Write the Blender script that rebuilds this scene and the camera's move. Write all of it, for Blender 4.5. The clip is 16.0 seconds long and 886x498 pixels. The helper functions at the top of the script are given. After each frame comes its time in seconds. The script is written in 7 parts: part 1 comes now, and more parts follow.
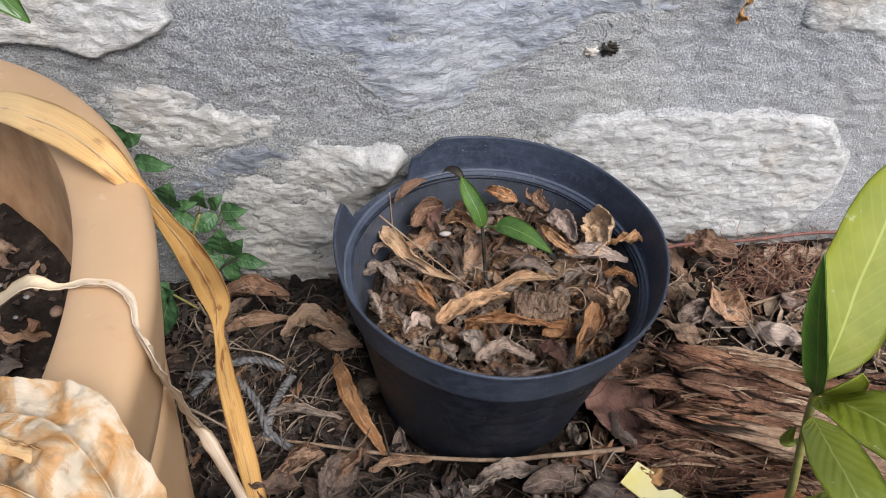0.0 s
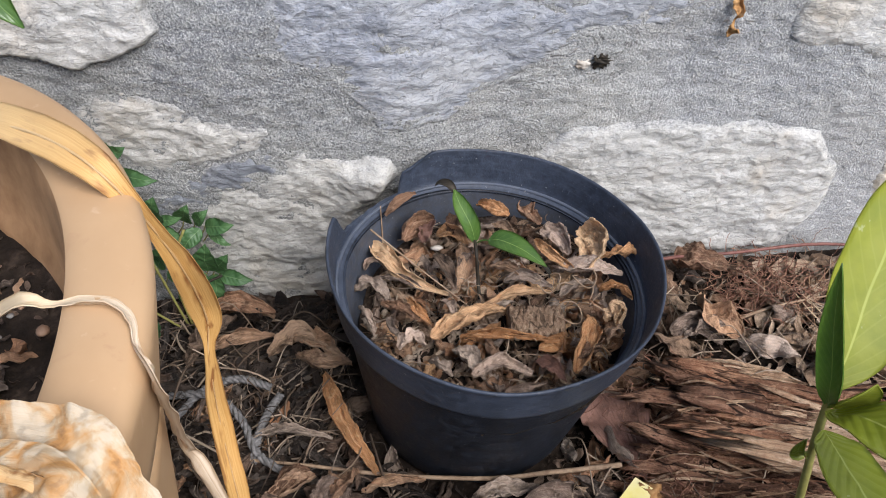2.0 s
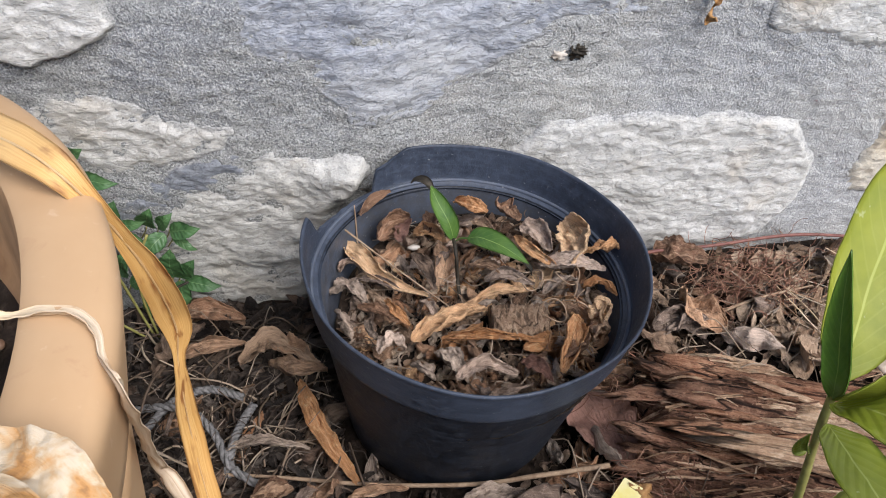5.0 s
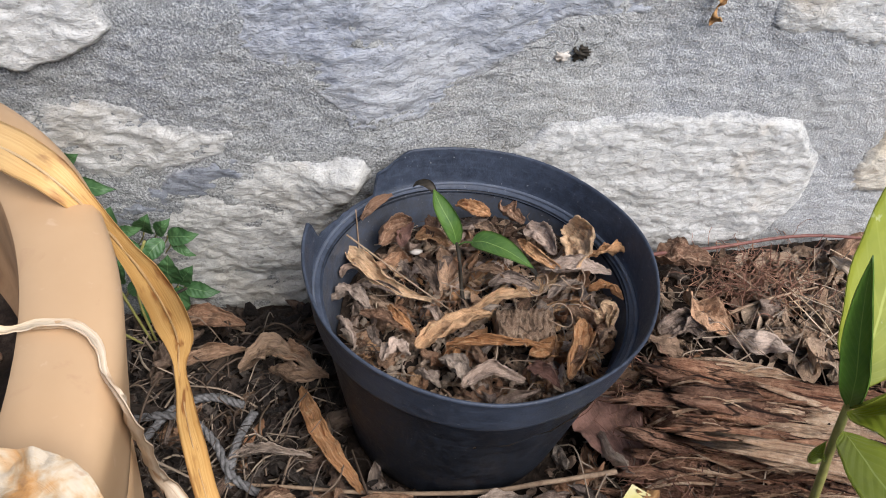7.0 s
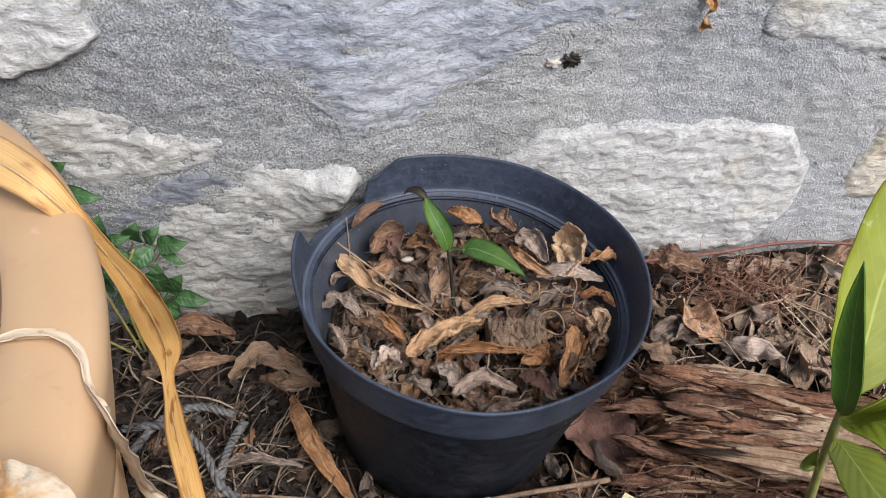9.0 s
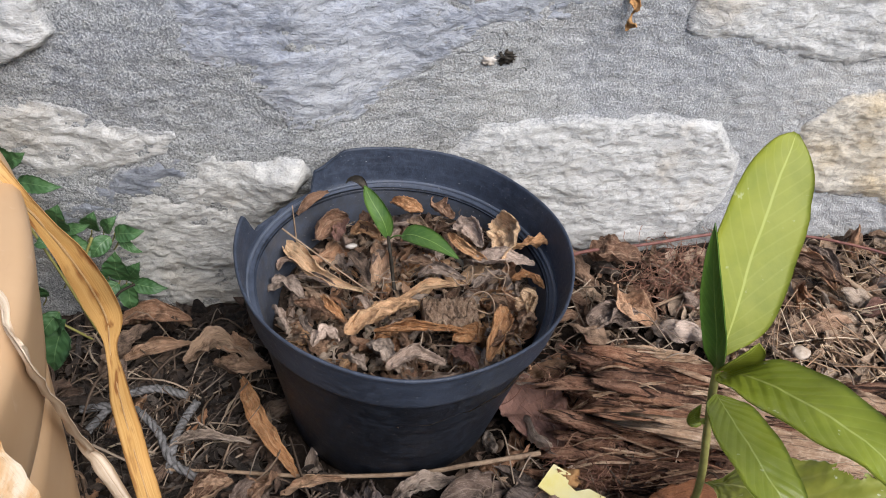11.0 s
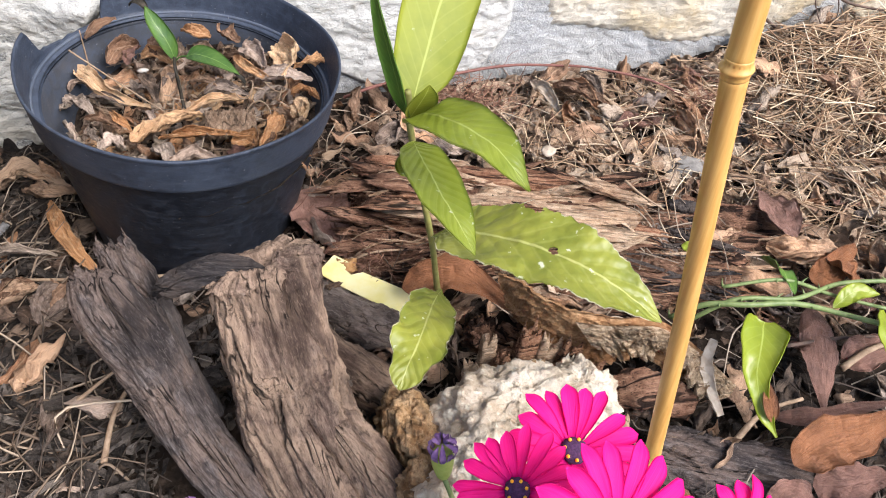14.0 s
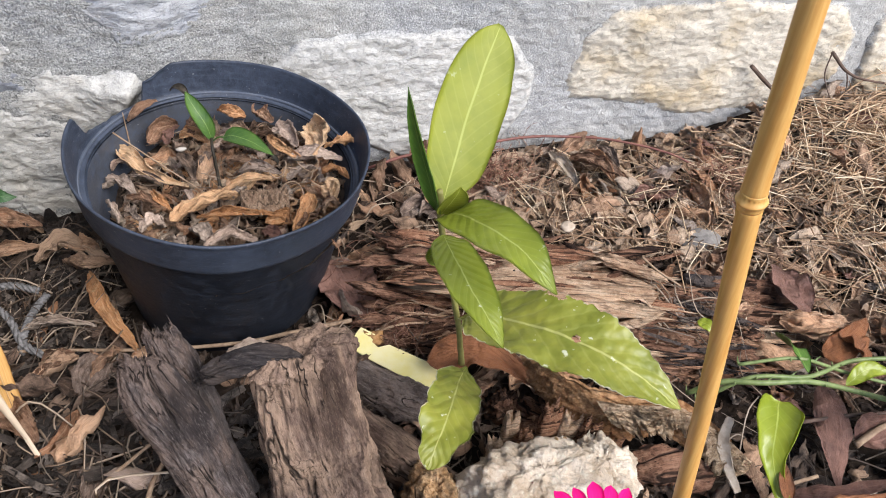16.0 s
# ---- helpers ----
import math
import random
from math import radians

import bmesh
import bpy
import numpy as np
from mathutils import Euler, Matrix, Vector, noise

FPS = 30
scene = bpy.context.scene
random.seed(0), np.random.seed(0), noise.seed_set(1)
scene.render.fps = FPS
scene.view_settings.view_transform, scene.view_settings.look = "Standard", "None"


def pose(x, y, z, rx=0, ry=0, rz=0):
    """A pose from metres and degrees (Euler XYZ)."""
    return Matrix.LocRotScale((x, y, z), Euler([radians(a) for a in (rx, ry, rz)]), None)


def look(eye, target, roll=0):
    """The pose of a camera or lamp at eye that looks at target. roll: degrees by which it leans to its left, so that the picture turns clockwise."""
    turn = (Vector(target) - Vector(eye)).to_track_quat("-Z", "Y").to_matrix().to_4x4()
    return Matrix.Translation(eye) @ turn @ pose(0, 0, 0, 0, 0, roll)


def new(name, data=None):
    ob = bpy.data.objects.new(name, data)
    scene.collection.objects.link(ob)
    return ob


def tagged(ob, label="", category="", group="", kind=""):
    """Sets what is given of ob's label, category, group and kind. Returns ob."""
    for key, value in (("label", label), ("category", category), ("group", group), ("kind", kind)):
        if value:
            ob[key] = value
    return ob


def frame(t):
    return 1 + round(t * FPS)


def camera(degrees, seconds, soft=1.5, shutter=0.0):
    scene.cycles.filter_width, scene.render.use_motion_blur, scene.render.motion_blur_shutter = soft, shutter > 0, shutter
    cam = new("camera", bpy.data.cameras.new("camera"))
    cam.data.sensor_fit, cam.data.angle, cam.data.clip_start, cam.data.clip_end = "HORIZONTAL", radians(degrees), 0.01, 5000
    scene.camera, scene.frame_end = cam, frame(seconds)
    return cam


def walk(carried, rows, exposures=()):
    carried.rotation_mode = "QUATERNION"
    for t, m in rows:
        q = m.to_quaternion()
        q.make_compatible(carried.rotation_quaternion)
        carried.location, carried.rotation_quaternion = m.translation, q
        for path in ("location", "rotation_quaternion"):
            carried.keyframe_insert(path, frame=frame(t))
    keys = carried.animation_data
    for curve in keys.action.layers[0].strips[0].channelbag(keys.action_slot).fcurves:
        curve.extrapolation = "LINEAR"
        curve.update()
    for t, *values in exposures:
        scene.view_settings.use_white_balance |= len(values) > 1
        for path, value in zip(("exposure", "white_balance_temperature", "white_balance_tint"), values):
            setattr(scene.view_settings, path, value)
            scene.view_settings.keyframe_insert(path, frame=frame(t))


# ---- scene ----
cam = camera(58.9, 16.0, soft=1.0)
METRES, EYE, TILT, LEAN, TURN = 0.5, 0.45, -32.0, 0.0, 0.0
PATH = [
    (0, (0.02, -0.357, 0.508), (-0.155, 1.046, -0.907), -7.3),
    (0.5, (0.02, -0.353, 0.51), (-0.151, 1.054, -0.901), -7.5),
    (1, (0.014, -0.345, 0.507), (-0.139, 1.082, -0.885), -7.0),
    (1.5, (0.014, -0.344, 0.508), (-0.092, 1.087, -0.885), -6.0),
    (2, (0.004, -0.352, 0.502), (-0.095, 1.081, -0.889), -5.5),
    (2.5, (-0.002, -0.356, 0.491), (-0.094, 1.076, -0.902), -5.1),
    (3, (0.002, -0.35, 0.488), (-0.077, 1.085, -0.903), -5.3),
    (3.5, (-0.001, -0.349, 0.488), (-0.044, 1.087, -0.904), -4.6),
    (4, (-0.005, -0.346, 0.49), (-0.028, 1.089, -0.902), -4.4),
    (6.5, (-0.008, -0.334, 0.484), (-0.005, 1.1, -0.91), -4.2),
    (7, (-0.012, -0.332, 0.485), (-0.005, 1.103, -0.909), -4.3),
    (7.5, (-0.01, -0.328, 0.484), (-0.001, 1.108, -0.908), -4.5),
    (8, (-0.008, -0.329, 0.484), (0.002, 1.112, -0.904), -4.6),
    (8.5, (-0.011, -0.33, 0.483), (0.005, 1.112, -0.902), -4.4),
    (8.7, (-0.011, -0.33, 0.483), (0.009, 1.114, -0.901), -4.2),
    (11, (0.025, -0.367, 0.488), (0.069, 1.101, -0.87), -3.6),
    (11.5, (0.048, -0.39, 0.49), (0.172, 1.062, -0.88), -1.6),
    (12, (0.085, -0.418, 0.491), (0.325, 1.023, -0.875), 0.9),
    (12.5, (0.098, -0.459, 0.486), (0.327, 0.947, -0.917), 0.2),
    (13, (0.103, -0.478, 0.473), (0.35, 0.826, -1.023), 0.8),
    (13.5, (0.101, -0.488, 0.468), (0.372, 0.791, -1.045), 1.7),
    (14, (0.106, -0.481, 0.474), (0.357, 0.812, -1.031), 0.7),
    (14.5, (0.112, -0.47, 0.496), (0.365, 0.838, -0.996), 0.5),
    (15, (0.109, -0.475, 0.508), (0.363, 0.857, -0.962), 0.6),
    (15.5, (0.107, -0.475, 0.509), (0.352, 0.873, -0.949), 0.3),
    (16, (0.097, -0.471, 0.513), (0.332, 0.887, -0.936), 0.1),
]
EXPOSURE = [(t, stops, 6420, 14) for t, stops in ((0.0, 0.74), (4.0, 0.83), (8.5, 0.8), (11.0, 0.78), (12.5, 0.93), (13.5, 1.42), (14.5, 1.2), (16.0, 1.02))]
walk(cam, [(t, look(eye, target, roll)) for t, eye, target, roll in PATH], EXPOSURE)

# ---- world, sun ----
world = bpy.data.worlds.new("world")
scene.world = world
world.use_nodes = True
_bg = world.node_tree.nodes["Background"]
_sky = world.node_tree.nodes.new("ShaderNodeTexSky")
_sky.sky_type, _sky.sun_disc = "NISHITA", False
_sky.sun_elevation, _sky.sun_rotation = radians(46), radians(136)
_sky.air_density, _sky.dust_density, _sky.ozone_density = 1.0, 1.2, 1.5
world.node_tree.links.new(_sky.outputs[0], _bg.inputs[0])
_bg.inputs[1].default_value = 0.11
sun = new("sun", bpy.data.lights.new("sun", "SUN"))
sun.data.energy, sun.data.angle, sun.data.color = 2.9, radians(38), (1.0, 0.985, 0.97)
sun.matrix_world = look((1.2, -1.22, 1.8), (0, 0, 0))


# ---- material helpers ----
class Mat:
    """A node material with short ways to add textures."""

    def __init__(self, name, rough=0.8, spec=0.3):
        self.m = bpy.data.materials.new(name)
        self.m.use_nodes = True
        self.nt = self.m.node_tree
        self.b = self.nt.nodes["Principled BSDF"]
        self.b.inputs["Roughness"].default_value = rough
        self.b.inputs["Specular IOR Level"].default_value = spec

    def node(self, kind, operation=""):
        n = self.nt.nodes.new(kind)
        if operation:
            n.operation = operation
        return n

    def wave(self, vec, scale):
        n = self.node("ShaderNodeTexWave")
        n.wave_type, n.bands_direction = "BANDS", "X"
        self.link(vec, n.inputs["Vector"])
        n.inputs["Scale"].default_value = scale
        return n.outputs[1]

    def link(self, a, b):
        self.nt.links.new(a, b)

    def coord(self, which="Object", scale=(1, 1, 1), rot=(0, 0, 0), shift=None):
        c = self.node("ShaderNodeTexCoord").outputs[which]
        mp = self.node("ShaderNodeMapping")
        mp.inputs["Scale"].default_value = scale
        mp.inputs["Rotation"].default_value = rot
        self.link(c, mp.inputs[0])
        if shift is not None:
            k = self.node("ShaderNodeVectorMath", operation="SCALE")
            k.inputs[0].default_value = (7.3, 3.1, 5.7)
            self.link(shift, k.inputs["Scale"])
            self.link(k.outputs[0], mp.inputs["Location"])
        return mp.outputs[0]

    def noise(self, vec, scale, detail=4.0, rough=0.55, distort=0.0):
        n = self.node("ShaderNodeTexNoise")
        self.link(vec, n.inputs["Vector"])
        for k, v in (("Scale", scale), ("Detail", detail), ("Roughness", rough), ("Distortion", distort)):
            n.inputs[k].default_value = v
        return n.outputs[0]

    def ramp(self, fac, *stops):
        r = self.node("ShaderNodeValToRGB")
        els = r.color_ramp.elements
        while len(els) < len(stops):
            els.new(0.5)
        for e, (p, c) in zip(els, stops):
            e.position = p
            e.color = (*c, 1) if isinstance(c, tuple) else (c, c, c, 1)
        self.link(fac, r.inputs[0])
        return r.outputs[0]

    def mix(self, a, b, fac, how="MIX"):
        n = self.node("ShaderNodeMix")
        n.data_type, n.blend_type = "RGBA", how
        for v, s in ((fac, n.inputs[0]), (a, n.inputs[6]), (b, n.inputs[7])):
            if isinstance(v, (int, float)):
                s.default_value = v
            elif isinstance(v, tuple):
                s.default_value = (*v, 1)
            else:
                self.link(v, s)
        return n.outputs[2]

    def math(self, op, a, b=0.0):
        n = self.node("ShaderNodeMath", operation=op)
        for v, s in ((a, n.inputs[0]), (b, n.inputs[1])):
            if isinstance(v, (int, float)):
                s.default_value = v
            else:
                self.link(v, s)
        return n.outputs[0]

    def rand(self):
        return self.node("ShaderNodeObjectInfo").outputs["Random"]

    def island(self):
        return self.node("ShaderNodeNewGeometry").outputs["Random Per Island"]

    def sep(self, vec):
        n = self.node("ShaderNodeSeparateXYZ")
        self.link(vec, n.inputs[0])
        return n.outputs

    def done(self, color, height=None, depth=0.001, strength=0.7, rough=None):
        if isinstance(color, tuple):
            self.b.inputs["Base Color"].default_value = (*color, 1)
        else:
            self.link(color, self.b.inputs["Base Color"])
        if rough is not None:
            self.link(rough, self.b.inputs["Roughness"])
        if height is not None:
            bp = self.node("ShaderNodeBump")
            bp.inputs["Strength"].default_value = strength
            bp.inputs["Distance"].default_value = depth
            self.link(height, bp.inputs["Height"])
            self.link(bp.outputs[0], self.b.inputs["Normal"])
        return self.m


def stone_mat(name, light, dark, stain, stain_at=0.62, rough=0.9, depth=0.0014, smear=True):
    m = Mat(name, rough, 0.2)
    o = m.coord()
    bed = m.coord(scale=(1, 1, 1.7), rot=(0, radians(14), 0))
    big = m.noise(o, 14, 5, 0.6)
    mid = m.noise(bed, 110, 5, 0.66, 0.4)
    fine = m.noise(bed, 480, 3, 0.6)
    flake = m.noise(bed, 46, 7, 0.62, 0.9)
    c = m.mix(dark, light, m.ramp(mid, (0.36, 0.0), (0.56, 1.0)))
    c = m.mix(c, stain, m.ramp(big, (stain_at - 0.08, 0.0), (stain_at + 0.1, 0.7)))
    c = m.mix(c, tuple(x * 0.6 for x in dark), m.ramp(fine, (0.34, 0.4), (0.46, 0.0)))
    edge = m.ramp(flake, (0.47, 0.0), (0.49, 1.0))
    c = m.mix(c, tuple(x * 0.4 for x in dark), m.ramp(flake, (0.472, 0.0), (0.482, 0.42), (0.492, 0.0)))
    if smear:
        # cement dragged over the stone's edge
        u, _, _ = m.sep(m.coord("UV"))
        e = m.math("ADD", u, m.math("MULTIPLY", m.math("SUBTRACT", m.noise(o, 38, 6, 0.65, 0.5), 0.5), 0.5))
        c = m.mix(c, m.mix((0.20, 0.203, 0.20), (0.40, 0.40, 0.38), m.ramp(fine, (0.38, 0.0), (0.6, 1.0))), m.ramp(e, (0.0, 0.9), (0.10, 0.0)))
    h = m.math("ADD", mid, m.math("MULTIPLY", fine, 0.7))
    h = m.math("ADD", h, m.math("MULTIPLY", edge, 0.25))
    return m.done(c, h, depth, 0.95)


def mortar_mat():
    m = Mat("mortar", 0.95, 0.15)
    o = m.coord()
    big = m.noise(o, 9, 4, 0.6)
    mid = m.noise(m.coord(scale=(0.9, 1, 1.9), rot=(0, radians(-20), 0)), 95, 6, 0.68, 0.5)
    grain = m.noise(o, 640, 3, 0.6)
    tint = m.noise(o, 5, 3, 0.5, 0.4)
    c = m.mix((0.252, 0.262, 0.270), (0.324, 0.327, 0.303), m.ramp(big, (0.38, 0.0), (0.62, 1.0)))
    c = m.mix(c, (0.346, 0.325, 0.270), m.ramp(tint, (0.5, 0.0), (0.68, 0.7)))
    c = m.mix(c, (0.391, 0.393, 0.369), m.ramp(mid, (0.5, 0.0), (0.62, 0.6)))
    c = m.mix(c, (0.167, 0.171, 0.174), m.ramp(mid, (0.36, 0.45), (0.47, 0.0)))
    c = m.mix(c, (0.135, 0.137, 0.138), m.ramp(grain, (0.36, 0.85), (0.46, 0.0)))
    c = m.mix(c, (0.491, 0.496, 0.468), m.ramp(grain, (0.53, 0.0), (0.62, 0.75)))
    # paler cement colour with rising x, in two steps broken by noise
    x, _, _ = m.sep(o)
    noisy_x = m.math("ADD", x, m.math("MULTIPLY", big, 0.12))
    c = m.mix(c, m.mix(c, (0.60, 0.59, 0.555), 0.55), m.ramp(noisy_x, (0.02, 0.0), (0.14, 0.36), (0.30, 0.36), (0.42, 1.0)))
    h = m.math("ADD", m.math("MULTIPLY", mid, 0.4), m.math("MULTIPLY", grain, 1.0))
    crease = m.noise(m.coord(scale=(0.8, 1, 1.3), rot=(0, radians(-24), 0)), 17, 5, 0.6, 1.3)
    line = m.math("MULTIPLY", m.ramp(crease, (0.492, 0.0), (0.499, 1.0), (0.503, 1.0), (0.510, 0.0)), m.ramp(big, (0.46, 0.0), (0.56, 0.45)))
    c = m.mix(c, (0.07, 0.07, 0.07), line)
    h = m.math("SUBTRACT", h, m.math("MULTIPLY", line, 0.8))
    return m.done(c, h, 0.0019, 1.0)


def soil_mat():
    m = Mat("soil", 0.95, 0.15)
    o = m.coord()
    a = m.noise(o, 60, 8, 0.7)
    b = m.noise(o, 350, 5, 0.7)
    c = m.ramp(a, (0.3, (0.009, 0.006, 0.0045)), (0.52, (0.034, 0.024, 0.017)), (0.7, (0.11, 0.077, 0.056)))
    return m.done(c, m.math("ADD", a, m.math("MULTIPLY", b, 0.5)), 0.008, 1.0)


def dry_leaf_mat(name, dark, mid, pale, per_island=False, rough=0.65, blot=0.9):
    m = Mat(name, rough, 0.35)
    r = m.island() if per_island else m.rand()
    uv = m.coord("UV", (1, 1, 1), shift=r)
    ob = m.coord("Object", (1, 1, 1), shift=r)
    n = m.noise(ob, 60, 6, 0.65, 0.4)
    f = m.noise(ob, 260, 5, 0.7)
    base = m.ramp(r, (0.0, dark), (0.45, mid), (0.8, pale), (1.0, mid))
    c = m.mix(base, tuple(x * 0.3 for x in dark), m.ramp(n, (0.38, blot), (0.54, 0.0)))
    c = m.mix(c, tuple(min(1, x * 1.5) for x in pale), m.ramp(f, (0.55, 0.0), (0.8, 0.45)))
    if not per_island:
        u, v, _ = m.sep(m.coord("UV"))
        d = m.math("ABSOLUTE", m.math("SUBTRACT", v, 0.5))
        rib = m.ramp(d, (0.0, 0.55), (0.03, 0.0))
        comb = m.node("ShaderNodeCombineXYZ")
        m.link(m.math("SUBTRACT", u, m.math("MULTIPLY", d, 0.5)), comb.inputs[0])
        vn = m.ramp(m.wave(comb.outputs[0], 3.2), (0.9, 0.0), (1.0, 0.14))
        c = m.mix(c, pale, m.mix(vn, (1, 1, 1), rib))
    wr = m.noise(m.coord("UV", (4, 9, 1), shift=r), 1.0, 5, 0.65, 1.1)
    c = m.mix(c, tuple(x * 0.5 for x in dark), m.ramp(wr, (0.36, 0.33 * blot), (0.46, 0.0)))
    fib = m.noise(m.coord("UV", (5, 60, 1), shift=r), 1.0, 4, 0.6, 0.4)
    c = m.mix(c, tuple(x * 0.4 for x in dark), m.ramp(fib, (0.34, 0.4), (0.46, 0.0)))
    c = m.mix(c, tuple(min(1, x * 1.25) for x in pale), m.ramp(fib, (0.54, 0.0), (0.68, 0.35)))
    return m.done(c, m.math("ADD", m.math("ADD", n, f), m.math("ADD", m.math("MULTIPLY", wr, 1.2), m.math("MULTIPLY", fib, 0.5))), 0.003, 0.9)


def wood_mat(name, dark, mid, pale, axis=(6, 90, 90), depth=0.004, crack=0.5, ends=0.0):
    m = Mat(name, 0.85, 0.2)
    o = m.coord(scale=axis)
    fib = m.noise(o, 3.0, 9, 0.75, 0.2)
    fine = m.noise(o, 14.0, 5, 0.7)
    big = m.noise(m.coord(), 30, 6, 0.65, 0.5)
    blot = m.noise(m.coord(), 16, 4, 0.6, 0.6)
    mott = m.noise(m.coord(), 190, 4, 0.65, 0.3)
    gap = m.noise(m.coord(scale=tuple(a * 0.55 for a in axis)), 1.0, 3, 0.5, 0.3)
    c = m.ramp(fib, (0.36, dark), (0.48, mid), (0.6, pale))
    c = m.mix(c, m.mix(mid, pale, m.ramp(big, (0.4, 0.0), (0.6, 1.0))), 0.35)
    c = m.mix(c, tuple(x * 0.9 for x in dark), m.ramp(blot, (0.38, 0.65), (0.54, 0.0)))
    c = m.mix(c, tuple(min(1, x * 1.25) for x in pale), m.ramp(mott, (0.54, 0.0), (0.66, 0.4)))
    c = m.mix(c, tuple(x * 0.5 for x in dark), m.ramp(mott, (0.34, 0.5), (0.45, 0.0)))
    c = m.mix(c, tuple(x * 0.3 for x in dark), m.ramp(fine, (0.36, crack), (0.45, 0.0)))
    slit = m.ramp(gap, (0.462, 0.0), (0.482, 1.0), (0.498, 1.0), (0.512, 0.0))
    c = m.mix(c, tuple(x * 0.15 for x in dark), m.math("MULTIPLY", slit, crack))
    h = m.math("ADD", fib, m.math("MULTIPLY", fine, 0.6))
    h = m.math("ADD", h, m.math("MULTIPLY", mott, 0.3))
    h = m.math("SUBTRACT", h, m.math("MULTIPLY", slit, 0.9 * crack))
    return m.done(c, h, depth, 0.95)


def log_mat(name, dark, mid, pale, tan):
    """Weathered wood: fine grain along the length, tan worn patches, a few checks."""
    m = Mat(name, 0.85, 0.2)
    grain = m.noise(m.coord(scale=(150, 150, 16)), 2.2, 6, 0.72, 0.15)
    hair = m.noise(m.coord(scale=(420, 420, 95)), 2.0, 6, 0.75, 0.3)
    patch = m.noise(m.coord(scale=(1, 1, 0.6)), 26, 5, 0.6, 0.7)
    stain = m.noise(m.coord(scale=(1, 1, 0.5)), 20, 4, 0.6, 0.5)
    mott = m.noise(m.coord(scale=(1, 1, 0.6)), 230, 6, 0.72, 0.2)
    gap = m.noise(m.coord(scale=(38, 38, 5)), 1.0, 3, 0.55, 0.5)
    cross = m.noise(m.coord(scale=(1, 1, 1.5)), 70, 3, 0.5, 1.0)
    c = m.ramp(grain, (0.30, dark), (0.5, mid), (0.72, pale))
    c = m.mix(c, m.mix(c, tan, 0.7), m.ramp(patch, (0.44, 0.0), (0.54, 1.0)))
    c = m.mix(c, dark, m.ramp(stain, (0.40, 0.85), (0.50, 0.0)))
    c = m.mix(c, tuple(min(1, x * 1.2) for x in pale), m.ramp(hair, (0.54, 0.0), (0.70, 0.5)))
    c = m.mix(c, tuple(x * 0.5 for x in dark), m.ramp(hair, (0.32, 0.6), (0.48, 0.0)))
    c = m.mix(c, tuple(x * 0.6 for x in dark), m.ramp(mott, (0.34, 0.6), (0.45, 0.0)))
    slit = m.ramp(gap, (0.490, 0.0), (0.497, 1.0), (0.503, 1.0), (0.510, 0.0))
    tick = m.math("MULTIPLY", m.ramp(cross, (0.49, 0.0), (0.498, 1.0), (0.502, 1.0), (0.51, 0.0)), m.ramp(stain, (0.50, 0.0), (0.58, 0.8)))
    slit = m.math("MAXIMUM", m.math("MULTIPLY", slit, m.ramp(patch, (0.48, 0.0), (0.54, 1.0))), tick)
    c = m.mix(c, tuple(x * 0.12 for x in dark), m.math("MULTIPLY", slit, 0.9))
    h = m.math("ADD", grain, m.math("MULTIPLY", hair, 0.4))
    h = m.math("ADD", h, m.math("MULTIPLY", mott, 0.5))
    h = m.math("SUBTRACT", h, m.math("MULTIPLY", slit, 0.9))
    return m.done(c, h, 0.0036, 1.0)


def plastic_mat(name="black_plastic", low=(0.004, 0.0058, 0.010), high=(0.010, 0.0120, 0.0165), dusty=0.22):
    m = Mat(name, 0.5, 0.36)
    o = m.coord()
    dust = m.noise(o, 22, 5, 0.65)
    film = m.noise(o, 150, 6, 0.75)
    speck = m.noise(o, 420, 4, 0.7)
    wipe = m.noise(m.coord(scale=(40, 40, 240)), 1.0, 5, 0.7)
    hair = m.noise(m.coord(scale=(260, 260, 16), rot=(0.2, 0.1, 0)), 1.5, 3, 0.6, 0.3)
    c = m.mix(low, high, m.ramp(dust, (0.32, 0.0), (0.7, 0.9)))
    # dust film, tinted blue for the sky mirrored in the plastic
    c = m.mix(c, (0.06, 0.076, 0.108), m.math("MULTIPLY", m.ramp(film, (0.44, 0.0), (0.66, 1.0)), dusty))
    c = m.mix(c, (0.06, 0.074, 0.10), m.math("MULTIPLY", m.ramp(wipe, (0.52, 0.0), (0.68, 1.0)), dusty))
    c = m.mix(c, (0.22, 0.23, 0.24), m.ramp(hair, (0.70, 0.0), (0.78, 0.6 * dusty)))
    c = m.mix(c, (0.36, 0.36, 0.35), m.ramp(speck, (0.67, 0.0), (0.71, 0.7)))
    return m.done(c, m.math("ADD", m.math("ADD", speck, film), m.math("MULTIPLY", wipe, 0.5)), 0.0006, 0.5, m.ramp(film, (0.3, 0.40), (0.7, 0.64)))


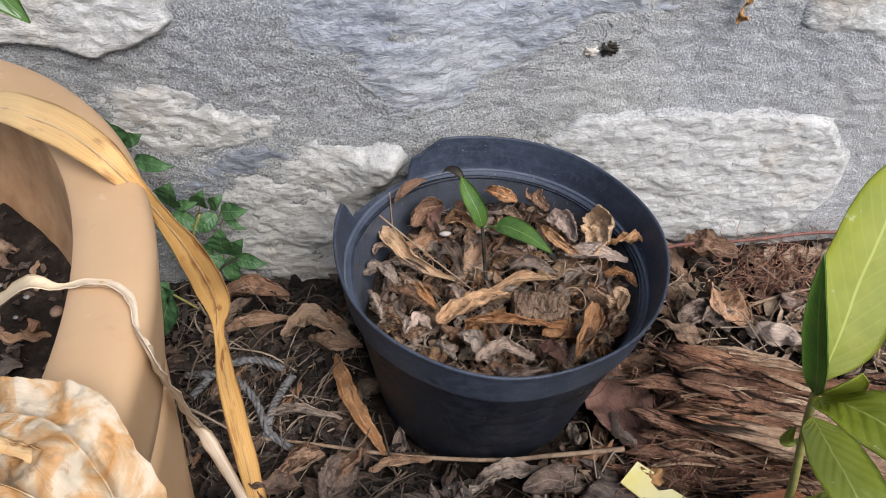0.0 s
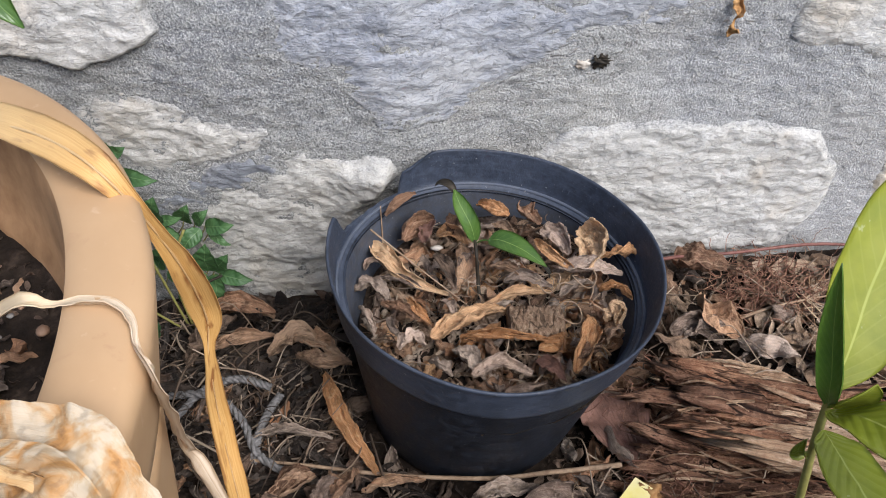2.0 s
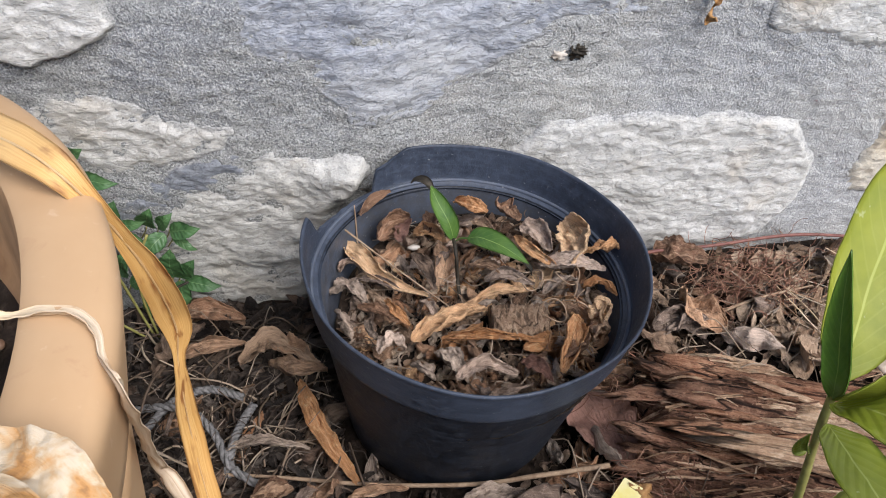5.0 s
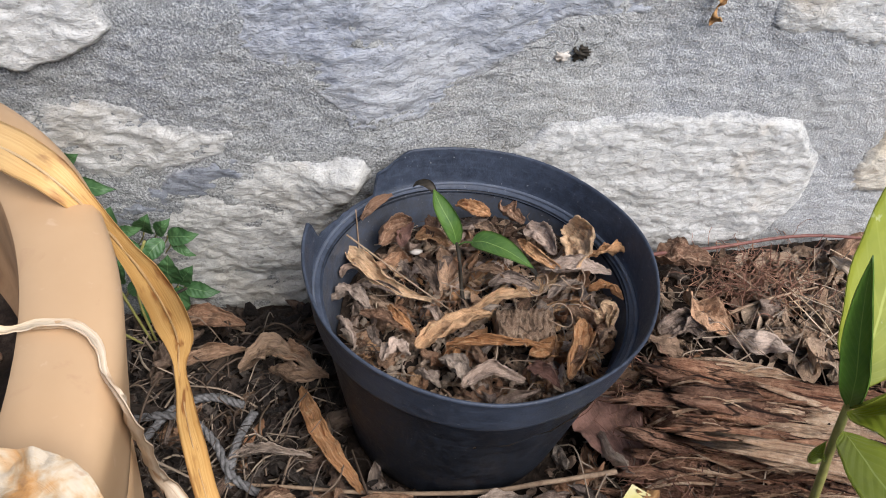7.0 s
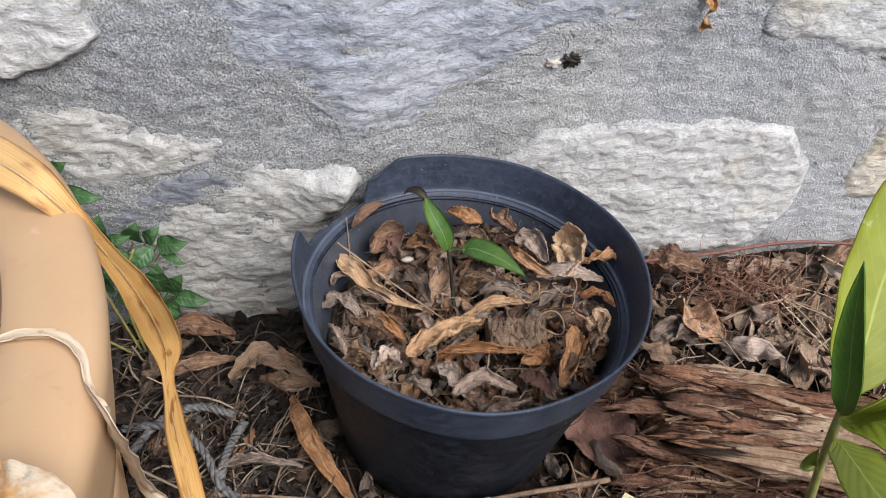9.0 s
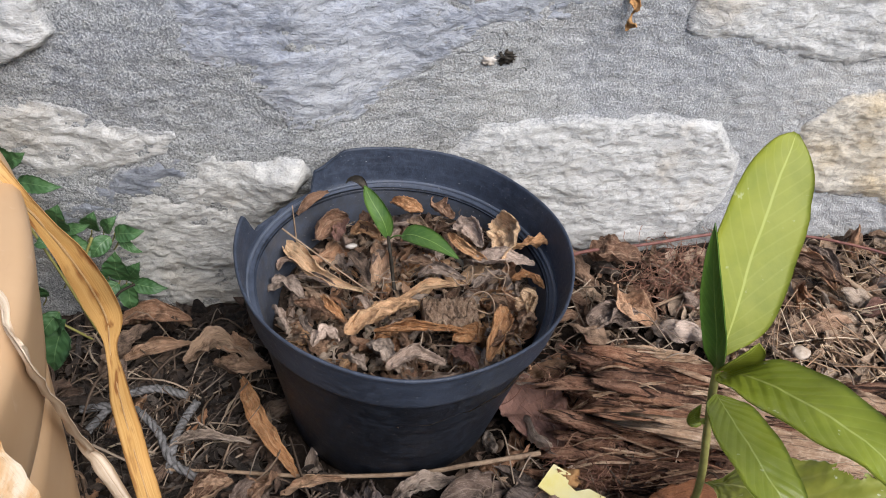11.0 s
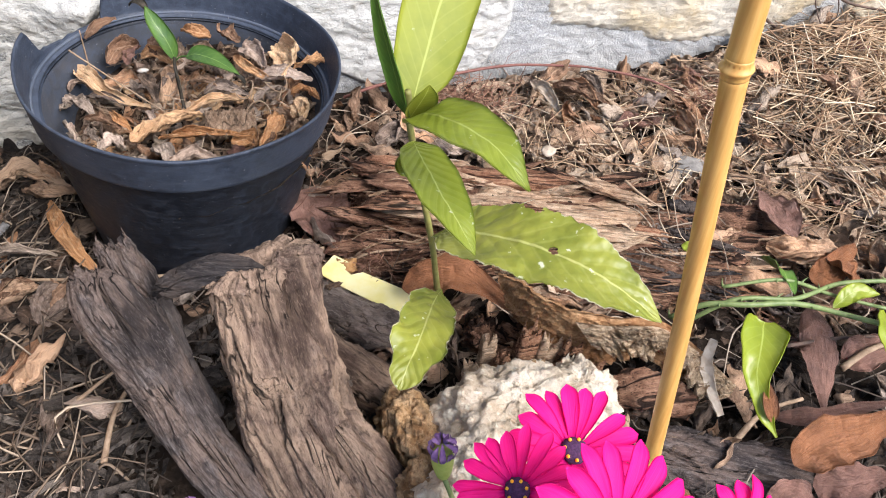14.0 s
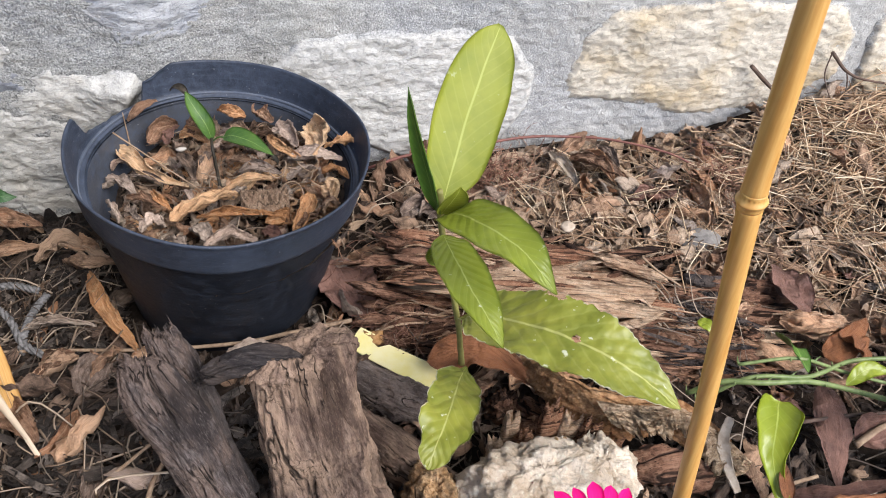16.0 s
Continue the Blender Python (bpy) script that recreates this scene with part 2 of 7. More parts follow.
def terra_mat():
    m = Mat("tan_plastic", 0.5, 0.4)
    o = m.coord()
    a = m.noise(o, 12, 5, 0.6)
    st = m.noise(m.coord(scale=(22, 22, 6)), 2.5, 7, 0.7, 1.2)
    c = m.mix((0.42, 0.265, 0.138), (0.465, 0.305, 0.168), m.ramp(a, (0.35, 0.0), (0.65, 1.0)))
    c = m.mix(c, (0.33, 0.17, 0.1), m.ramp(st, (0.62, 0.0), (0.78, 0.4)))
    c = m.mix(c, (0.66, 0.48, 0.33), m.ramp(st, (0.22, 0.4), (0.36, 0.0)))
    scuff = m.noise(m.coord(scale=(70, 70, 9), rot=(0.3, 0.2, 0)), 1.6, 4, 0.6, 0.5)
    c = m.mix(c, (0.68, 0.52, 0.40), m.ramp(scuff, (0.64, 0.0), (0.78, 0.3)))
    return m.done(c, a, 0.0008, 0.3)


def withered_mat():
    m = Mat("withered_blade", 0.6, 0.3)
    o = m.coord()
    blot = m.noise(o, 62, 5, 0.6, 0.8)
    spot = m.noise(o, 150, 4, 0.65, 0.5)
    fib = m.noise(m.coord("UV", (4, 70, 1)), 1.0, 4, 0.6)
    c = m.mix((0.44, 0.225, 0.075), (0.47, 0.34, 0.20), m.ramp(blot, (0.42, 0.0), (0.54, 1.0)))
    c = m.mix(c, (0.53, 0.445, 0.325), m.ramp(blot, (0.52, 0.0), (0.6, 0.9)))
    c = m.mix(c, (0.27, 0.14, 0.055), m.ramp(blot, (0.36, 0.9), (0.43, 0.0)))
    c = m.mix(c, (0.30, 0.17, 0.08), m.ramp(spot, (0.60, 0.0), (0.70, 0.7)))
    c = m.mix(c, (0.42, 0.27, 0.13), m.ramp(fib, (0.36, 0.16), (0.48, 0.0)))
    return m.done(c, m.math("ADD", m.math("MULTIPLY", fib, 0.4), blot), 0.0016, 0.7)


def blade_mat(name, pale, mid, brown, spots=0.62):
    m = Mat(name, 0.55, 0.35)
    u, v, _ = m.sep(m.coord("UV"))
    uv = m.coord("UV", (3, 17, 1))
    fib = m.noise(uv, 1.0, 5, 0.6)
    sp = m.noise(m.coord("UV", (16, 2.6, 1)), 1.0, 3, 0.5, 0.3)
    c = m.mix(mid, pale, m.ramp(fib, (0.35, 0.0), (0.65, 1.0)))
    c = m.mix(c, brown, m.ramp(sp, (spots, 0.0), (spots + 0.12, 0.85)))
    d = m.math("ABSOLUTE", m.math("SUBTRACT", v, 0.5))
    c = m.mix(c, brown, m.math("MULTIPLY", m.ramp(d, (0.36, 0.0), (0.5, 0.45)), m.ramp(sp, (0.4, 0.2), (0.6, 1.0))))
    c = m.mix(c, (0.60, 0.46, 0.26), m.ramp(u, (0.05, 0.65), (0.42, 0.0)))
    return m.done(c, fib, 0.0008, 0.6)


def green_mat(name, deep, light, vein, rough=0.35, spots=0.0, side=5.0, trans=0.25, relief=0.1, rim=None):
    m = Mat(name, rough, 0.5)
    u, v, _ = m.sep(m.coord("UV"))
    d = m.math("ABSOLUTE", m.math("SUBTRACT", v, 0.5))
    o = m.coord()
    n = m.noise(o, 45, 5, 0.6)
    c = m.mix(deep, light, m.ramp(n, (0.35, 0.0), (0.65, 1.0)))
    comb = m.node("ShaderNodeCombineXYZ")
    m.link(m.math("SUBTRACT", u, m.math("MULTIPLY", d, 0.38)), comb.inputs[0])
    wv = m.wave(comb.outputs[0], side)
    sv = m.ramp(wv, (0.9, 0.0), (1.0, 0.16))
    c = m.mix(c, vein, sv)
    c = m.mix(c, vein, m.ramp(d, (0.008, 1.0), (0.022, 0.0)))
    if rim:
        ed = m.math("ADD", d, m.math("MULTIPLY", m.noise(o, 160, 4, 0.6), 0.05))
        c = m.mix(c, rim, m.math("MULTIPLY", m.ramp(ed, (0.508, 0.0), (0.522, 0.85)), m.ramp(m.noise(o, 55, 3, 0.5), (0.42, 0.0), (0.55, 1.0))))
    if spots:
        s = m.noise(o, 130, 3, 0.6)
        c = m.mix(c, (0.75, 0.78, 0.62), m.ramp(s, (0.66, 0.0), (0.72, spots)))
    m.b.inputs["Transmission Weight"].default_value = 0.0
    tr = m.node("ShaderNodeBsdfTranslucent")
    m.link(c, tr.inputs[0])
    mx = m.node("ShaderNodeMixShader")
    mx.inputs[0].default_value = trans
    out = [x for x in m.nt.nodes if x.type == "OUTPUT_MATERIAL"][0]
    m.done(c, m.math("ADD", m.math("MULTIPLY", wv, relief), n), 0.0012, 0.5)
    m.link(m.b.outputs[0], mx.inputs[1])
    m.link(tr.outputs[0], mx.inputs[2])
    m.link(mx.outputs[0], out.inputs[0])
    return m.m


def plain_mat(name, a, b, scale=120, rough=0.6, depth=0.0006, spec=0.35):
    m = Mat(name, rough, spec)
    n = m.noise(m.coord(), scale, 5, 0.65)
    return m.done(m.mix(a, b, m.ramp(n, (0.35, 0.0), (0.65, 1.0))), n, depth, 0.6)


def straw_mat(name, *stops):
    m = Mat(name, 0.7, 0.25)
    return m.done(m.ramp(m.island(), *stops))


def cane_mat():
    m = Mat("bamboo", 0.42, 0.45)
    o = m.coord(scale=(140, 140, 7))
    a = m.noise(o, 2.5, 5, 0.6)
    b = m.noise(m.coord(), 40, 4, 0.6)
    c = m.mix((0.50, 0.25, 0.06), (0.62, 0.36, 0.11), m.ramp(a, (0.35, 0.0), (0.65, 1.0)))
    c = m.mix(c, (0.36, 0.17, 0.05), m.ramp(b, (0.55, 0.0), (0.8, 0.5)))
    return m.done(c, a, 0.0004, 0.4)


def petal_mat():
    m = Mat("magenta_petal", 0.6, 0.15)
    u, v, _ = m.sep(m.coord("UV"))
    streak = m.noise(m.coord("UV", (1.2, 16, 1), shift=m.rand()), 1.0, 4, 0.6)
    c = m.mix((0.86, 0.008, 0.22), (0.92, 0.022, 0.28), m.ramp(streak, (0.35, 0.0), (0.65, 1.0)))
    c = m.mix((0.46, 0.0, 0.16), c, m.ramp(u, (0.0, 0.0), (0.2, 1.0)))
    m.done(c, streak, 0.0003, 0.4)
    tr = m.node("ShaderNodeBsdfTranslucent")
    m.link(c, tr.inputs[0])
    mx = m.node("ShaderNodeMixShader")
    mx.inputs[0].default_value = 0.4
    out = [x for x in m.nt.nodes if x.type == "OUTPUT_MATERIAL"][0]
    m.link(m.b.outputs[0], mx.inputs[1])
    m.link(tr.outputs[0], mx.inputs[2])
    m.link(mx.outputs[0], out.inputs[0])
    return m.m


LIMESTONE = stone_mat("limestone", (0.555, 0.545, 0.505), (0.445, 0.435, 0.395), (0.47, 0.41, 0.32), 0.62)
CREAM = stone_mat("cream_stone", (0.63, 0.575, 0.465), (0.52, 0.465, 0.375), (0.52, 0.39, 0.21), 0.56, 0.9, 0.0012)
BUFF = stone_mat("buff_stone", (0.50, 0.492, 0.45), (0.385, 0.38, 0.35), (0.48, 0.44, 0.36), 0.6)
SLATE = stone_mat("slate", (0.37, 0.388, 0.415), (0.25, 0.27, 0.305), (0.45, 0.455, 0.445), 0.5, 0.9, 0.0018)
DARKSLATE = stone_mat("dark_slate", (0.248, 0.265, 0.285), (0.172, 0.185, 0.21), (0.306, 0.32, 0.31), 0.55)
MORTAR = mortar_mat()
SOIL = soil_mat()
DRYLEAF = dry_leaf_mat("dry_leaf", (0.18, 0.092, 0.052), (0.36, 0.20, 0.115), (0.56, 0.385, 0.25), blot=0.75)
TANLEAF = dry_leaf_mat("tan_leaf", (0.38, 0.18, 0.09), (0.53, 0.295, 0.16), (0.69, 0.45, 0.28), blot=0.6)
GREYLEAF = dry_leaf_mat("grey_leaf", (0.16, 0.108, 0.08), (0.32, 0.235, 0.18), (0.54, 0.43, 0.335), blot=0.75)
PALELEAF = dry_leaf_mat("pale_leaf", (0.37, 0.25, 0.18), (0.53, 0.385, 0.29), (0.66, 0.515, 0.405), blot=0.55)
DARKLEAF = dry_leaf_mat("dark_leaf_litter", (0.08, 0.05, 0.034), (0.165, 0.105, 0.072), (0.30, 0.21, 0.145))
REDLEAF = dry_leaf_mat("red_leaf", (0.180, 0.088, 0.062), (0.236, 0.120, 0.087), (0.311, 0.172, 0.128), False, 0.5, 0.5)
AMBERLEAF = dry_leaf_mat("amber_leaf", (0.50, 0.225, 0.085), (0.64, 0.335, 0.15), (0.82, 0.56, 0.33), blot=0.45)
RUSSET = dry_leaf_mat("russet_leaf", (0.22, 0.075, 0.028), (0.29, 0.11, 0.042), (0.36, 0.155, 0.07), False, 0.45, 0.4)
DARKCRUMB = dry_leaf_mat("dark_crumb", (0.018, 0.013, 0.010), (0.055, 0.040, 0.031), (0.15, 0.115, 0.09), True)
GREYCRUMB = dry_leaf_mat("grey_crumb", (0.032, 0.026, 0.022), (0.10, 0.08, 0.066), (0.27, 0.225, 0.185), True)
CRUMB = dry_leaf_mat("leaf_crumb", (0.06, 0.037, 0.026), (0.17, 0.107, 0.072), (0.35, 0.245, 0.17), True)
GREYLOG = log_mat("grey_log", (0.024, 0.019, 0.018), (0.085, 0.068, 0.062), (0.26, 0.22, 0.20), (0.22, 0.155, 0.12))
KNOBWOOD = log_mat("knobbly_grey_wood", (0.085, 0.065, 0.055), (0.24, 0.19, 0.155), (0.42, 0.35, 0.30), (0.36, 0.27, 0.21))
DARKLOG = log_mat("dark_log", (0.022, 0.019, 0.019), (0.06, 0.052, 0.05), (0.15, 0.13, 0.12), (0.1, 0.075, 0.06))
BROWNLOG = log_mat("brown_log", (0.055, 0.034, 0.025), (0.175, 0.115, 0.085), (0.38, 0.275, 0.205), (0.48, 0.33, 0.225))
ROTWOOD = wood_mat("rotten_wood", (0.06, 0.026, 0.016), (0.25, 0.12, 0.07), (0.47, 0.275, 0.175), (8, 85, 85), 0.006, 0.9)
SPLINTER = wood_mat("splinter_wood", (0.38, 0.20, 0.11), (0.66, 0.43, 0.265), (0.82, 0.64, 0.45), (9, 210, 210), 0.004, 0.45)
REDSPLINTER = wood_mat("red_splinter", (0.13, 0.046, 0.024), (0.38, 0.175, 0.095), (0.62, 0.37, 0.225), (9, 190, 190), 0.004, 0.8)
CORKWOOD = wood_mat("cork_wood", (0.16, 0.095, 0.058), (0.38, 0.25, 0.16), (0.56, 0.41, 0.28), (120, 60, 60), 0.004, 0.6)
PALEWOOD = wood_mat("chalky_wood", (0.60, 0.44, 0.28), (0.83, 0.70, 0.53), (0.90, 0.81, 0.67), (60, 60, 11), 0.0040, 0.18)
OCHREWOOD = wood_mat("ochre_wood", (0.22, 0.10, 0.04), (0.50, 0.30, 0.135), (0.68, 0.48, 0.28), (45, 45, 10), 0.004, 0.5)
TANBARK = wood_mat("tan_bark", (0.20, 0.085, 0.034), (0.42, 0.205, 0.085), (0.60, 0.37, 0.19), (30, 70, 70), 0.004, 0.08)
PALEBARK = wood_mat("pale_bark", (0.30, 0.165, 0.085), (0.54, 0.375, 0.225), (0.74, 0.59, 0.42), (30, 120, 120), 0.004, 0.4)
BLACKPLASTIC = plastic_mat()
# rim and inside: dust plus the sky's blue sheen, painted into the colour
DUSTSHEENPLASTIC = plastic_mat("dusty_sheen_black_plastic", (0.016, 0.022, 0.034), (0.046, 0.057, 0.080), 0.55)
DIRTSHEENPLASTIC = plastic_mat("dirty_sheen_black_plastic", (0.026, 0.030, 0.038), (0.076, 0.079, 0.086), 0.7)
RINGPLASTIC = plastic_mat("grey_ring_plastic", (0.05, 0.06, 0.078), (0.11, 0.125, 0.15), 0.9)
TERRA = terra_mat()
# the planter's tan darkened for the shade inside it, with soil stains
DIRTSHADETERRA = plain_mat("dirty_shaded_tan_plastic", (0.27, 0.14, 0.06), (0.46, 0.265, 0.125), 28, 0.7, 0.0005)
PALETAN = plain_mat("bleached_leaf", (0.34, 0.265, 0.19), (0.48, 0.40, 0.31), 150, 0.7, 0.001)
BLADE = blade_mat("dried_blade", (0.61, 0.375, 0.135), (0.50, 0.27, 0.078), (0.22, 0.075, 0.02), 0.57)
PALEBLADE = blade_mat("pale_blade", (0.64, 0.46, 0.25), (0.50, 0.29, 0.11), (0.26, 0.11, 0.035), 0.56)
CREAMBLADE = blade_mat("cream_blade", (0.66, 0.56, 0.43), (0.56, 0.43, 0.29), (0.34, 0.19, 0.085), 0.60)
WITHERED = withered_mat()
LEAFLIGHT = green_mat("new_leaf", (0.20, 0.235, 0.016), (0.265, 0.29, 0.024), (0.38, 0.41, 0.08), 0.6, 0.2, 4.5, 0.25, 0.1)
LEAFMID = green_mat("glossy_leaf", (0.18, 0.225, 0.019), (0.255, 0.30, 0.032), (0.36, 0.41, 0.10), 0.3, 0.55, 4.5, 0.25, 0.35)
LEAFOLD = green_mat("old_leaf", (0.165, 0.19, 0.018), (0.27, 0.28, 0.035), (0.40, 0.41, 0.12), 0.46, 0.6, 3.6, 0.15, 0.55, (0.66, 0.62, 0.46))
LEAFDARK = green_mat("dark_leaf", (0.065, 0.145, 0.018), (0.11, 0.21, 0.028), (0.20, 0.30, 0.06), 0.4, 0.0, 5, 0.2)
WEEDLEAF = green_mat("weed_leaf", (0.042, 0.115, 0.038), (0.085, 0.185, 0.066), (0.16, 0.275, 0.115), 0.5, 0.0, 2.4, 0.25, 0.3)
SEEDLEAF = green_mat("seedling_leaf", (0.04, 0.10, 0.02), (0.10, 0.185, 0.035), (0.19, 0.29, 0.08), 0.28, 0.0, 3, 0.2)
LIMELEAF = green_mat("lime_leaf", (0.225, 0.285, 0.018), (0.30, 0.35, 0.03), (0.40, 0.47, 0.09), 0.35, 0.0, 3.5, 0.3)
STEM = plain_mat("green_stem", (0.19, 0.17, 0.05), (0.27, 0.26, 0.08), 90, 0.55)
BROWNSTEM = plain_mat("brown_stem", (0.014, 0.012, 0.008), (0.042, 0.032, 0.02), 200, 0.7)
VINE = plain_mat("vine_green", (0.10, 0.145, 0.045), (0.19, 0.235, 0.085), 150, 0.5)
TWIG = plain_mat("twig", (0.20, 0.13, 0.08), (0.36, 0.26, 0.17), 180, 0.8)
REDTWIG = plain_mat("red_twig", (0.13, 0.05, 0.04), (0.22, 0.095, 0.07), 150, 0.6)
DARKTWIG = plain_mat("dark_twig", (0.06, 0.04, 0.03), (0.14, 0.09, 0.065), 150, 0.8)
ROPE = plain_mat("grey_rope", (0.085, 0.083, 0.08), (0.21, 0.205, 0.20), 260, 0.9, 0.002)
LABEL = plain_mat("yellow_label", (0.80, 0.70, 0.24), (0.84, 0.77, 0.42), 40, 0.45, 0.0003)
WHITEBIT = plain_mat("white_bit", (0.36, 0.30, 0.23), (0.56, 0.52, 0.46), 90, 0.6)
PEBBLE = plain_mat("pebble", (0.12, 0.11, 0.10), (0.25, 0.235, 0.21), 130, 0.85)
WARMPEBBLE = plain_mat("warm_pebble", (0.17, 0.10, 0.062), (0.30, 0.19, 0.12), 130, 0.7)
RUST = plain_mat("rusty_tuft", (0.30, 0.15, 0.05), (0.42, 0.24, 0.1), 200, 0.9)
EYE_DISC = plain_mat("purple_disc", (0.035, 0.012, 0.045), (0.085, 0.03, 0.09), 900, 0.8, 0.001)
POLLEN = plain_mat("pollen", (0.75, 0.36, 0.02), (0.85, 0.5, 0.04), 900, 0.7)
BUDGREEN = plain_mat("bud_green", (0.28, 0.34, 0.06), (0.42, 0.46, 0.12), 200, 0.5)
BUDPURPLE = plain_mat("bud_purple", (0.16, 0.07, 0.2), (0.32, 0.18, 0.36), 200, 0.6)
NEEDLE = straw_mat("needles", (0.0, (0.22, 0.125, 0.07)), (0.5, (0.48, 0.33, 0.20)), (0.8, (0.64, 0.49, 0.32)), (1.0, (0.72, 0.60, 0.44)))
PALECRUMB = dry_leaf_mat("pale_crumb", (0.31, 0.185, 0.11), (0.53, 0.355, 0.225), (0.72, 0.55, 0.39), True, blot=0.5)
TRUNKCRUMB = dry_leaf_mat("trunk_crumb", (0.15, 0.066, 0.038), (0.42, 0.22, 0.125), (0.68, 0.47, 0.30), True, blot=0.7)
DARKSTRAW = straw_mat("dark_straw", (0.0, (0.03, 0.022, 0.017)), (0.6, (0.10, 0.076, 0.058)), (1.0, (0.30, 0.245, 0.19)))
STRAW = straw_mat("straw", (0.0, (0.07, 0.048, 0.034)), (0.5, (0.20, 0.145, 0.10)), (1.0, (0.44, 0.35, 0.255)))
ROOTS = straw_mat("root_fibres", (0.0, (0.13, 0.055, 0.035)), (0.6, (0.26, 0.13, 0.085)), (1.0, (0.4, 0.24, 0.15)))
BAMBOO = cane_mat()
PETAL = petal_mat()


# ---- geometry helpers ----
rng = random.Random(7)


def U(a, b):
    return rng.uniform(a, b)


def spline(pts, n):
    """n + 1 points and tangents on a smooth curve through pts."""
    p = [Vector(q) for q in pts]
    if len(p) == 2:
        p = [p[0], (p[0] + p[1]) / 2, p[1]]
    p = [2 * p[0] - p[1], *p, 2 * p[-1] - p[-2]]
    out = []
    m = len(p) - 3
    for i in range(n + 1):
        s = i / n * m
        k = min(int(s), m - 1)
        f = s - k
        a, b, c, d = p[k:k + 4]
        pos = 0.5 * (2 * b + (c - a) * f + (2 * a - 5 * b + 4 * c - d) * f * f + (3 * b - a - 3 * c + d) * f ** 3)
        tan = 0.5 * ((c - a) + 2 * (2 * a - 5 * b + 4 * c - d) * f + 3 * (3 * b - a - 3 * c + d) * f * f)
        out.append((pos, tan.normalized() if tan.length > 1e-9 else Vector((0, 0, 1))))
    return out


class Geo:
    """Vertices, faces and leaf coordinates of one mesh."""

    def __init__(self):
        self.v, self.f, self.uv = [], [], []

    def sheet(self, rows, uvs, close=False, flip=False):
        base, nr, nc = len(self.v), len(rows), len(rows[0])
        for r, q in zip(rows, uvs):
            self.v.extend(tuple(x) for x in r)
            self.uv.extend(q)
        for i in range(nr - 1):
            for j in range(nc if close else nc - 1):
                k = (j + 1) % nc
                f = (base + i * nc + j, base + i * nc + k, base + (i + 1) * nc + k, base + (i + 1) * nc + j)
                self.f.append(f[::-1] if flip else f)
        return base

    def ribbon(self, pts, width, normal=(0, 0, 1), curl=0.0, nl=14, nw=6, crinkle=0.0, seed=0, twist=(0, 0),
               thick=0.0, power=0.85, tip=0.04, wave=0.0, hole=None, fold=0.0, freq=60.0, pleat=0.0):
        """A leaf or strip along a curve: width is half its breadth, curl rolls its edges towards normal."""
        line = spline(pts, nl)
        rows, uvs = [], []
        off = Vector((seed * 3.7, seed * 1.3, seed * 2.1))
        for i, (p, t) in enumerate(line):
            u = i / nl
            nrm = Vector(normal(u)) if callable(normal) else Vector(normal)
            s = t.cross(nrm)
            s = s.normalized() if s.length > 1e-6 else t.orthogonal().normalized()
            up = s.cross(t).normalized()
            a = twist[0] + (twist[1] - twist[0]) * u
            s, up = s * math.cos(a) + up * math.sin(a), up * math.cos(a) - s * math.sin(a)
            w = width(u) if callable(width) else width * max(tip, math.sin(math.pi * min(0.999, max(0.001, u)) ** power) ** 0.85)
            k = curl(u) if callable(curl) else curl
            row = []
            for j in range(nw + 1):
                v = 2 * j / nw - 1
                if abs(k) > 1e-3:
                    y, z = math.sin(v * k) / k, (1 - math.cos(v * k)) / k
                else:
                    y, z = v, 0.0
                q = p + s * (y * w) + up * (z * w + fold * abs(v) * w)
                if crinkle:
                    q = q + up * (crinkle * noise.fractal(q * freq + off, 0.75, 2.3, 3)) + s * (crinkle * 0.6 * noise.noise(q * freq * 0.8 - off))
                if pleat:
                    q = q + up * (w * pleat * (noise.noise(Vector((u * 3.5, v * 3.2, seed * 1.7))) + 0.5 * noise.noise(Vector((u * 9 + v * 2, v * 8, seed * 0.9))) - 0.5 * abs(noise.noise(Vector((u * 5, v * 5 - u * 3, seed * 2.3))))))
                if wave:
                    q = q + up * (wave * w * abs(v) ** 1.5 * math.sin(u * 26 + seed))
                row.append(q)
            rows.append(row)
            uvs.append([(u, j / nw) for j in range(nw + 1)])
        mark = len(self.f)
        base = self.sheet(rows, uvs)
        if hole:
            self.f[mark:] = [f for n, f in enumerate(self.f[mark:]) if (n // nw, n % nw) not in hole]
        if thick:
            nr, nc = nl + 1, nw + 1
            low = []
            for i in range(nr):
                row = []
                for j in range(nc):
                    a = rows[min(i + 1, nl)][j] - rows[max(i - 1, 0)][j]
                    b = rows[i][min(j + 1, nw)] - rows[i][max(j - 1, 0)]
                    n = a.cross(b)
                    row.append(rows[i][j] - (n.normalized() * thick if n.length > 1e-12 else Vector((0, 0, 0))))
                low.append(row)
            mark = len(self.f)
            b2 = self.sheet(low, uvs, flip=True)
            if hole:
                self.f[mark:] = [f for n, f in enumerate(self.f[mark:]) if (n // nw, n % nw) not in hole]
            edge = [i * nc for i in range(nr)] + [nl * nc + j for j in range(1, nc)] + [i * nc + nw for i in range(nl - 1, -1, -1)] + [j for j in range(nw - 1, 0, -1)]
            for a, b in zip(edge, edge[1:] + edge[:1]):
                self.f.append((base + b, base + a, b2 + a, b2 + b))
        return self

    def tube(self, pts, radius, sides=6, n=10, bumps=0.0, seed=0, cap=True, flat=1.0):
        line = spline(pts, n)
        ref = Vector((0.13, 0.31, 0.94))
        rows, uvs = [], []
        for i, (p, t) in enumerate(line):
            a = t.cross(ref)
            a = a.normalized() if a.length > 1e-4 else t.orthogonal().normalized()
            b = a.cross(t)
            r = radius(i / n) if callable(radius) else radius
            row = []
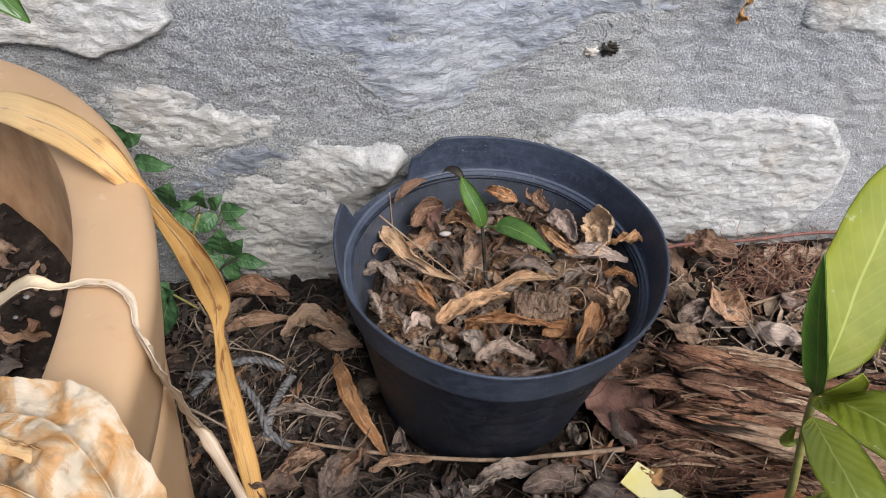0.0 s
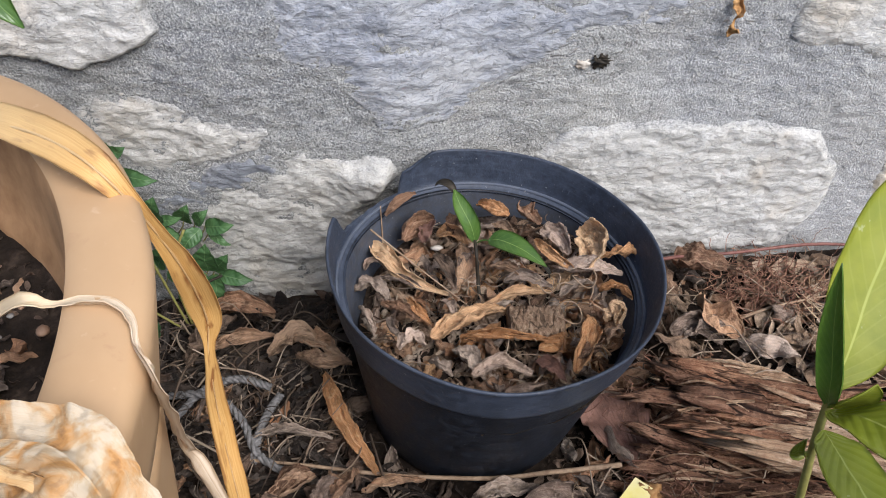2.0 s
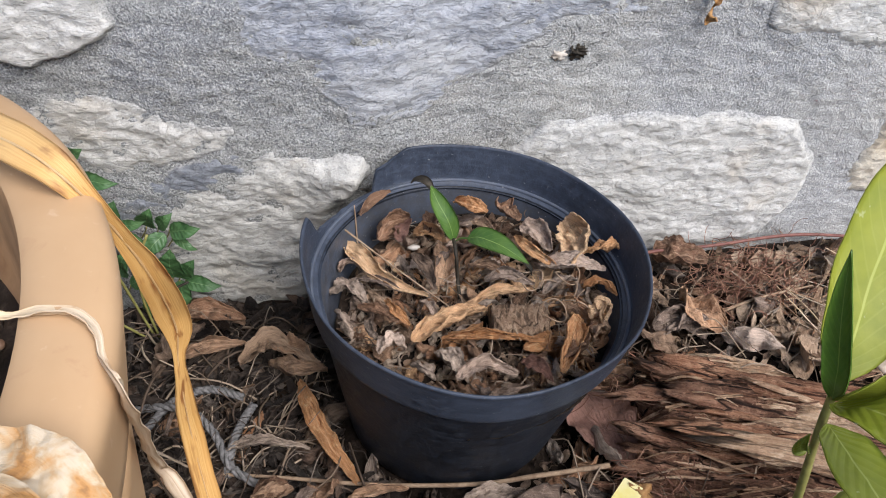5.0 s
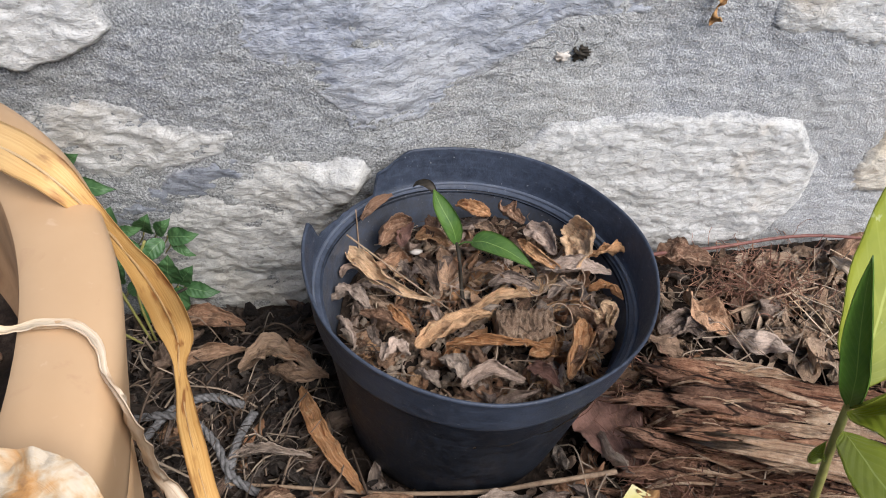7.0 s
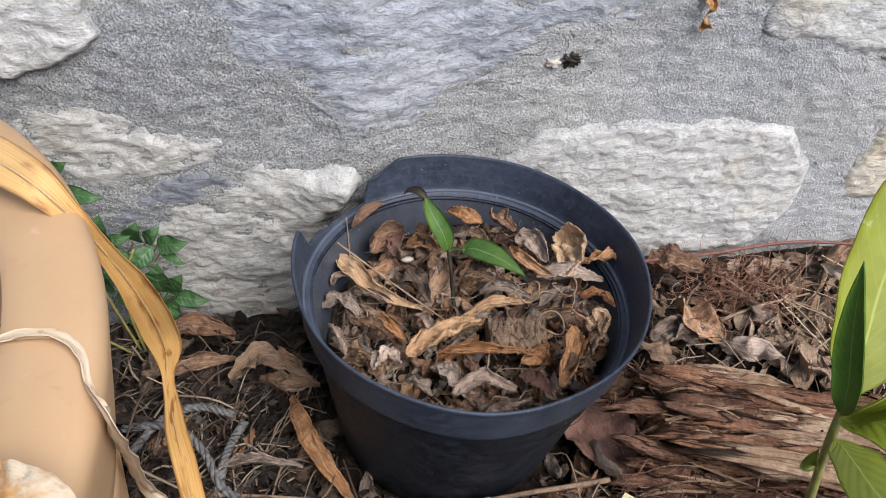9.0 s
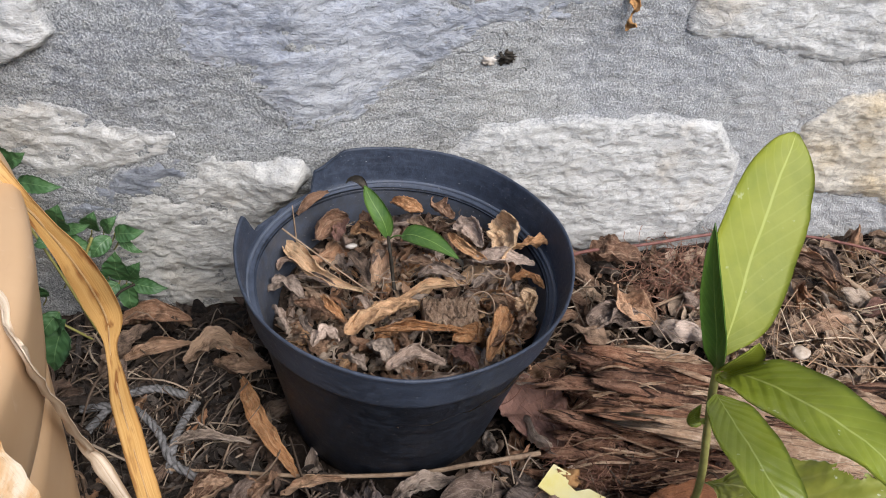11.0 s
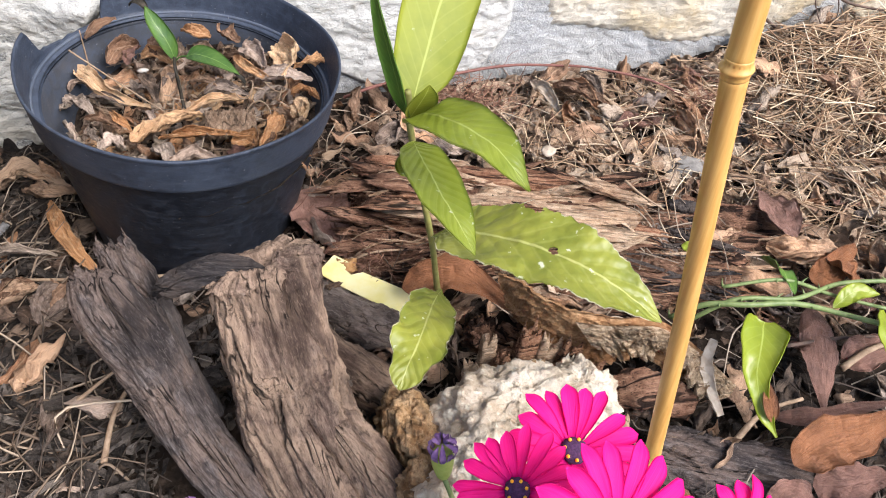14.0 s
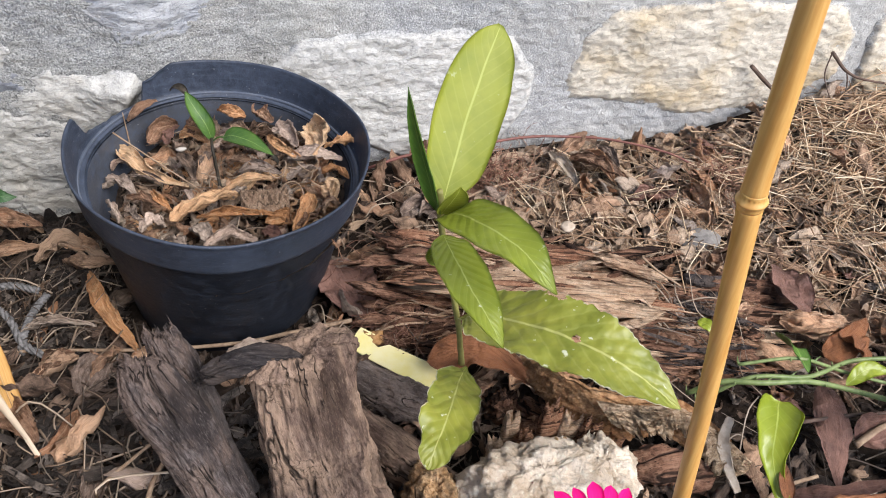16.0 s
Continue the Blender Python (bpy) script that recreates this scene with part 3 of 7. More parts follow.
            for j in range(sides):
                g = 2 * math.pi * j / sides
                d = a * math.cos(g) + b * (math.sin(g) * flat)
                k = r
                if bumps:
                    k = r * (1 + bumps * noise.noise(p * 40 + d * 1.3 + Vector((seed, 0, 0))))
                row.append(p + d * k)
            rows.append(row)
            uvs.append([(i / n, j / sides) for j in range(sides)])
        base = self.sheet(rows, uvs, close=True)
        if cap:
            self.f.append(tuple(base + j for j in range(sides))[::-1])
            self.f.append(tuple(base + n * sides + j for j in range(sides)))
        return self

    def lathe(self, profile, sides=96, centre=(0, 0, 0), shape=None):
        """profile: (radius, height) from the axis out and back; shape(angle, r, z) gives another r, z."""
        rows, uvs = [], []
        c = Vector(centre)
        for i, (r, z) in enumerate(profile):
            row = []
            for j in range(sides):
                g = 2 * math.pi * j / sides
                rr, zz = shape(g, r, z) if shape else (r, z)
                row.append(c + Vector((rr * math.cos(g), rr * math.sin(g), zz)))
            rows.append(row)
            uvs.append([(i / len(profile), j / sides) for j in range(sides)])
        self.sheet(rows, uvs, close=True)
        return self

    def lump(self, centre, size, rough=0.25, seed=0, nu=14, nv=9, freq=1.6):
        """An uneven pebble-like body."""
        c, off = Vector(centre), Vector((seed * 5.1, seed * 2.3, seed))
        rows, uvs = [], []
        for i in range(nv + 1):
            th = math.pi * i / nv
            row = []
            for j in range(nu):
                g = 2 * math.pi * j / nu
                d = Vector((math.sin(th) * math.cos(g), math.sin(th) * math.sin(g), math.cos(th)))
                k = 1 + rough * noise.fractal(d * freq + off, 0.9, 2.0, 4)
                row.append(c + Vector((d.x * size[0], d.y * size[1], d.z * size[2])) * k)
            rows.append(row)
            uvs.append([(i / nv, j / nu) for j in range(nu)])
        self.sheet(rows, uvs, close=True)
        return self

    def join(self, other, m):
        b = len(self.v)
        self.v.extend(tuple(m @ Vector(p)) for p in other.v)
        self.uv.extend(other.uv)
        self.f.extend(tuple(b + i for i in f) for f in other.f)
        return self

    def mesh(self, name, mat, smooth=True):
        me = bpy.data.meshes.new(name)
        me.from_pydata(self.v, [], self.f)
        lay = me.uv_layers.new(name="leaf")
        idx = np.empty(len(me.loops), dtype=np.int32)
        me.loops.foreach_get("vertex_index", idx)
        lay.data.foreach_set("uv", np.array(self.uv, dtype=np.float32)[idx].ravel())
        me.polygons.foreach_set("use_smooth", [smooth] * len(me.polygons))
        me.materials.append(mat)
        me.update()
        return me


def part(name, geo, mat, parent, label="", smooth=True, local=False):
    """One mesh under a thing or a part; its geometry is in the place's coordinates unless local."""
    ob = new(name, geo.mesh(name, mat, smooth))
    ob.parent = parent
    if parent.type == "EMPTY" and not local:
        ob.matrix_parent_inverse = parent.matrix_basis.inverted()
    if label:
        tagged(ob, label)
    return ob


def thing(name, label, category, at=(0, 0, 0), group="", m=None):
    """An Empty at the thing's base, for its parts (given in its own coordinates)."""
    ob = new(name)
    ob.empty_display_size = 0.02
    ob.matrix_world = m if m is not None else Matrix.Translation(at)
    return tagged(ob, label, category, group)


def single(name, geo, mat, label, category, group="", kind="", smooth=True):
    return tagged(new(name, geo.mesh(name, mat, smooth)), label, category, group, kind)


def sm(a, b, x):
    t = min(1.0, max(0.0, (x - a) / (b - a)))
    return t * t * (3 - 2 * t)


# ---- the stone wall ----
def wall_y(x, z):
    """How far back the wall's face lies."""
    y = 0.122 + 0.024 * sm(-0.06, 0.03, x) - 0.012 * sm(0.30, 0.55, x)
    return y + 0.005 * noise.noise(Vector((x * 6, 0.3, z * 8)))


def spread(inner_a, inner_b, step, outer):
    """Grid lines: fine between the inner bounds, coarser out to the outer ones."""
    mid = list(np.arange(inner_a, inner_b + step / 2, step))
    lo, hi, d = [], [], step
    while (lo[-1] if lo else inner_a) > outer[0]:
        d *= 1.45
        lo.append((lo[-1] if lo else inner_a) - d)
    d = step
    while (hi[-1] if hi else inner_b) < outer[1]:
        d *= 1.45
        hi.append((hi[-1] if hi else inner_b) + d)
    return lo[::-1] + mid + hi


def build_wall():
    xs = spread(-0.40, 0.76, 0.0021, (-4.0, 4.5))
    zs = spread(-0.03, 0.31, 0.0021, (-0.3, 1.5))
    g = Geo()
    rows, uvs = [], []
    for z in zs:
        row = []
        for x in xs:
            p = Vector((x, 0, z))
            y = wall_y(x, z) + 0.0018 * noise.fractal(p * 14, 0.8, 2.1, 4) + 0.0011 * noise.fractal(Vector((x * 60 + z * 25, 0, z * 120)), 0.6, 2.1, 4) + 0.0007 * noise.noise(p * 230)
            row.append(Vector((x, y, z)))
        rows.append(row)
        uvs.append([(x, z) for x in xs])
    g.sheet(rows, uvs)
    # the back, so that the wall is a solid 0.4 m thick
    n = len(xs)
    x0, x1, z0, z1 = xs[0], xs[-1], zs[0], zs[-1]
    b = len(g.v)
    g.v += [(x0, 0.55, z0), (x1, 0.55, z0), (x1, 0.55, z1), (x0, 0.55, z1)]
    g.uv += [(0, 0)] * 4
    last = (len(zs) - 1) * n
    g.f += [(b + 1, b, b + 3, b + 2), (b, 0, last, b + 3), (n - 1, b + 1, b + 2, last + n - 1), (b + 3, last, last + n - 1, b + 2)]
    w = thing("wall_stone", "rough grey mortared fieldstone garden wall", "wall", (0.1, 0.3, 0))
    tagged(w, kind="structure")
    part("mortar", g, MORTAR, w, "rough grey cement mortar")
    return w


def inside(corners, x, z):
    """Distance to the outline of a stone, positive within it."""
    best, within = 1e9, False
    for (ax, az), (bx, bz) in zip(corners, corners[1:] + corners[:1]):
        ex, ez = bx - ax, bz - az
        t = min(1.0, max(0.0, ((x - ax) * ex + (z - az) * ez) / (ex * ex + ez * ez)))
        best = min(best, math.hypot(x - ax - t * ex, z - az - t * ez))
        if (az > z) != (bz > z) and x < ax + (z - az) / (bz - az) * ex:
            within = not within
    return best if within else -best


def stone(wall, corners, mat, proud=0.004, seed=1, rough=1.0, label="", tilt=None, bed=1.0, ragged=0.0035, rim=0.006):
    """One stone set in the wall: an outline of a few corners, broken by cement, with a hewn, flaking face."""
    off = Vector((seed * 2.7, seed * 1.9, seed * 3.3))
    step = 0.0017
    x0, x1 = min(c[0] for c in corners) - 0.014, max(c[0] for c in corners) + 0.014
    z0, z1 = min(c[1] for c in corners) - 0.014, max(c[1] for c in corners) + 0.014
    nx, nz = int((x1 - x0) / step), int((z1 - z0) / step)
    g = Geo()
    keep = []
    for i in range(nz + 1):
        for j in range(nx + 1):
            x, z = x0 + step * j, z0 + step * i
            p = Vector((x, 0, z))
            d = inside(corners, x, z) + 0.002 + ragged * noise.fractal(p * 45 + off, 0.7, 2.2, 5) + ragged * noise.noise(p * 16 - off)
            keep.append(d > -0.004)
            y = wall_y(x, z)
            if d > -0.006:
                rel = 0.0014 * noise.fractal(Vector((x * 14, 0, z * 18 * bed)) + off, 0.9, 2.1, 3)
                a = noise.fractal(Vector((x * 34 + z * 18, 0, z * 58 * bed)) + off, 0.8, 2.1, 5)
                rel -= 0.0022 * (abs(a) ** 0.7 - 0.35)
                lay = noise.fractal(Vector((x * 26 - z * 12, 0, z * 44 * bed)) - off, 0.75, 2.0, 5) * 2.2
                rel += 0.0008 * (math.floor(lay) + sm(0.8, 1.0, lay - math.floor(lay)))
                y -= proud * sm(-0.001, rim, d) - 0.006 * (1 - sm(-0.004, 0.0008, d)) + rel * rough * sm(-0.002, 0.006, d)
                if tilt:
                    y -= tilt(x, z) * sm(-0.003, 0.010, d)
            g.v.append((x, y, z))
            g.uv.append((min(1.0, max(0.0, d / 0.04)), 0.5))
    w = nx + 1
    g.f = [(i * w + j, i * w + j + 1, (i + 1) * w + j + 1, (i + 1) * w + j) for i in range(nz) for j in range(nx)
           if keep[i * w + j] or keep[i * w + j + 1] or keep[(i + 1) * w + j] or keep[(i + 1) * w + j + 1]]
    return part("stone", g, mat, wall, label)


wall = build_wall()
stone(wall, [(-0.36, 0.33), (-0.205, 0.33), (-0.205, 0.258), (-0.228, 0.243), (-0.262, 0.236), (-0.31, 0.245), (-0.37, 0.26)], LIMESTONE, 0.0075, 1, rim=0.004, label="pale limestone block")
stone(wall, [(-0.285, 0.198), (-0.245, 0.212), (-0.206, 0.192), (-0.154, 0.172), (-0.162, 0.158), (-0.205, 0.146), (-0.25, 0.140), (-0.29, 0.16)], LIMESTONE, 0.0022, 2, rim=0.014, label="pale limestone block")
stone(wall, [(-0.228, 0.100), (-0.165, 0.133), (-0.127, 0.146), (-0.092, 0.137), (-0.060, 0.140), (-0.058, 0.124), (-0.085, 0.10), (-0.118, 0.05), (-0.125, -0.02), (-0.20, -0.02), (-0.26, 0.0)], BUFF, 0.0026, 3, rim=0.012,
      label="buff stone jutting towards the pot", tilt=lambda x, z: 0.018 * sm(-0.12, -0.06, x))
stone(wall, [(-0.135, 0.32), (-0.13, 0.236), (-0.098, 0.209), (-0.077, 0.19), (-0.062, 0.168), (-0.018, 0.165), (0.014, 0.182), (0.062, 0.211), (0.101, 0.222), (0.172, 0.230), (0.185, 0.32)], SLATE, 0.0020, 4, rim=0.020,
      label="blue-grey slate block", bed=1.1)
stone(wall, [(0.050, 0.118), (0.078, 0.141), (0.14, 0.143), (0.201, 0.138), (0.267, 0.126), (0.289, 0.086), (0.288, 0.05), (0.262, 0.012), (0.161, 0.0), (0.11, 0.03), (0.075, 0.08)], LIMESTONE, 0.0042, 5, ragged=0.002, label="large white limestone block")
stone(wall, [(0.228, 0.207), (0.236, 0.25), (0.24, 0.32), (0.43, 0.32), (0.42, 0.19), (0.36, 0.172), (0.294, 0.189), (0.241, 0.201)], LIMESTONE, 0.0028, 6, rim=0.012, label="white limestone block")
stone(wall, [(0.325, 0.068), (0.338, 0.117), (0.366, 0.146), (0.474, 0.15), (0.595, 0.132), (0.612, 0.09), (0.606, 0.05), (0.558, 0.028), (0.447, 0.022), (0.413, 0.037), (0.335, 0.052)], CREAM, 0.0036, 7, rim=0.01,
      label="cream stone with ochre stains")
stone(wall, [(0.632, 0.03), (0.628, 0.115), (0.66, 0.14), (0.76, 0.13), (0.78, 0.02)], CREAM, 0.005, 8, label="cream stone")
stone(wall, [(-0.29, 0.10), (-0.25, 0.118), (-0.199, 0.143), (-0.153, 0.148), (-0.150, 0.135), (-0.187, 0.118), (-0.235, 0.098), (-0.27, 0.06)], DARKSLATE, 0.0018, 9, rim=0.012, label="dark grey slate sliver")


# solid dark lump put in for the shade of a small mortar hole
part("crevice", Geo().lump((-0.016, 0.1405, 0.1565), (0.0075, 0.0035, 0.0022), 0.7, 4, 24, 14, 2.2), SOIL, wall, "dark lump in place of a small shaded crevice in the mortar")


# ---- the ground ----
def gh(x, y):
    h = 0.005 * noise.fractal(Vector((x * 14, y * 14, 0)), 0.8, 2.1, 4)
    h += 0.036 * sm(0.42, 0.60, x) * sm(-0.16, 0.06, y)
    h += 0.022 * sm(0.10, 0.20, x) * (1 - sm(0.34, 0.46, x)) * (1 - sm(0.0, 0.07, y)) * sm(-0.16, -0.09, y)
    return h - 0.006


def build_ground():
    xs = spread(-0.45, 0.80, 0.0045, (-60, 60))
    ys = spread(-0.55, 0.17, 0.0045, (-60, 60))
    rows = []
    for y in ys:
        rows.append([Vector((x, y, gh(x, y) + 0.002 * noise.noise(Vector((x * 150, y * 150, 1))) if abs(x) < 2 and abs(y) < 2 else -0.006)) for x in xs])
    g = Geo()
    g.sheet(rows, [[(r.x, r.y) for r in row] for row in rows])
    return single("ground", g, SOIL, "dark crumbly garden soil under leaf litter", "ground", kind="structure")


build_ground()


# ---- black nursery pot ----
POT = Matrix.Translation((-0.0116, 0.0095, -0.012)) @ Matrix.Rotation(radians(8.94), 4, "Y")
MULCH = Matrix.Translation((0.009, 0.0095, 0.0))


def broken(g, r, z):
    """The rim is broken away where the wall's stone juts out."""
    a = math.degrees(g)
    full = 0.1603
    if 110 < a < 169.5 and z > 0.128:
        jag = 0.0012 * noise.noise(Vector((a * 0.35, 0, 0))) + 0.0006 * noise.noise(Vector((a * 1.3, 4, 0)))
        if a < 126.5:
            top = full - 0.0105 * sm(110, 126.5, a) + jag * 0.5
        else:
            top = 0.1335 + jag + 0.004 * sm(148, 160, a) + (full - 0.1375) * sm(160, 168.5, a) ** 1.5
            top += (0.0155 - jag) * (1 - sm(126.5, 128.2, a))
        if z > top:
            return r - (z - top) * 0.14, top
    wob = 0.0008 * math.sin(3 * g + 1) + 0.0005 * math.sin(7 * g)
    return r + wob * (z / 0.16), z


def build_pot():
    pot = thing("plant_pot", "black plastic nursery pot with a chipped rim, tilted against the wall", "pot", m=POT)
    wall_out = [(0.0, 0.0), (0.066, 0.0), (0.0755, 0.0), (0.0772, 0.002), (0.078, 0.006)]
    wall_out += [(0.078 + 0.0225 * i / 8, 0.006 + 0.121 * i / 8) for i in range(1, 9)]
    wall_in = [(0.0985 - 0.0235 * i / 8, 0.1275 - 0.122 * i / 8) for i in range(9)] + [(0.0, 0.005)]
    g = Geo().lathe(wall_out + [(0.1010, 0.1290), (0.0990, 0.1290)] + wall_in, 128)
    part("body", g, BLACKPLASTIC, pot, local=True)
    # same plastic in a paler, bluish colour for skylight and dust inside
    part("inner_wall", Geo().lathe([(r - 0.0007, z) for r, z in wall_in[:8]], 128), DIRTSHEENPLASTIC, pot, "dusty inner wall of the pot, sky sheen put into its colour", local=True)
    rim = [(0.0975, 0.1290), (0.1000, 0.1278), (0.1040, 0.1278), (0.1050, 0.1288), (0.1056, 0.1310)] + [(0.1056 + 0.0036 * i / 14, 0.1310 + 0.0250 * i / 14) for i in range(1, 15)]
    rim += [(0.1098, 0.1574), (0.1103, 0.1586), (0.1102, 0.1597), (0.1094, 0.1603), (0.1085, 0.1599)]
    rim += [(0.1081 - 0.0038 * i / 14, 0.1585 - 0.0240 * i / 14) for i in range(15)] + [(0.1036, 0.1328), (0.1022, 0.1318), (0.1008, 0.1306), (0.0992, 0.1300)]
    part("rim", Geo().lathe(rim, 300, shape=broken), DUSTSHEENPLASTIC, pot, "chipped flaring rim", local=True)
    # thin ring along the inner step, paler than the rim
    ring = [(0.1028 + 0.0013 * math.cos(a), 0.1322 + 0.0013 * math.sin(a)) for a in np.linspace(0, 2 * math.pi, 9)]
    part("inner_ring", Geo().lathe(ring, 200), RINGPLASTIC, pot, "paler grey ring inside the rim", local=True)
    return pot


build_pot()


def mulch_h(x, y):
    """Height of the litter in the pot, over the ground."""
    return 0.087 + 0.011 * sm(0.0, 0.075, y) + 0.004 * noise.noise(Vector((x * 45, y * 45, 3)))


def build_pot_soil():
    g = Geo()
    turn = np.linspace(0, 2 * math.pi, 64, endpoint=False)
    rows, uvs = [], []
    for i in range(23):
        r = 0.0945 * i / 22
        rows.append([Vector((r * math.cos(a), r * math.sin(a), mulch_h(r * math.cos(a), r * math.sin(a)) - 0.005 + 0.002 * noise.noise(Vector((r * math.cos(a) * 160, r * math.sin(a) * 160, 5))))) for a in turn])
        uvs.append([(0, 0)] * 64)
    g.sheet(rows, uvs, close=True)
    ob = single("potting_soil", g, SOIL, "dark soil filling the black pot", "soil")
    ob.matrix_world = MULCH


build_pot_soil()

# ---- large tan planter ----
TP = Vector((-0.373, -0.219, 0.0))


def build_planter():
    p = thing("planter", "large tan terracotta-coloured round plastic planter", "planter", TP)
    body = [(0.0, 0.0), (0.192, 0.0), (0.197, 0.003)] + [(0.197 + 0.047 * i / 8, 0.003 + 0.232 * i / 8) for i in range(1, 9)]
    body += [(0.236, 0.236), (0.214, 0.236)]
    inside = [(0.2312, 0.2990), (0.2296, 0.2955), (0.2280, 0.2890), (0.2245, 0.272), (0.2180, 0.2405)] + [(0.214 - 0.03 * i / 6, 0.236 - 0.224 * i / 6) for i in range(7)] + [(0.0, 0.012)]
    part("inner_wall", Geo().lathe(inside, 128, TP), DIRTSHADETERRA, p, "tan inner wall with soil stains and shade in its colour")
    part("body", Geo().lathe(body, 128, TP), TERRA, p)
    rim = [(0.2140, 0.2355), (0.2440, 0.2355), (0.2470, 0.238), (0.2505, 0.250), (0.2555, 0.268), (0.2590, 0.280), (0.2612, 0.2880), (0.2616, 0.2925), (0.2600, 0.2965), (0.2570, 0.2985), (0.2500, 0.3005),
           (0.2460, 0.3010), (0.2400, 0.3012), (0.2340, 0.3006), (0.2312, 0.2990)]
    part("rim", Geo().lathe(rim, 192, TP), TERRA, p, "broad rounded rim with scuffs")
    g = Geo()
    rows, uvs = [], []
    for i in range(28):
        r = 0.2165 * i / 27
        rows.append([TP + Vector((r * math.cos(a), r * math.sin(a), 0.229 + 0.006 * noise.fractal(Vector((r * math.cos(a) * 40, r * math.sin(a) * 40, 0)), 0.8, 2, 4))) for a in np.linspace(0, 2 * math.pi, 72, endpoint=False)])
        uvs.append([(0, 0)] * 72)
    g.sheet(rows, uvs, close=True)
    single("planter_soil", g, SOIL, "dark soil with pebbles in the tan planter", "soil")


build_planter()


def straps():
    """Dried strap leaves that hang over the planter's rim."""
    g = Geo().ribbon([(-0.262, -0.046, 0.300), (-0.222, -0.056, 0.312), (-0.180, -0.078, 0.3135), (-0.148, -0.100, 0.306), (-0.140, -0.090, 0.252), (-0.146, -0.073, 0.19), (-0.154, -0.074, 0.155), (-0.163, -0.080, 0.09), (-0.160, -0.110, 0.012)],
                     lambda u: 0.0092 * (0.55 + 0.45 * sm(0, 0.25, u)) * (1 - 0.55 * math.exp(-((u - 0.44) / 0.09) ** 2)) * (1 - 0.66 * math.exp(-((u - 0.735) / 0.085) ** 2)) * (1 - 0.22 * sm(0.76, 0.9, u)),
                     lambda u: Vector((0.2, -0.35, 1)).lerp(Vector((0.25, -0.9, 0.35)), sm(0.3, 0.5, u)), 0.35, 60, 10, 0.0015, 3, (-0.35, 0.5), 0.0005)
    hang = thing("strap_leaf", "long dried orange-brown strap leaf hanging over the planter rim", "leaf", (-0.160, -0.110, 0.012), "dried strap leaves")
    part("blade", g, BLADE, hang)
    rib = [(-0.222, -0.0565, 0.3122), (-0.180, -0.0785, 0.3138), (-0.1485, -0.1005, 0.3062), (-0.1405, -0.0905, 0.252), (-0.1465, -0.0735, 0.19), (-0.1545, -0.0745, 0.155), (-0.1632, -0.0805, 0.09), (-0.160, -0.1105, 0.016)]
    part("midrib", Geo().tube(rib, lambda u: 0.0007 - 0.0003 * u, 6, 60), PALEBLADE, hang, "pale ridge along the blade")
    g = Geo().ribbon([(-0.215, -0.150, 0.262), (-0.165, -0.164, 0.301), (-0.152, -0.164, 0.301), (-0.138, -0.164, 0.301), (-0.125, -0.170, 0.300), (-0.117, -0.181, 0.298), (-0.111, -0.192, 0.294), (-0.122, -0.177, 0.256), (-0.154, -0.135, 0.160), (-0.146, -0.142, 0.136), (-0.136, -0.152, 0.014)],
                     lambda u: 0.0036 + 0.0030 * sm(0.55, 0.75, u) * (1 - sm(0.85, 1, u)) + 0.0012 * math.sin(u * 23), lambda u: Vector((0.2, -0.4, 1)).lerp(Vector((0.5, -0.9, 0.3)), sm(0.4, 0.6, u)), 0.9, 60, 8, 0.0018, 9, (0, 2.6), 0.0005)
    single("strap_leaf", g, CREAMBLADE, "twisted pale dried strap leaf tied over the planter rim", "leaf", "dried strap leaves")
    for k, (pts, w, c, mat, tw) in enumerate((
            ([(-0.190, -0.222, 0.285), (-0.162, -0.226, 0.305), (-0.131, -0.230, 0.316), (-0.112, -0.237, 0.317), (-0.100, -0.248, 0.304), (-0.094, -0.262, 0.262), (-0.092, -0.272, 0.21)], 0.0128, -0.5, WITHERED, (0.15, 0.5)),
            ([(-0.185, -0.246, 0.290), (-0.145, -0.246, 0.310), (-0.119, -0.252, 0.322), (-0.104, -0.262, 0.316), (-0.096, -0.278, 0.280), (-0.096, -0.29, 0.22)], 0.0150, 0.6, WITHERED, (-0.4, 0.4)),
            ([(-0.190, -0.274, 0.296), (-0.160, -0.268, 0.315), (-0.134, -0.262, 0.326), (-0.112, -0.268, 0.322), (-0.100, -0.286, 0.30)], 0.0105, -0.9, WITHERED, (0.6, -0.7)),
            ([(-0.150, -0.214, 0.298), (-0.124, -0.219, 0.307), (-0.107, -0.228, 0.309), (-0.098, -0.238, 0.298), (-0.092, -0.250, 0.262), (-0.088, -0.258, 0.2)], 0.0040, 1.2, WITHERED, (0, 1.4)),
            ([(-0.160, -0.252, 0.318), (-0.140, -0.247, 0.325), (-0.124, -0.244, 0.324), (-0.108, -0.250, 0.316), (-0.098, -0.262, 0.29)], 0.0046, 1.3, PALEBLADE, (0.3, 1.8)))):
        g = Geo().ribbon(pts, lambda u, w=w, k=k: w * (0.55 + 0.45 * math.sin(math.pi * (0.1 + 0.85 * u))) * (1 + 0.1 * noise.noise(Vector((u * 4, k, 0)))), lambda u: Vector((0.3, -0.3, 1)).lerp(Vector((0.8, -0.5, 0.4)), u), lambda u, c=c, k=k: -c * (1 + 0.5 * noise.noise(Vector((u * 5, k, 4)))), 110, 36, 0.0034 if w > 0.01 else 0.002, 20 + k, tw, 0.0004, freq=70, wave=0.16)
        single("withered_leaf", g, mat, "crumpled withered cream-coloured leaf draped on the planter rim", "leaf", "dried strap leaves")
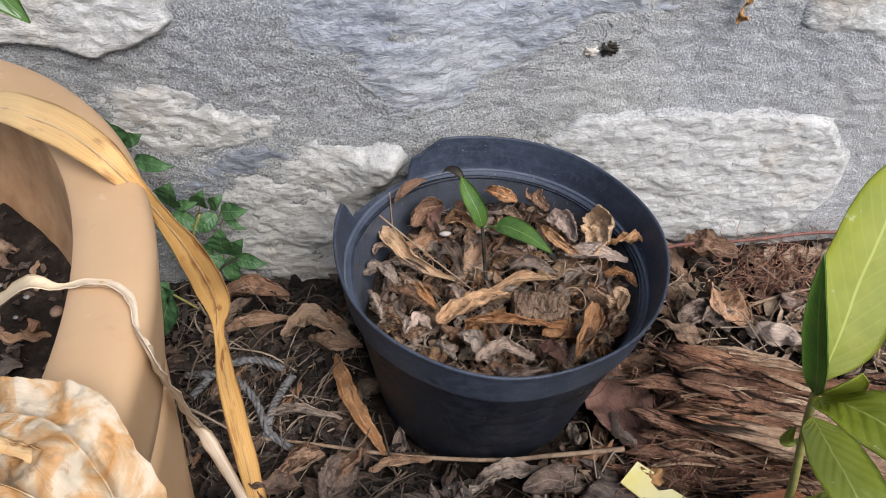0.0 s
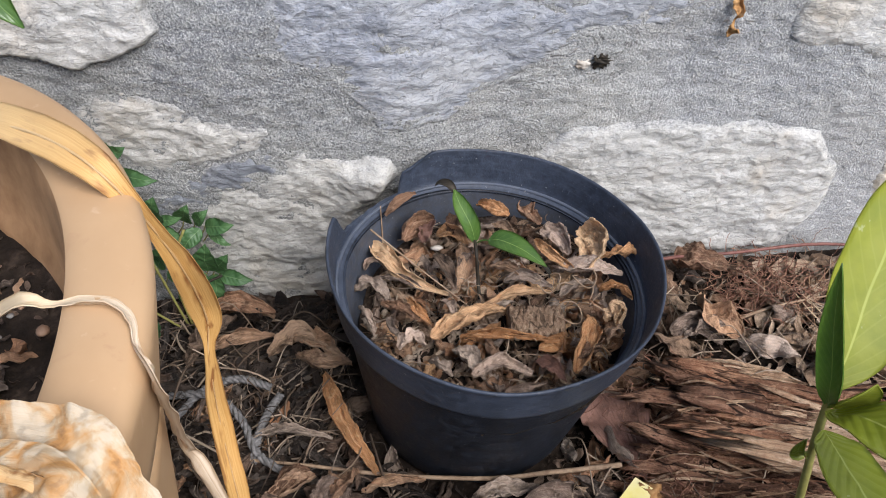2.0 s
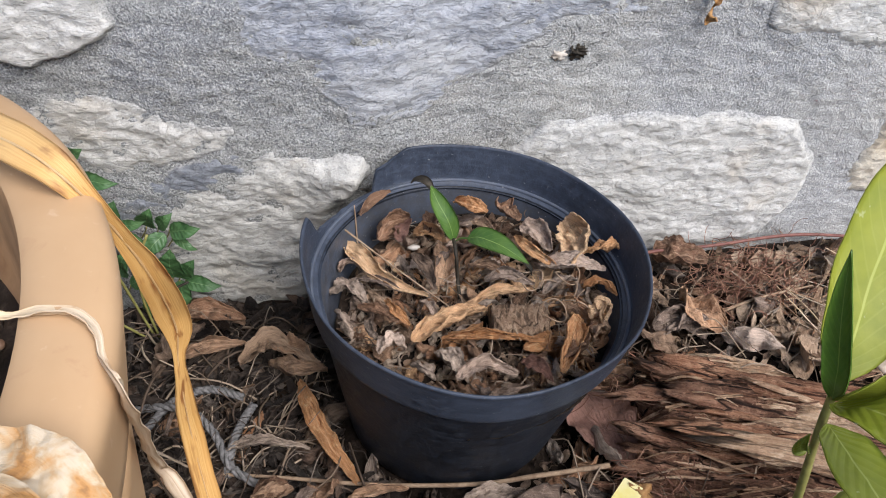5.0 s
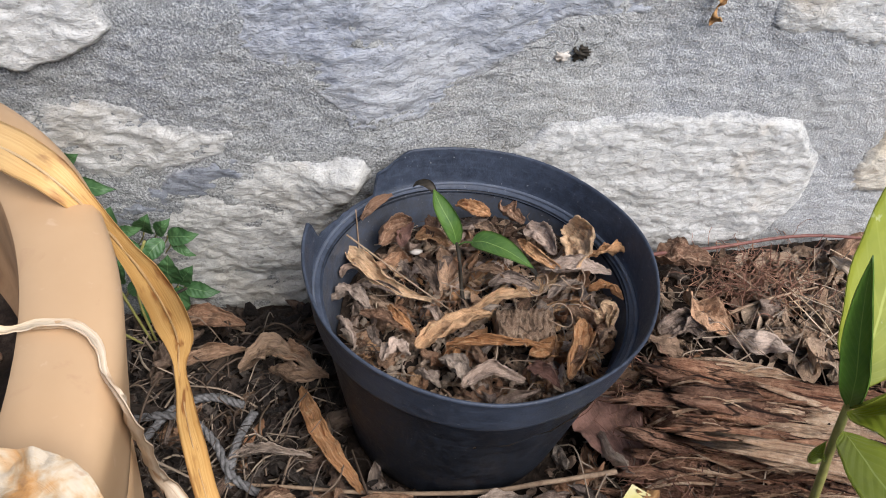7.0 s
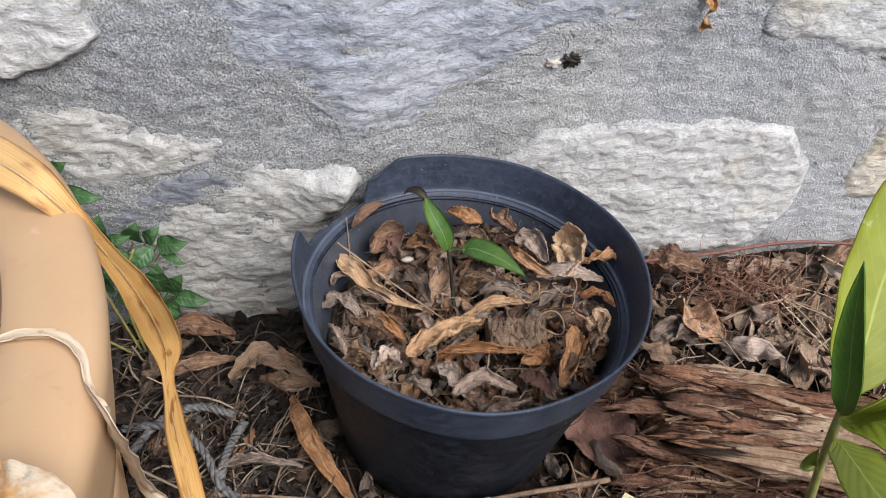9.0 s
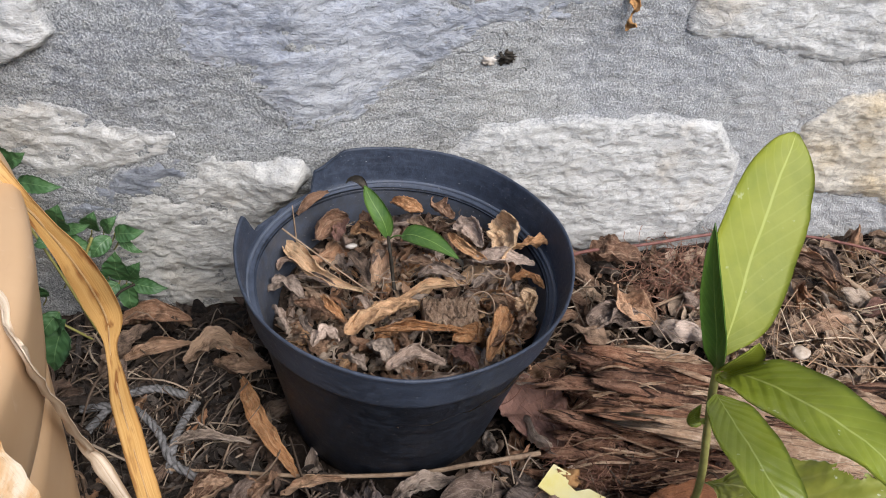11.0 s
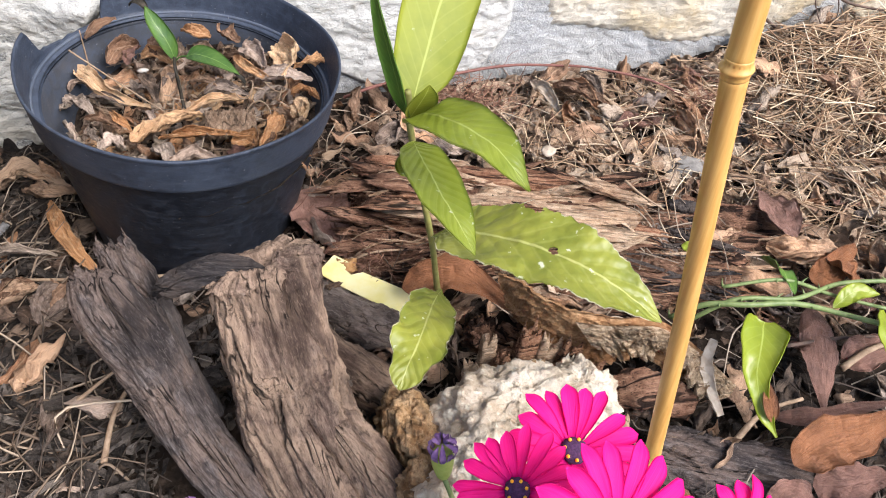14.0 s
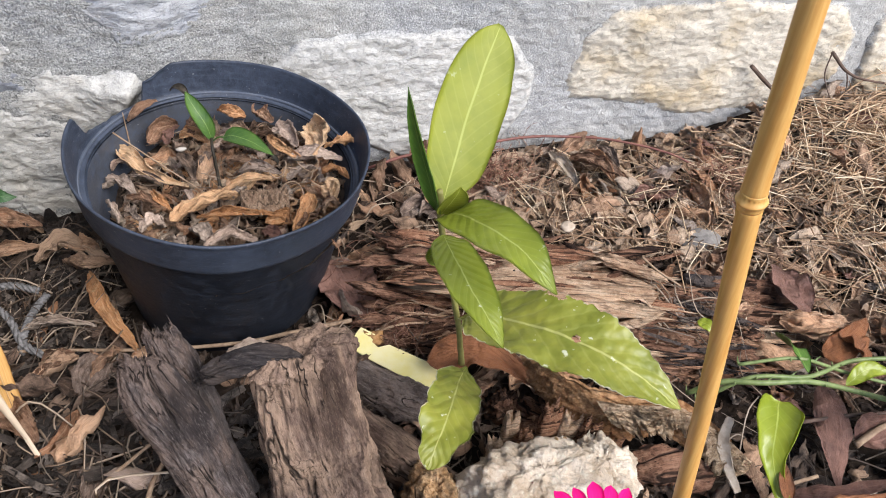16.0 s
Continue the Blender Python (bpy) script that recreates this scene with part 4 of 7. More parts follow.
    # thin ties on the rim
    g = Geo().tube([(-0.262, -0.020, 0.3), (-0.246, -0.008, 0.301), (-0.238, 0.0, 0.292), (-0.236, 0.004, 0.28)], 0.0008, 5, 14)
    single("plant_fibre", g, TWIG, "thin dry fibre lying over the planter rim", "fibre")
    # corner of a green leaf hanging in from above the planter
    g = Geo().ribbon([(-0.185, -0.095, 0.43), (-0.168, -0.10, 0.405), (-0.150, -0.105, 0.378)], 0.010, (0.4, -0.9, 0.3), 0.4, 14, 6, 0.0005, 2, thick=0.0004)
    b = thing("planter_sprig", "green leafy sprig growing from the tan planter", "plant", (-0.27, -0.13, 0.231))
    part("leaf", g, SEEDLEAF, b)
    part("stem", Geo().tube([(-0.27, -0.13, 0.228), (-0.262, -0.12, 0.34), (-0.23, -0.10, 0.43), (-0.185, -0.095, 0.43)], 0.0016, 6, 16), STEM, b)


straps()
for k in range(36):
    a, r = U(-0.1, 1.7), 0.208 * math.sqrt(U(0.25, 1))
    s = U(0.0012, 0.0034)
    g = Geo().lump((0, 0, 0), (s * U(0.9, 1.5), s, s * 0.7), 0.2, k, 10, 6)
    ob = single("pebble", g, PEBBLE if k % 3 else WARMPEBBLE, "small rounded pebble on the planter soil", "pebble", "pebbles in the planter")
    ob.matrix_world = Matrix.Translation(TP + Vector((r * math.cos(a), r * math.sin(a), 0.2305 + s * 0.4)))


# ---- seedling in the black pot ----
def seedling():
    p = thing("seedling", "small green seedling with glossy leaves in the black pot", "seedling", (0.001, 0.018, 0.088))
    part("stem", Geo().tube([(0.0010, 0.0180, 0.0850), (0.0002, 0.0294, 0.0974), (0.0002, 0.0356, 0.1178), (-0.0007, 0.0481, 0.1203)], lambda u: 0.0016 - 0.0005 * u, 7, 12, 0.2), BROWNSTEM, p)
    part("leaf", Geo().ribbon([(-0.0007, 0.0481, 0.1182), (-0.0028, 0.0513, 0.1317), (-0.0101, 0.0575, 0.1485), (-0.0132, 0.0607, 0.1579)], 0.0070, (0.4706, -0.9247, 0.3439), 0.55, 18, 8, 0.0004, 4, thick=0.0004, power=0.8), SEEDLEAF, p)
    part("leaf", Geo().ribbon([(0.0087, 0.0461, 0.1213), (0.0171, 0.0419, 0.1255), (0.0317, 0.0325, 0.1244), (0.0474, 0.0210, 0.1182)], 0.0085, (0.0, -0.25, 1), 0.5, 18, 8, 0.0004, 5, thick=0.0004), SEEDLEAF, p)
    part("stalk", Geo().tube([(-0.0007, 0.0481, 0.1171), (0.0045, 0.0471, 0.1213), (0.0108, 0.0450, 0.1223)], 0.0006, 6, 8), SEEDLEAF, p)
    part("leaf", Geo().ribbon([(-0.0111, 0.0596, 0.1526), (-0.0164, 0.0649, 0.1579), (-0.0226, 0.0701, 0.1558), (-0.0268, 0.0722, 0.1516)], 0.0042, (0.2, -0.2, 1), 0.8, 14, 6, 0.0006, 6, thick=0.0004), BROWNSTEM, p, "shrivelled dark brown leaf")
    part("leaf", Geo().ribbon([(0.0422, 0.0241, 0.1192), (0.0484, 0.0220, 0.1129), (0.0495, 0.0220, 0.1056)], 0.0028, (0.8364, -0.2978, 0.2916), 0.8, 10, 5, 0.0006, 7, thick=0.0004), BROWNSTEM, p, "shrivelled dark brown leaf tip")


seedling()


# ---- sapling beside the pot ----
def sapling():
    p = thing("sapling", "young sapling with large glossy yellow-green leaves", "sapling", (0.170, -0.135, 0.0))
    part("stem", Geo().tube([(0.171, -0.133, -0.01), (0.168, -0.140, 0.04), (0.162, -0.151, 0.105), (0.154, -0.154, 0.165), (0.150, -0.155, 0.205), (0.150, -0.154, 0.222)], lambda u: 0.0025 - 0.0008 * u + 0.0006 * math.exp(-((u - 0.9) / 0.05) ** 2), 10, 40, 0.18), STEM, p)
    part("leaf", Geo().ribbon([(0.151, -0.153, 0.208), (0.158, -0.143, 0.221), (0.172, -0.118, 0.244), (0.187, -0.096, 0.264), (0.198, -0.080, 0.276)], lambda u: 0.0205 * max(0.05, math.sin(math.pi * min(0.995, u) ** 1.08) ** 0.62) * (0.35 + 0.65 * sm(0, 0.3, u)), (0.10, -0.85, 0.62), 0.28, 34, 14, 0.0008, 11, thick=0.0005, wave=0.03), LEAFLIGHT, p, "large pale yellow-green new leaf")
    part("leaf", Geo().ribbon([(0.150, -0.156, 0.205), (0.145, -0.158, 0.228), (0.139, -0.154, 0.259), (0.135, -0.150, 0.289)], 0.0066, (-0.75, -0.6, 0.15), 0.8, 26, 8, 0.0006, 12, thick=0.0005), LEAFDARK, p, "narrow dark green folded leaf")
    part("leaf", Geo().ribbon([(0.150, -0.156, 0.206), (0.154, -0.160, 0.216), (0.158, -0.163, 0.226), (0.160, -0.164, 0.232)], 0.0085, (0.3, -0.8, 0.5), 0.7, 16, 8, 0.0005, 13, thick=0.0005), LEAFLIGHT, p)
    part("leaf", Geo().ribbon([(0.150, -0.157, 0.203), (0.157, -0.175, 0.222), (0.168, -0.200, 0.234), (0.181, -0.222, 0.236), (0.192, -0.241, 0.226)], 0.0165, (-0.08, 0.10, 1), 0.35, 32, 12, 0.0009, 14, thick=0.0005, wave=0.05), LEAFMID, p)
    part("leaf", Geo().ribbon([(0.151, -0.158, 0.190), (0.153, -0.172, 0.192), (0.158, -0.195, 0.190), (0.165, -0.215, 0.184), (0.171, -0.232, 0.176)], 0.0145, (0.12, 0.15, 1), 0.35, 30, 12, 0.0009, 15, thick=0.0005, wave=0.04), LEAFMID, p)
    gone = set()
    for ci, cj, cr in ((80, 24, 2.4), (58, 0, 4.2), (62, 1, 3.0)):
        gone |= {(i, j) for i in range(ci - 5, ci + 6) for j in range(cj - 5, cj + 6) if math.hypot(i - ci, j - cj) < cr * (1 + 0.15 * math.sin(i * 1.7 + j * 2.3))}
    part("leaf", Geo().ribbon([(0.162, -0.156, 0.108), (0.175, -0.170, 0.126), (0.200, -0.195, 0.142), (0.225, -0.217, 0.146), (0.250, -0.238, 0.140), (0.271, -0.256, 0.127)], lambda u: 0.0275 * max(0.03, math.sin(math.pi * min(0.999, u) ** 0.9) ** 0.8) * (0.25 + 0.75 * sm(0.02, 0.22, u)) * (1 + 0.10 * noise.fractal(Vector((u * 26, 3, 1)), 0.6, 2, 3)), (-0.12, 0.08, 1), 0.3, 144, 52, 0.0009, 16, thick=0.0005, wave=0.06, freq=90, hole=gone), LEAFOLD, p, "large old leaf with pale ragged edges")
    part("leaf", Geo().ribbon([(0.167, -0.160, 0.058), (0.158, -0.180, 0.070), (0.148, -0.205, 0.079), (0.137, -0.227, 0.083), (0.127, -0.243, 0.078)], lambda u: 0.0178 * max(0.05, math.sin(math.pi * min(0.999, u) ** 0.85) ** 0.55) * (0.3 + 0.7 * sm(0.0, 0.25, u)) * (1 + 0.16 * noise.fractal(Vector((u * 7, 5, 1)), 0.6, 2, 3)), (0.25, -0.1, 1), 0.35, 56, 20, 0.0022, 17, thick=0.0005, wave=0.10, freq=60), LEAFOLD, p, "weathered low leaf with pale edge")
    part("bud", Geo().ribbon([(0.152, -0.153, 0.165), (0.147, -0.156, 0.168), (0.144, -0.158, 0.176), (0.146, -0.158, 0.184)], 0.0045, (-0.4, -0.8, 0.3), 1.1, 12, 6, 0.0004, 18, thick=0.0004), LEAFMID, p)


sapling()


# ---- plant label ----
def plant_label():
    g = Geo()
    m = Matrix.Translation((0.1245, -0.119, 0.019)) @ Matrix.Rotation(radians(-41), 4, "Z") @ Matrix.Rotation(radians(4), 4, "Y")
    out = [(-0.043, -0.010), (-0.043, 0.010), (-0.030, 0.0105), (-0.028, 0.003), (-0.021, 0.0015), (-0.015, 0.008), (0.034, 0.0108), (0.042, 0.004), (0.042, -0.005), (0.036, -0.0108), (-0.02, -0.0112)]
    for z in (0.0, 0.0012):
        g.v += [tuple(m @ Vector((x, y, z + 0.002 * math.sin(x * 40)))) for x, y in out]
        g.uv += [(0, 0)] * len(out)
    n = len(out)
    g.f += [tuple(range(n))[::-1], tuple(range(n, 2 * n))] + [(i, (i + 1) % n, n + (i + 1) % n, n + i) for i in range(n)]
    single("plant_label", g, LABEL, "pale yellow plastic plant label lying on the litter", "label", smooth=False)


plant_label()


# ---- bamboo cane ----
def cane():
    p = thing("bamboo_cane", "thin yellow-brown bamboo cane leaning out of the ground", "cane", (0.2743, -0.2953, 0.0))
    a, d = Vector((0.2743, -0.2953, 0.0)), Vector((0.250 - 0.268, -0.275 + 0.290, 0.31 - 0.081)).normalized()
    cuts = [-0.03, 0.040, 0.312, 0.53, 0.70]

    def at(s):
        return a + d * s + Vector((0.075, 0.0, 0.0)) * max(0.0, s - 0.312)

    for i, (s, e) in enumerate(zip(cuts, cuts[1:])):
        bow = Vector((0.001, 0, 0)) * (1 if i % 2 else -1)
        part("culm", Geo().tube([at(s), at((s + e) / 2) + bow, at(e)], lambda u: 0.0049 - 0.0002 * math.sin(math.pi * u) + 0.0005 * (math.exp(-(u / 0.02) ** 2) + math.exp(-((1 - u) / 0.02) ** 2)), 18, 40), BAMBOO, p)
    for s in cuts[1:-1]:
        part("node", Geo().tube([at(s - 0.004), at(s - 0.001), at(s + 0.001), at(s + 0.004)], lambda u: 0.0052 + 0.0011 * math.exp(-((u - 0.45) / 0.2) ** 2), 18, 14), BAMBOO, p, "raised bamboo joint")


cane()


# ---- old logs leaning in the foreground ----
def log_body(line, radius, seed, squash, jag, frays, tilt=0.0, dome=0.0):
    """A weathered branch along a line: deep grain, long checks, cross cracks and a broken, splintered top."""
    g = Geo()
    sides, n = 190, 110
    path = spline(line, n)
    length = sum((Vector(b) - Vector(a)).length for a, b in zip(line, line[1:]))
    front = Vector((0.1, -0.75, 0.65)).normalized()
    off = Vector((seed * 4.1, seed * 1.7, seed * 0.9))
    q = random.Random(seed)
    checks = [(q.uniform(-1.5, 1.5), q.uniform(0.0, 0.75), q.uniform(0.12, 0.4), q.uniform(0.02, 0.045), q.uniform(0.2, 0.5)) for _ in range(13)] + [(-0.35, 0.45, 0.42, 0.035, 0.55), (0.5, 0.02, 0.3, 0.03, 0.6), (0.2, 0.55, 0.3, 0.025, 0.5)]
    rows, uvs = [], []
    for i, (c, t) in enumerate(path):
        u = i / n
        side = t.cross(front).normalized()
        out = side.cross(t).normalized()
        row = []
        for j in range(sides):
            a = 2 * math.pi * j / sides
            ca, sa = math.cos(a), math.sin(a)
            d = Vector((ca, sa, u * 2.2))
            r = radius(u)
            r *= 1 + 0.15 * noise.noise(Vector((ca * 1.1, sa * 1.1, u * 3.4)) + off) + 0.09 * noise.noise(Vector((ca * 2, sa * 2, u * 9)) - off)
            r *= 1 + 0.09 * noise.fractal(Vector((ca * 4.5, sa * 4.5, u * 2.0)) + off, 0.7, 2, 5)
            r *= 1 + 0.022 * noise.fractal(Vector((ca * 22, sa * 22, u * 7)) + off, 0.6, 2, 3)
            face = a - math.pi / 2
            for ca0, c0, cl, cw, cd in checks:
                da = (face - ca0 - 0.16 * math.sin(u * 9 + ca0 * 5) - 0.05 * noise.noise(Vector((u * 30, ca0, 0))) + math.pi) % (2 * math.pi) - math.pi
                if abs(da) < 0.2:
                    r *= 1 - cd * math.exp(-(da / cw) ** 2) * sm(c0, c0 + 0.06, u) * (1 - sm(c0 + cl - 0.08, c0 + cl, u))
            plate = noise.fractal(Vector((ca * 3.2, sa * 3.2, u * 5.5)) - off, 0.6, 2, 4) * 1.6
            r *= 1 + 0.045 * (math.floor(plate) + sm(0.75, 1.0, plate - math.floor(plate)))
            p = c + side * (ca * r) + out * (sa * r * squash)
            if u < 0.22:
                k = (1 - u / 0.22)
                p -= t * (k * (jag * noise.fractal(Vector((ca * 3.2, sa * 3.2, 7)) + off, 0.6, 2, 4) + tilt * ca))
                if dome:
                    p = c + (p - c) * (1 - dome * sm(0.55, 1.0, k) ** 2)
            row.append(p)
        rows.append(row)
        uvs.append([(u, j / sides) for j in range(sides)])
    # hollow, splintered end
    c0, t0 = path[0]
    cap = []
    for f, drop in ((0.02, 0.006), (0.45, 0.003), (0.8, -0.001)):
        cap.append([c0 + (p - c0) * f + t0 * (drop * (1 + 0.6 * noise.noise(p * 90)) + 0.004 * (1 - f)) for p in rows[0]])
    g.sheet(cap + rows, [uvs[0]] * 3 + uvs, close=True)
    for _ in range(frays):
        p = q.choice(rows[q.randint(0, 5)])
        w = q.uniform(0.0003, 0.0009)
        d = (-t0 + Vector((q.gauss(0, 0.3), q.gauss(0, 0.3), q.gauss(0, 0.3)))).normalized() * q.uniform(0.002, 0.006)
        g.tube([p - d * 0.3, p + d * 0.4, p + d], lambda u, w=w: w * (1 - 0.8 * u), 5, 6, cap=False)
    return g


def along(g, a, b):
    """The same body in coordinates whose z runs along the log, for its grain."""
    m = Matrix.Translation(Vector(b)) @ (Vector(a) - Vector(b)).to_track_quat("Z", "Y").to_matrix().to_4x4()
    inv = m.inverted()
    g.v = [tuple(inv @ Vector(p)) for p in g.v]
    return m


def old_log(name, label, pieces):
    """One log with its stubs and flakes, each a part."""
    t = None
    for k, (pname, line, radius, mat, seed, squash, jag, frays, tilt, dome, plabel) in enumerate(pieces):
        g = log_body(line, radius, seed, squash, jag, frays, tilt, dome)
        m = along(g, line[0], line[-1])
        if t is None:
            t = thing(name, label, "log", line[-1], "old logs")
        ob = part(pname, g, mat, t, plabel, local=True)
        ob.matrix_parent_inverse = t.matrix_basis.inverted()
        ob.matrix_basis = m
    return t


old_log("old_log", "weathered brown split log leaning before the black pot", (
    ("trunk", [(0.060, -0.202, 0.160), (0.062, -0.206, 0.146), (0.065, -0.223, 0.102), (0.067, -0.236, 0.055), (0.085, -0.269, 0.000), (0.095, -0.292, -0.020)], lambda u: 0.0325 - 0.003 * math.exp(-((u - 0.28) / 0.12) ** 2) + 0.005 * sm(0.5, 1.0, u), BROWNLOG, 1, 0.62, 0.003, 3, 0.003, 0.45, ""),
    ("bark_rim", [(0.008, -0.203, 0.146), (0.022, -0.203, 0.153), (0.040, -0.204, 0.158), (0.057, -0.207, 0.154), (0.071, -0.216, 0.139)], lambda u: 0.0062 + 0.0022 * math.sin(math.pi * u) ** 2, DARKLOG, 4, 0.8, 0.004, 6, 0.0, 0.5, "dark crumbling bark round the broken top"),
    ("side_slab", [(0.089, -0.244, 0.055), (0.103, -0.258, 0.035), (0.125, -0.286, -0.005)], lambda u: 0.0135, BROWNLOG, 6, 0.7, 0.006, 10, 0.0, 0.3, "split slab along the log's side")))
old_log("old_log", "grey weathered forked log with a splintered top", (
    ("trunk", [(-0.027, -0.190, 0.155), (-0.021, -0.203, 0.146), (-0.007, -0.216, 0.104), (0.005, -0.238, 0.055), (0.025, -0.260, 0.015), (0.047, -0.278, -0.020)], lambda u: 0.0105 + 0.0070 * sm(0.0, 0.3, u), GREYLOG, 2, 0.8, 0.005, 14, 0.003, 0.2, ""),
    ("stub", [(-0.015, -0.176, 0.158), (-0.013, -0.180, 0.150), (-0.008, -0.184, 0.130), (-0.002, -0.194, 0.105)], lambda u: 0.0100 + 0.001 * u, GREYLOG, 3, 0.85, 0.005, 14, 0.002, 0.2, "splintered side stub"),
    ("shoulder", [(0.000, -0.194, 0.132), (0.003, -0.202, 0.120), (0.007, -0.214, 0.092), (0.018, -0.227, 0.055)], lambda u: 0.0095 - 0.003 * u, DARKLOG, 5, 0.7, 0.006, 16, 0.0, 0.3, "dark shoulder of split wood")))


def fallen_branch(a, b, r, mat, label, seed):
    a, b = Vector(a), Vector(b)
    g = Geo()
    length = (b - a).length
    rows, uvs = [], []
    for i in range(41):
        u = i / 40
        row = []
        for j in range(40):
            t = 2 * math.pi * j / 40
            d = Vector((math.cos(t), math.sin(t), 0))
            k = r * (1 + 0.2 * noise.fractal(Vector((d.x * 2.4, d.y * 2.4, u * 3 + seed)), 0.7, 2, 5) + (0.16 * noise.fractal(Vector((d.x * 5, d.y * 5, u * 12 + seed)), 0.6, 2, 4) if seed == 2 else 0)) * (1 if 0 < i < 40 else 0.7)
            row.append(Vector((d.x * k, d.y * k, length * u)))
        rows.append(row)
        uvs.append([(u, j / 40) for j in range(40)])
    g.sheet(rows, uvs, close=True)
    m = Matrix.Translation(a) @ (b - a).to_track_quat("Z", "Y").to_matrix().to_4x4()
    t = thing("fallen_branch", label, "branch", group="old logs", m=m)
    part("bark_body", g, mat, t, local=True)
    for row, h in ((rows[0], -0.004), (rows[-1], 0.004)):
        e = Geo()
        mid = sum(row, Vector()) / 40 + Vector((0, 0, h))
        e.sheet([[mid.lerp(p, f) + Vector((0, 0, 0.003 * noise.noise(p * 120 + Vector((0, 0, f * 3))))) if f < 1 else p for p in row] for f in (0.02, 0.35, 0.7, 1.0)], [[(0, 0)] * 40] * 4, close=True)
        part("broken_end", e, SPLINTER, t, "pale broken end of the branch", local=True)


fallen_branch((0.074, -0.150, 0.010), (0.150, -0.236, 0.008), 0.0155, BROWNLOG, "short brown branch lying beside the log", 1)
fallen_branch((0.064, -0.100, 0.004), (0.150, -0.168, 0.010), 0.0165, KNOBWOOD, "grey rotten branch stub under the plant label", 2)


# ---- rotten fallen trunk ----
def rotten_trunk():
    m = Matrix.Translation((0.262, -0.080, -0.004)) @ Matrix.Rotation(radians(-17), 4, "Z")
    t = thing("rotten_log", "crumbling reddish-brown rotten trunk with long fibres", "log", m=m)

    def top(x, y):
        w = 0.056 + 0.012 * noise.noise(Vector((x * 9, 1.0, 0))) - 0.016 * sm(0.05, 0.17, x)
        e = 1 - (y / w) ** 2
        if e <= 0:
            return -0.01
        h = 0.048 * math.sqrt(e)
        h *= 0.85 + 0.25 * noise.noise(Vector((x * 11, y * 18, 2)))
        h += 0.016 * noise.fractal(Vector((x * 14, y * 75, 0)), 0.55, 2.1, 6)
        h += 0.006 * (noise.ridged_multi_fractal(Vector((x * 9, y * 130, 4)), 0.8, 2, 4, 1, 2) - 1)
        end = sm(-0.165, -0.135 + 0.02 * noise.noise(Vector((y * 70, 0, 5))), x) * (1 - sm(0.15 + 0.03 * noise.noise(Vector((y * 80, 3, 5))), 0.185, x))
        return h * end * (1 - 0.45 * sm(0.060, 0.072, x)) - 0.012 * (1 - end)

    g = Geo()
    rows, uvs = [], []
    for i in range(241):
        x = -0.17 + 0.36 * i / 240
        rows.append([Vector((x, y, top(x, y))) for y in np.linspace(-0.07, 0.07, 110)])
        uvs.append([(0, 0)] * 110)
    g.sheet(rows, uvs, flip=True)
    part("heartwood", g, ROTWOOD, t, local=True)
    r = random.Random(5)
    def billet(x, y, ln, wd, ht, yaw, pitch, lift, seed):
        """A solid piece of split wood: fibrous ridges along it, ragged broken ends."""
        b = Geo()
        n, sides = 24, 20
        o = Vector((seed * 1.7, seed * 0.9, 0))
        z0 = max(top(x, y), 0.002)
        d = Vector((math.cos(yaw), math.sin(yaw), pitch)).normalized()
        sd = Vector((-d.y, d.x, 0)).normalized()
        up = d.cross(sd)
        rows, uvs = [], []
        for i in range(n + 1):
            u = i / n
            row = []
            for j in range(sides):
                a = 2 * math.pi * j / sides
                ca, sa = math.cos(a), math.sin(a)
                rag = 0.30 * ln * noise.fractal(Vector((ca * 2.5, sa * 2.5, seed)), 0.6, 2, 4)
                e = ln * (u - 0.5) + rag * (2 * u - 1) ** 3
                k = (1 - 0.55 * abs(2 * u - 1) ** 5) * (1 + 0.38 * noise.fractal(Vector((ca * 3.4, sa * 3.4, u * 1.8)) + o, 0.5, 2, 4) + 0.16 * noise.noise(Vector((ca * 6, sa * 6, u * 9)) + o))
                sq = 1.0 / max(abs(ca), abs(sa)) ** 0.6
                row.append(Vector((x, y, z0 + lift)) + d * e + sd * (ca * wd * k * sq + 0.12 * wd * math.sin(u * 5 + seed)) + up * (sa * ht * k * sq))
            rows.append(row)
            uvs.append([(u, j / sides) for j in range(sides)])
        base = b.sheet(rows, uvs, close=True)
        b.f += [tuple(base + j for j in range(sides))[::-1], tuple(base + n * sides + j for j in range(sides))]
        return b

    # broad billets: the pale broken length in the middle, redder and darker wood round it
    spots = [(-0.020, -0.030, 0.150, 0.0095, 0.0065, 0.02, -0.06, 0.003), (-0.005, -0.012, 0.125, 0.0105, 0.0070, 0.0, 0.0, 0.004), (0.000, 0.006, 0.115, 0.0095, 0.0065, -0.04, 0.02, 0.004), (-0.040, 0.022, 0.110, 0.0085, 0.0060, -0.05, 0.03, 0.002),
             (-0.075, -0.020, 0.090, 0.0090, 0.0060, 0.10, -0.10, 0.002), (-0.095, 0.004, 0.080, 0.0100, 0.0060, 0.05, -0.12, 0.002), (-0.105, 0.028, 0.075, 0.0085, 0.0055, -0.06, -0.08, 0.002), (0.012, -0.044, 0.090, 0.0075, 0.0055, 0.06, 0.0, 0.001)]
    for k, sp in enumerate(spots):
        part("wood_billet", billet(*sp, 70 + k), (SPLINTER, SPLINTER, SPLINTER, REDSPLINTER, REDSPLINTER, ROTWOOD, REDSPLINTER, REDSPLINTER)[k], t, "pale split fibrous wood" if k < 3 else "reddish split fibrous wood", local=True)
    for k in range(70):
        x, y = r.uniform(-0.150, 0.135), r.uniform(-0.055, 0.050)
        ln, wd = r.uniform(0.025, 0.075), r.uniform(0.0018, 0.0055)
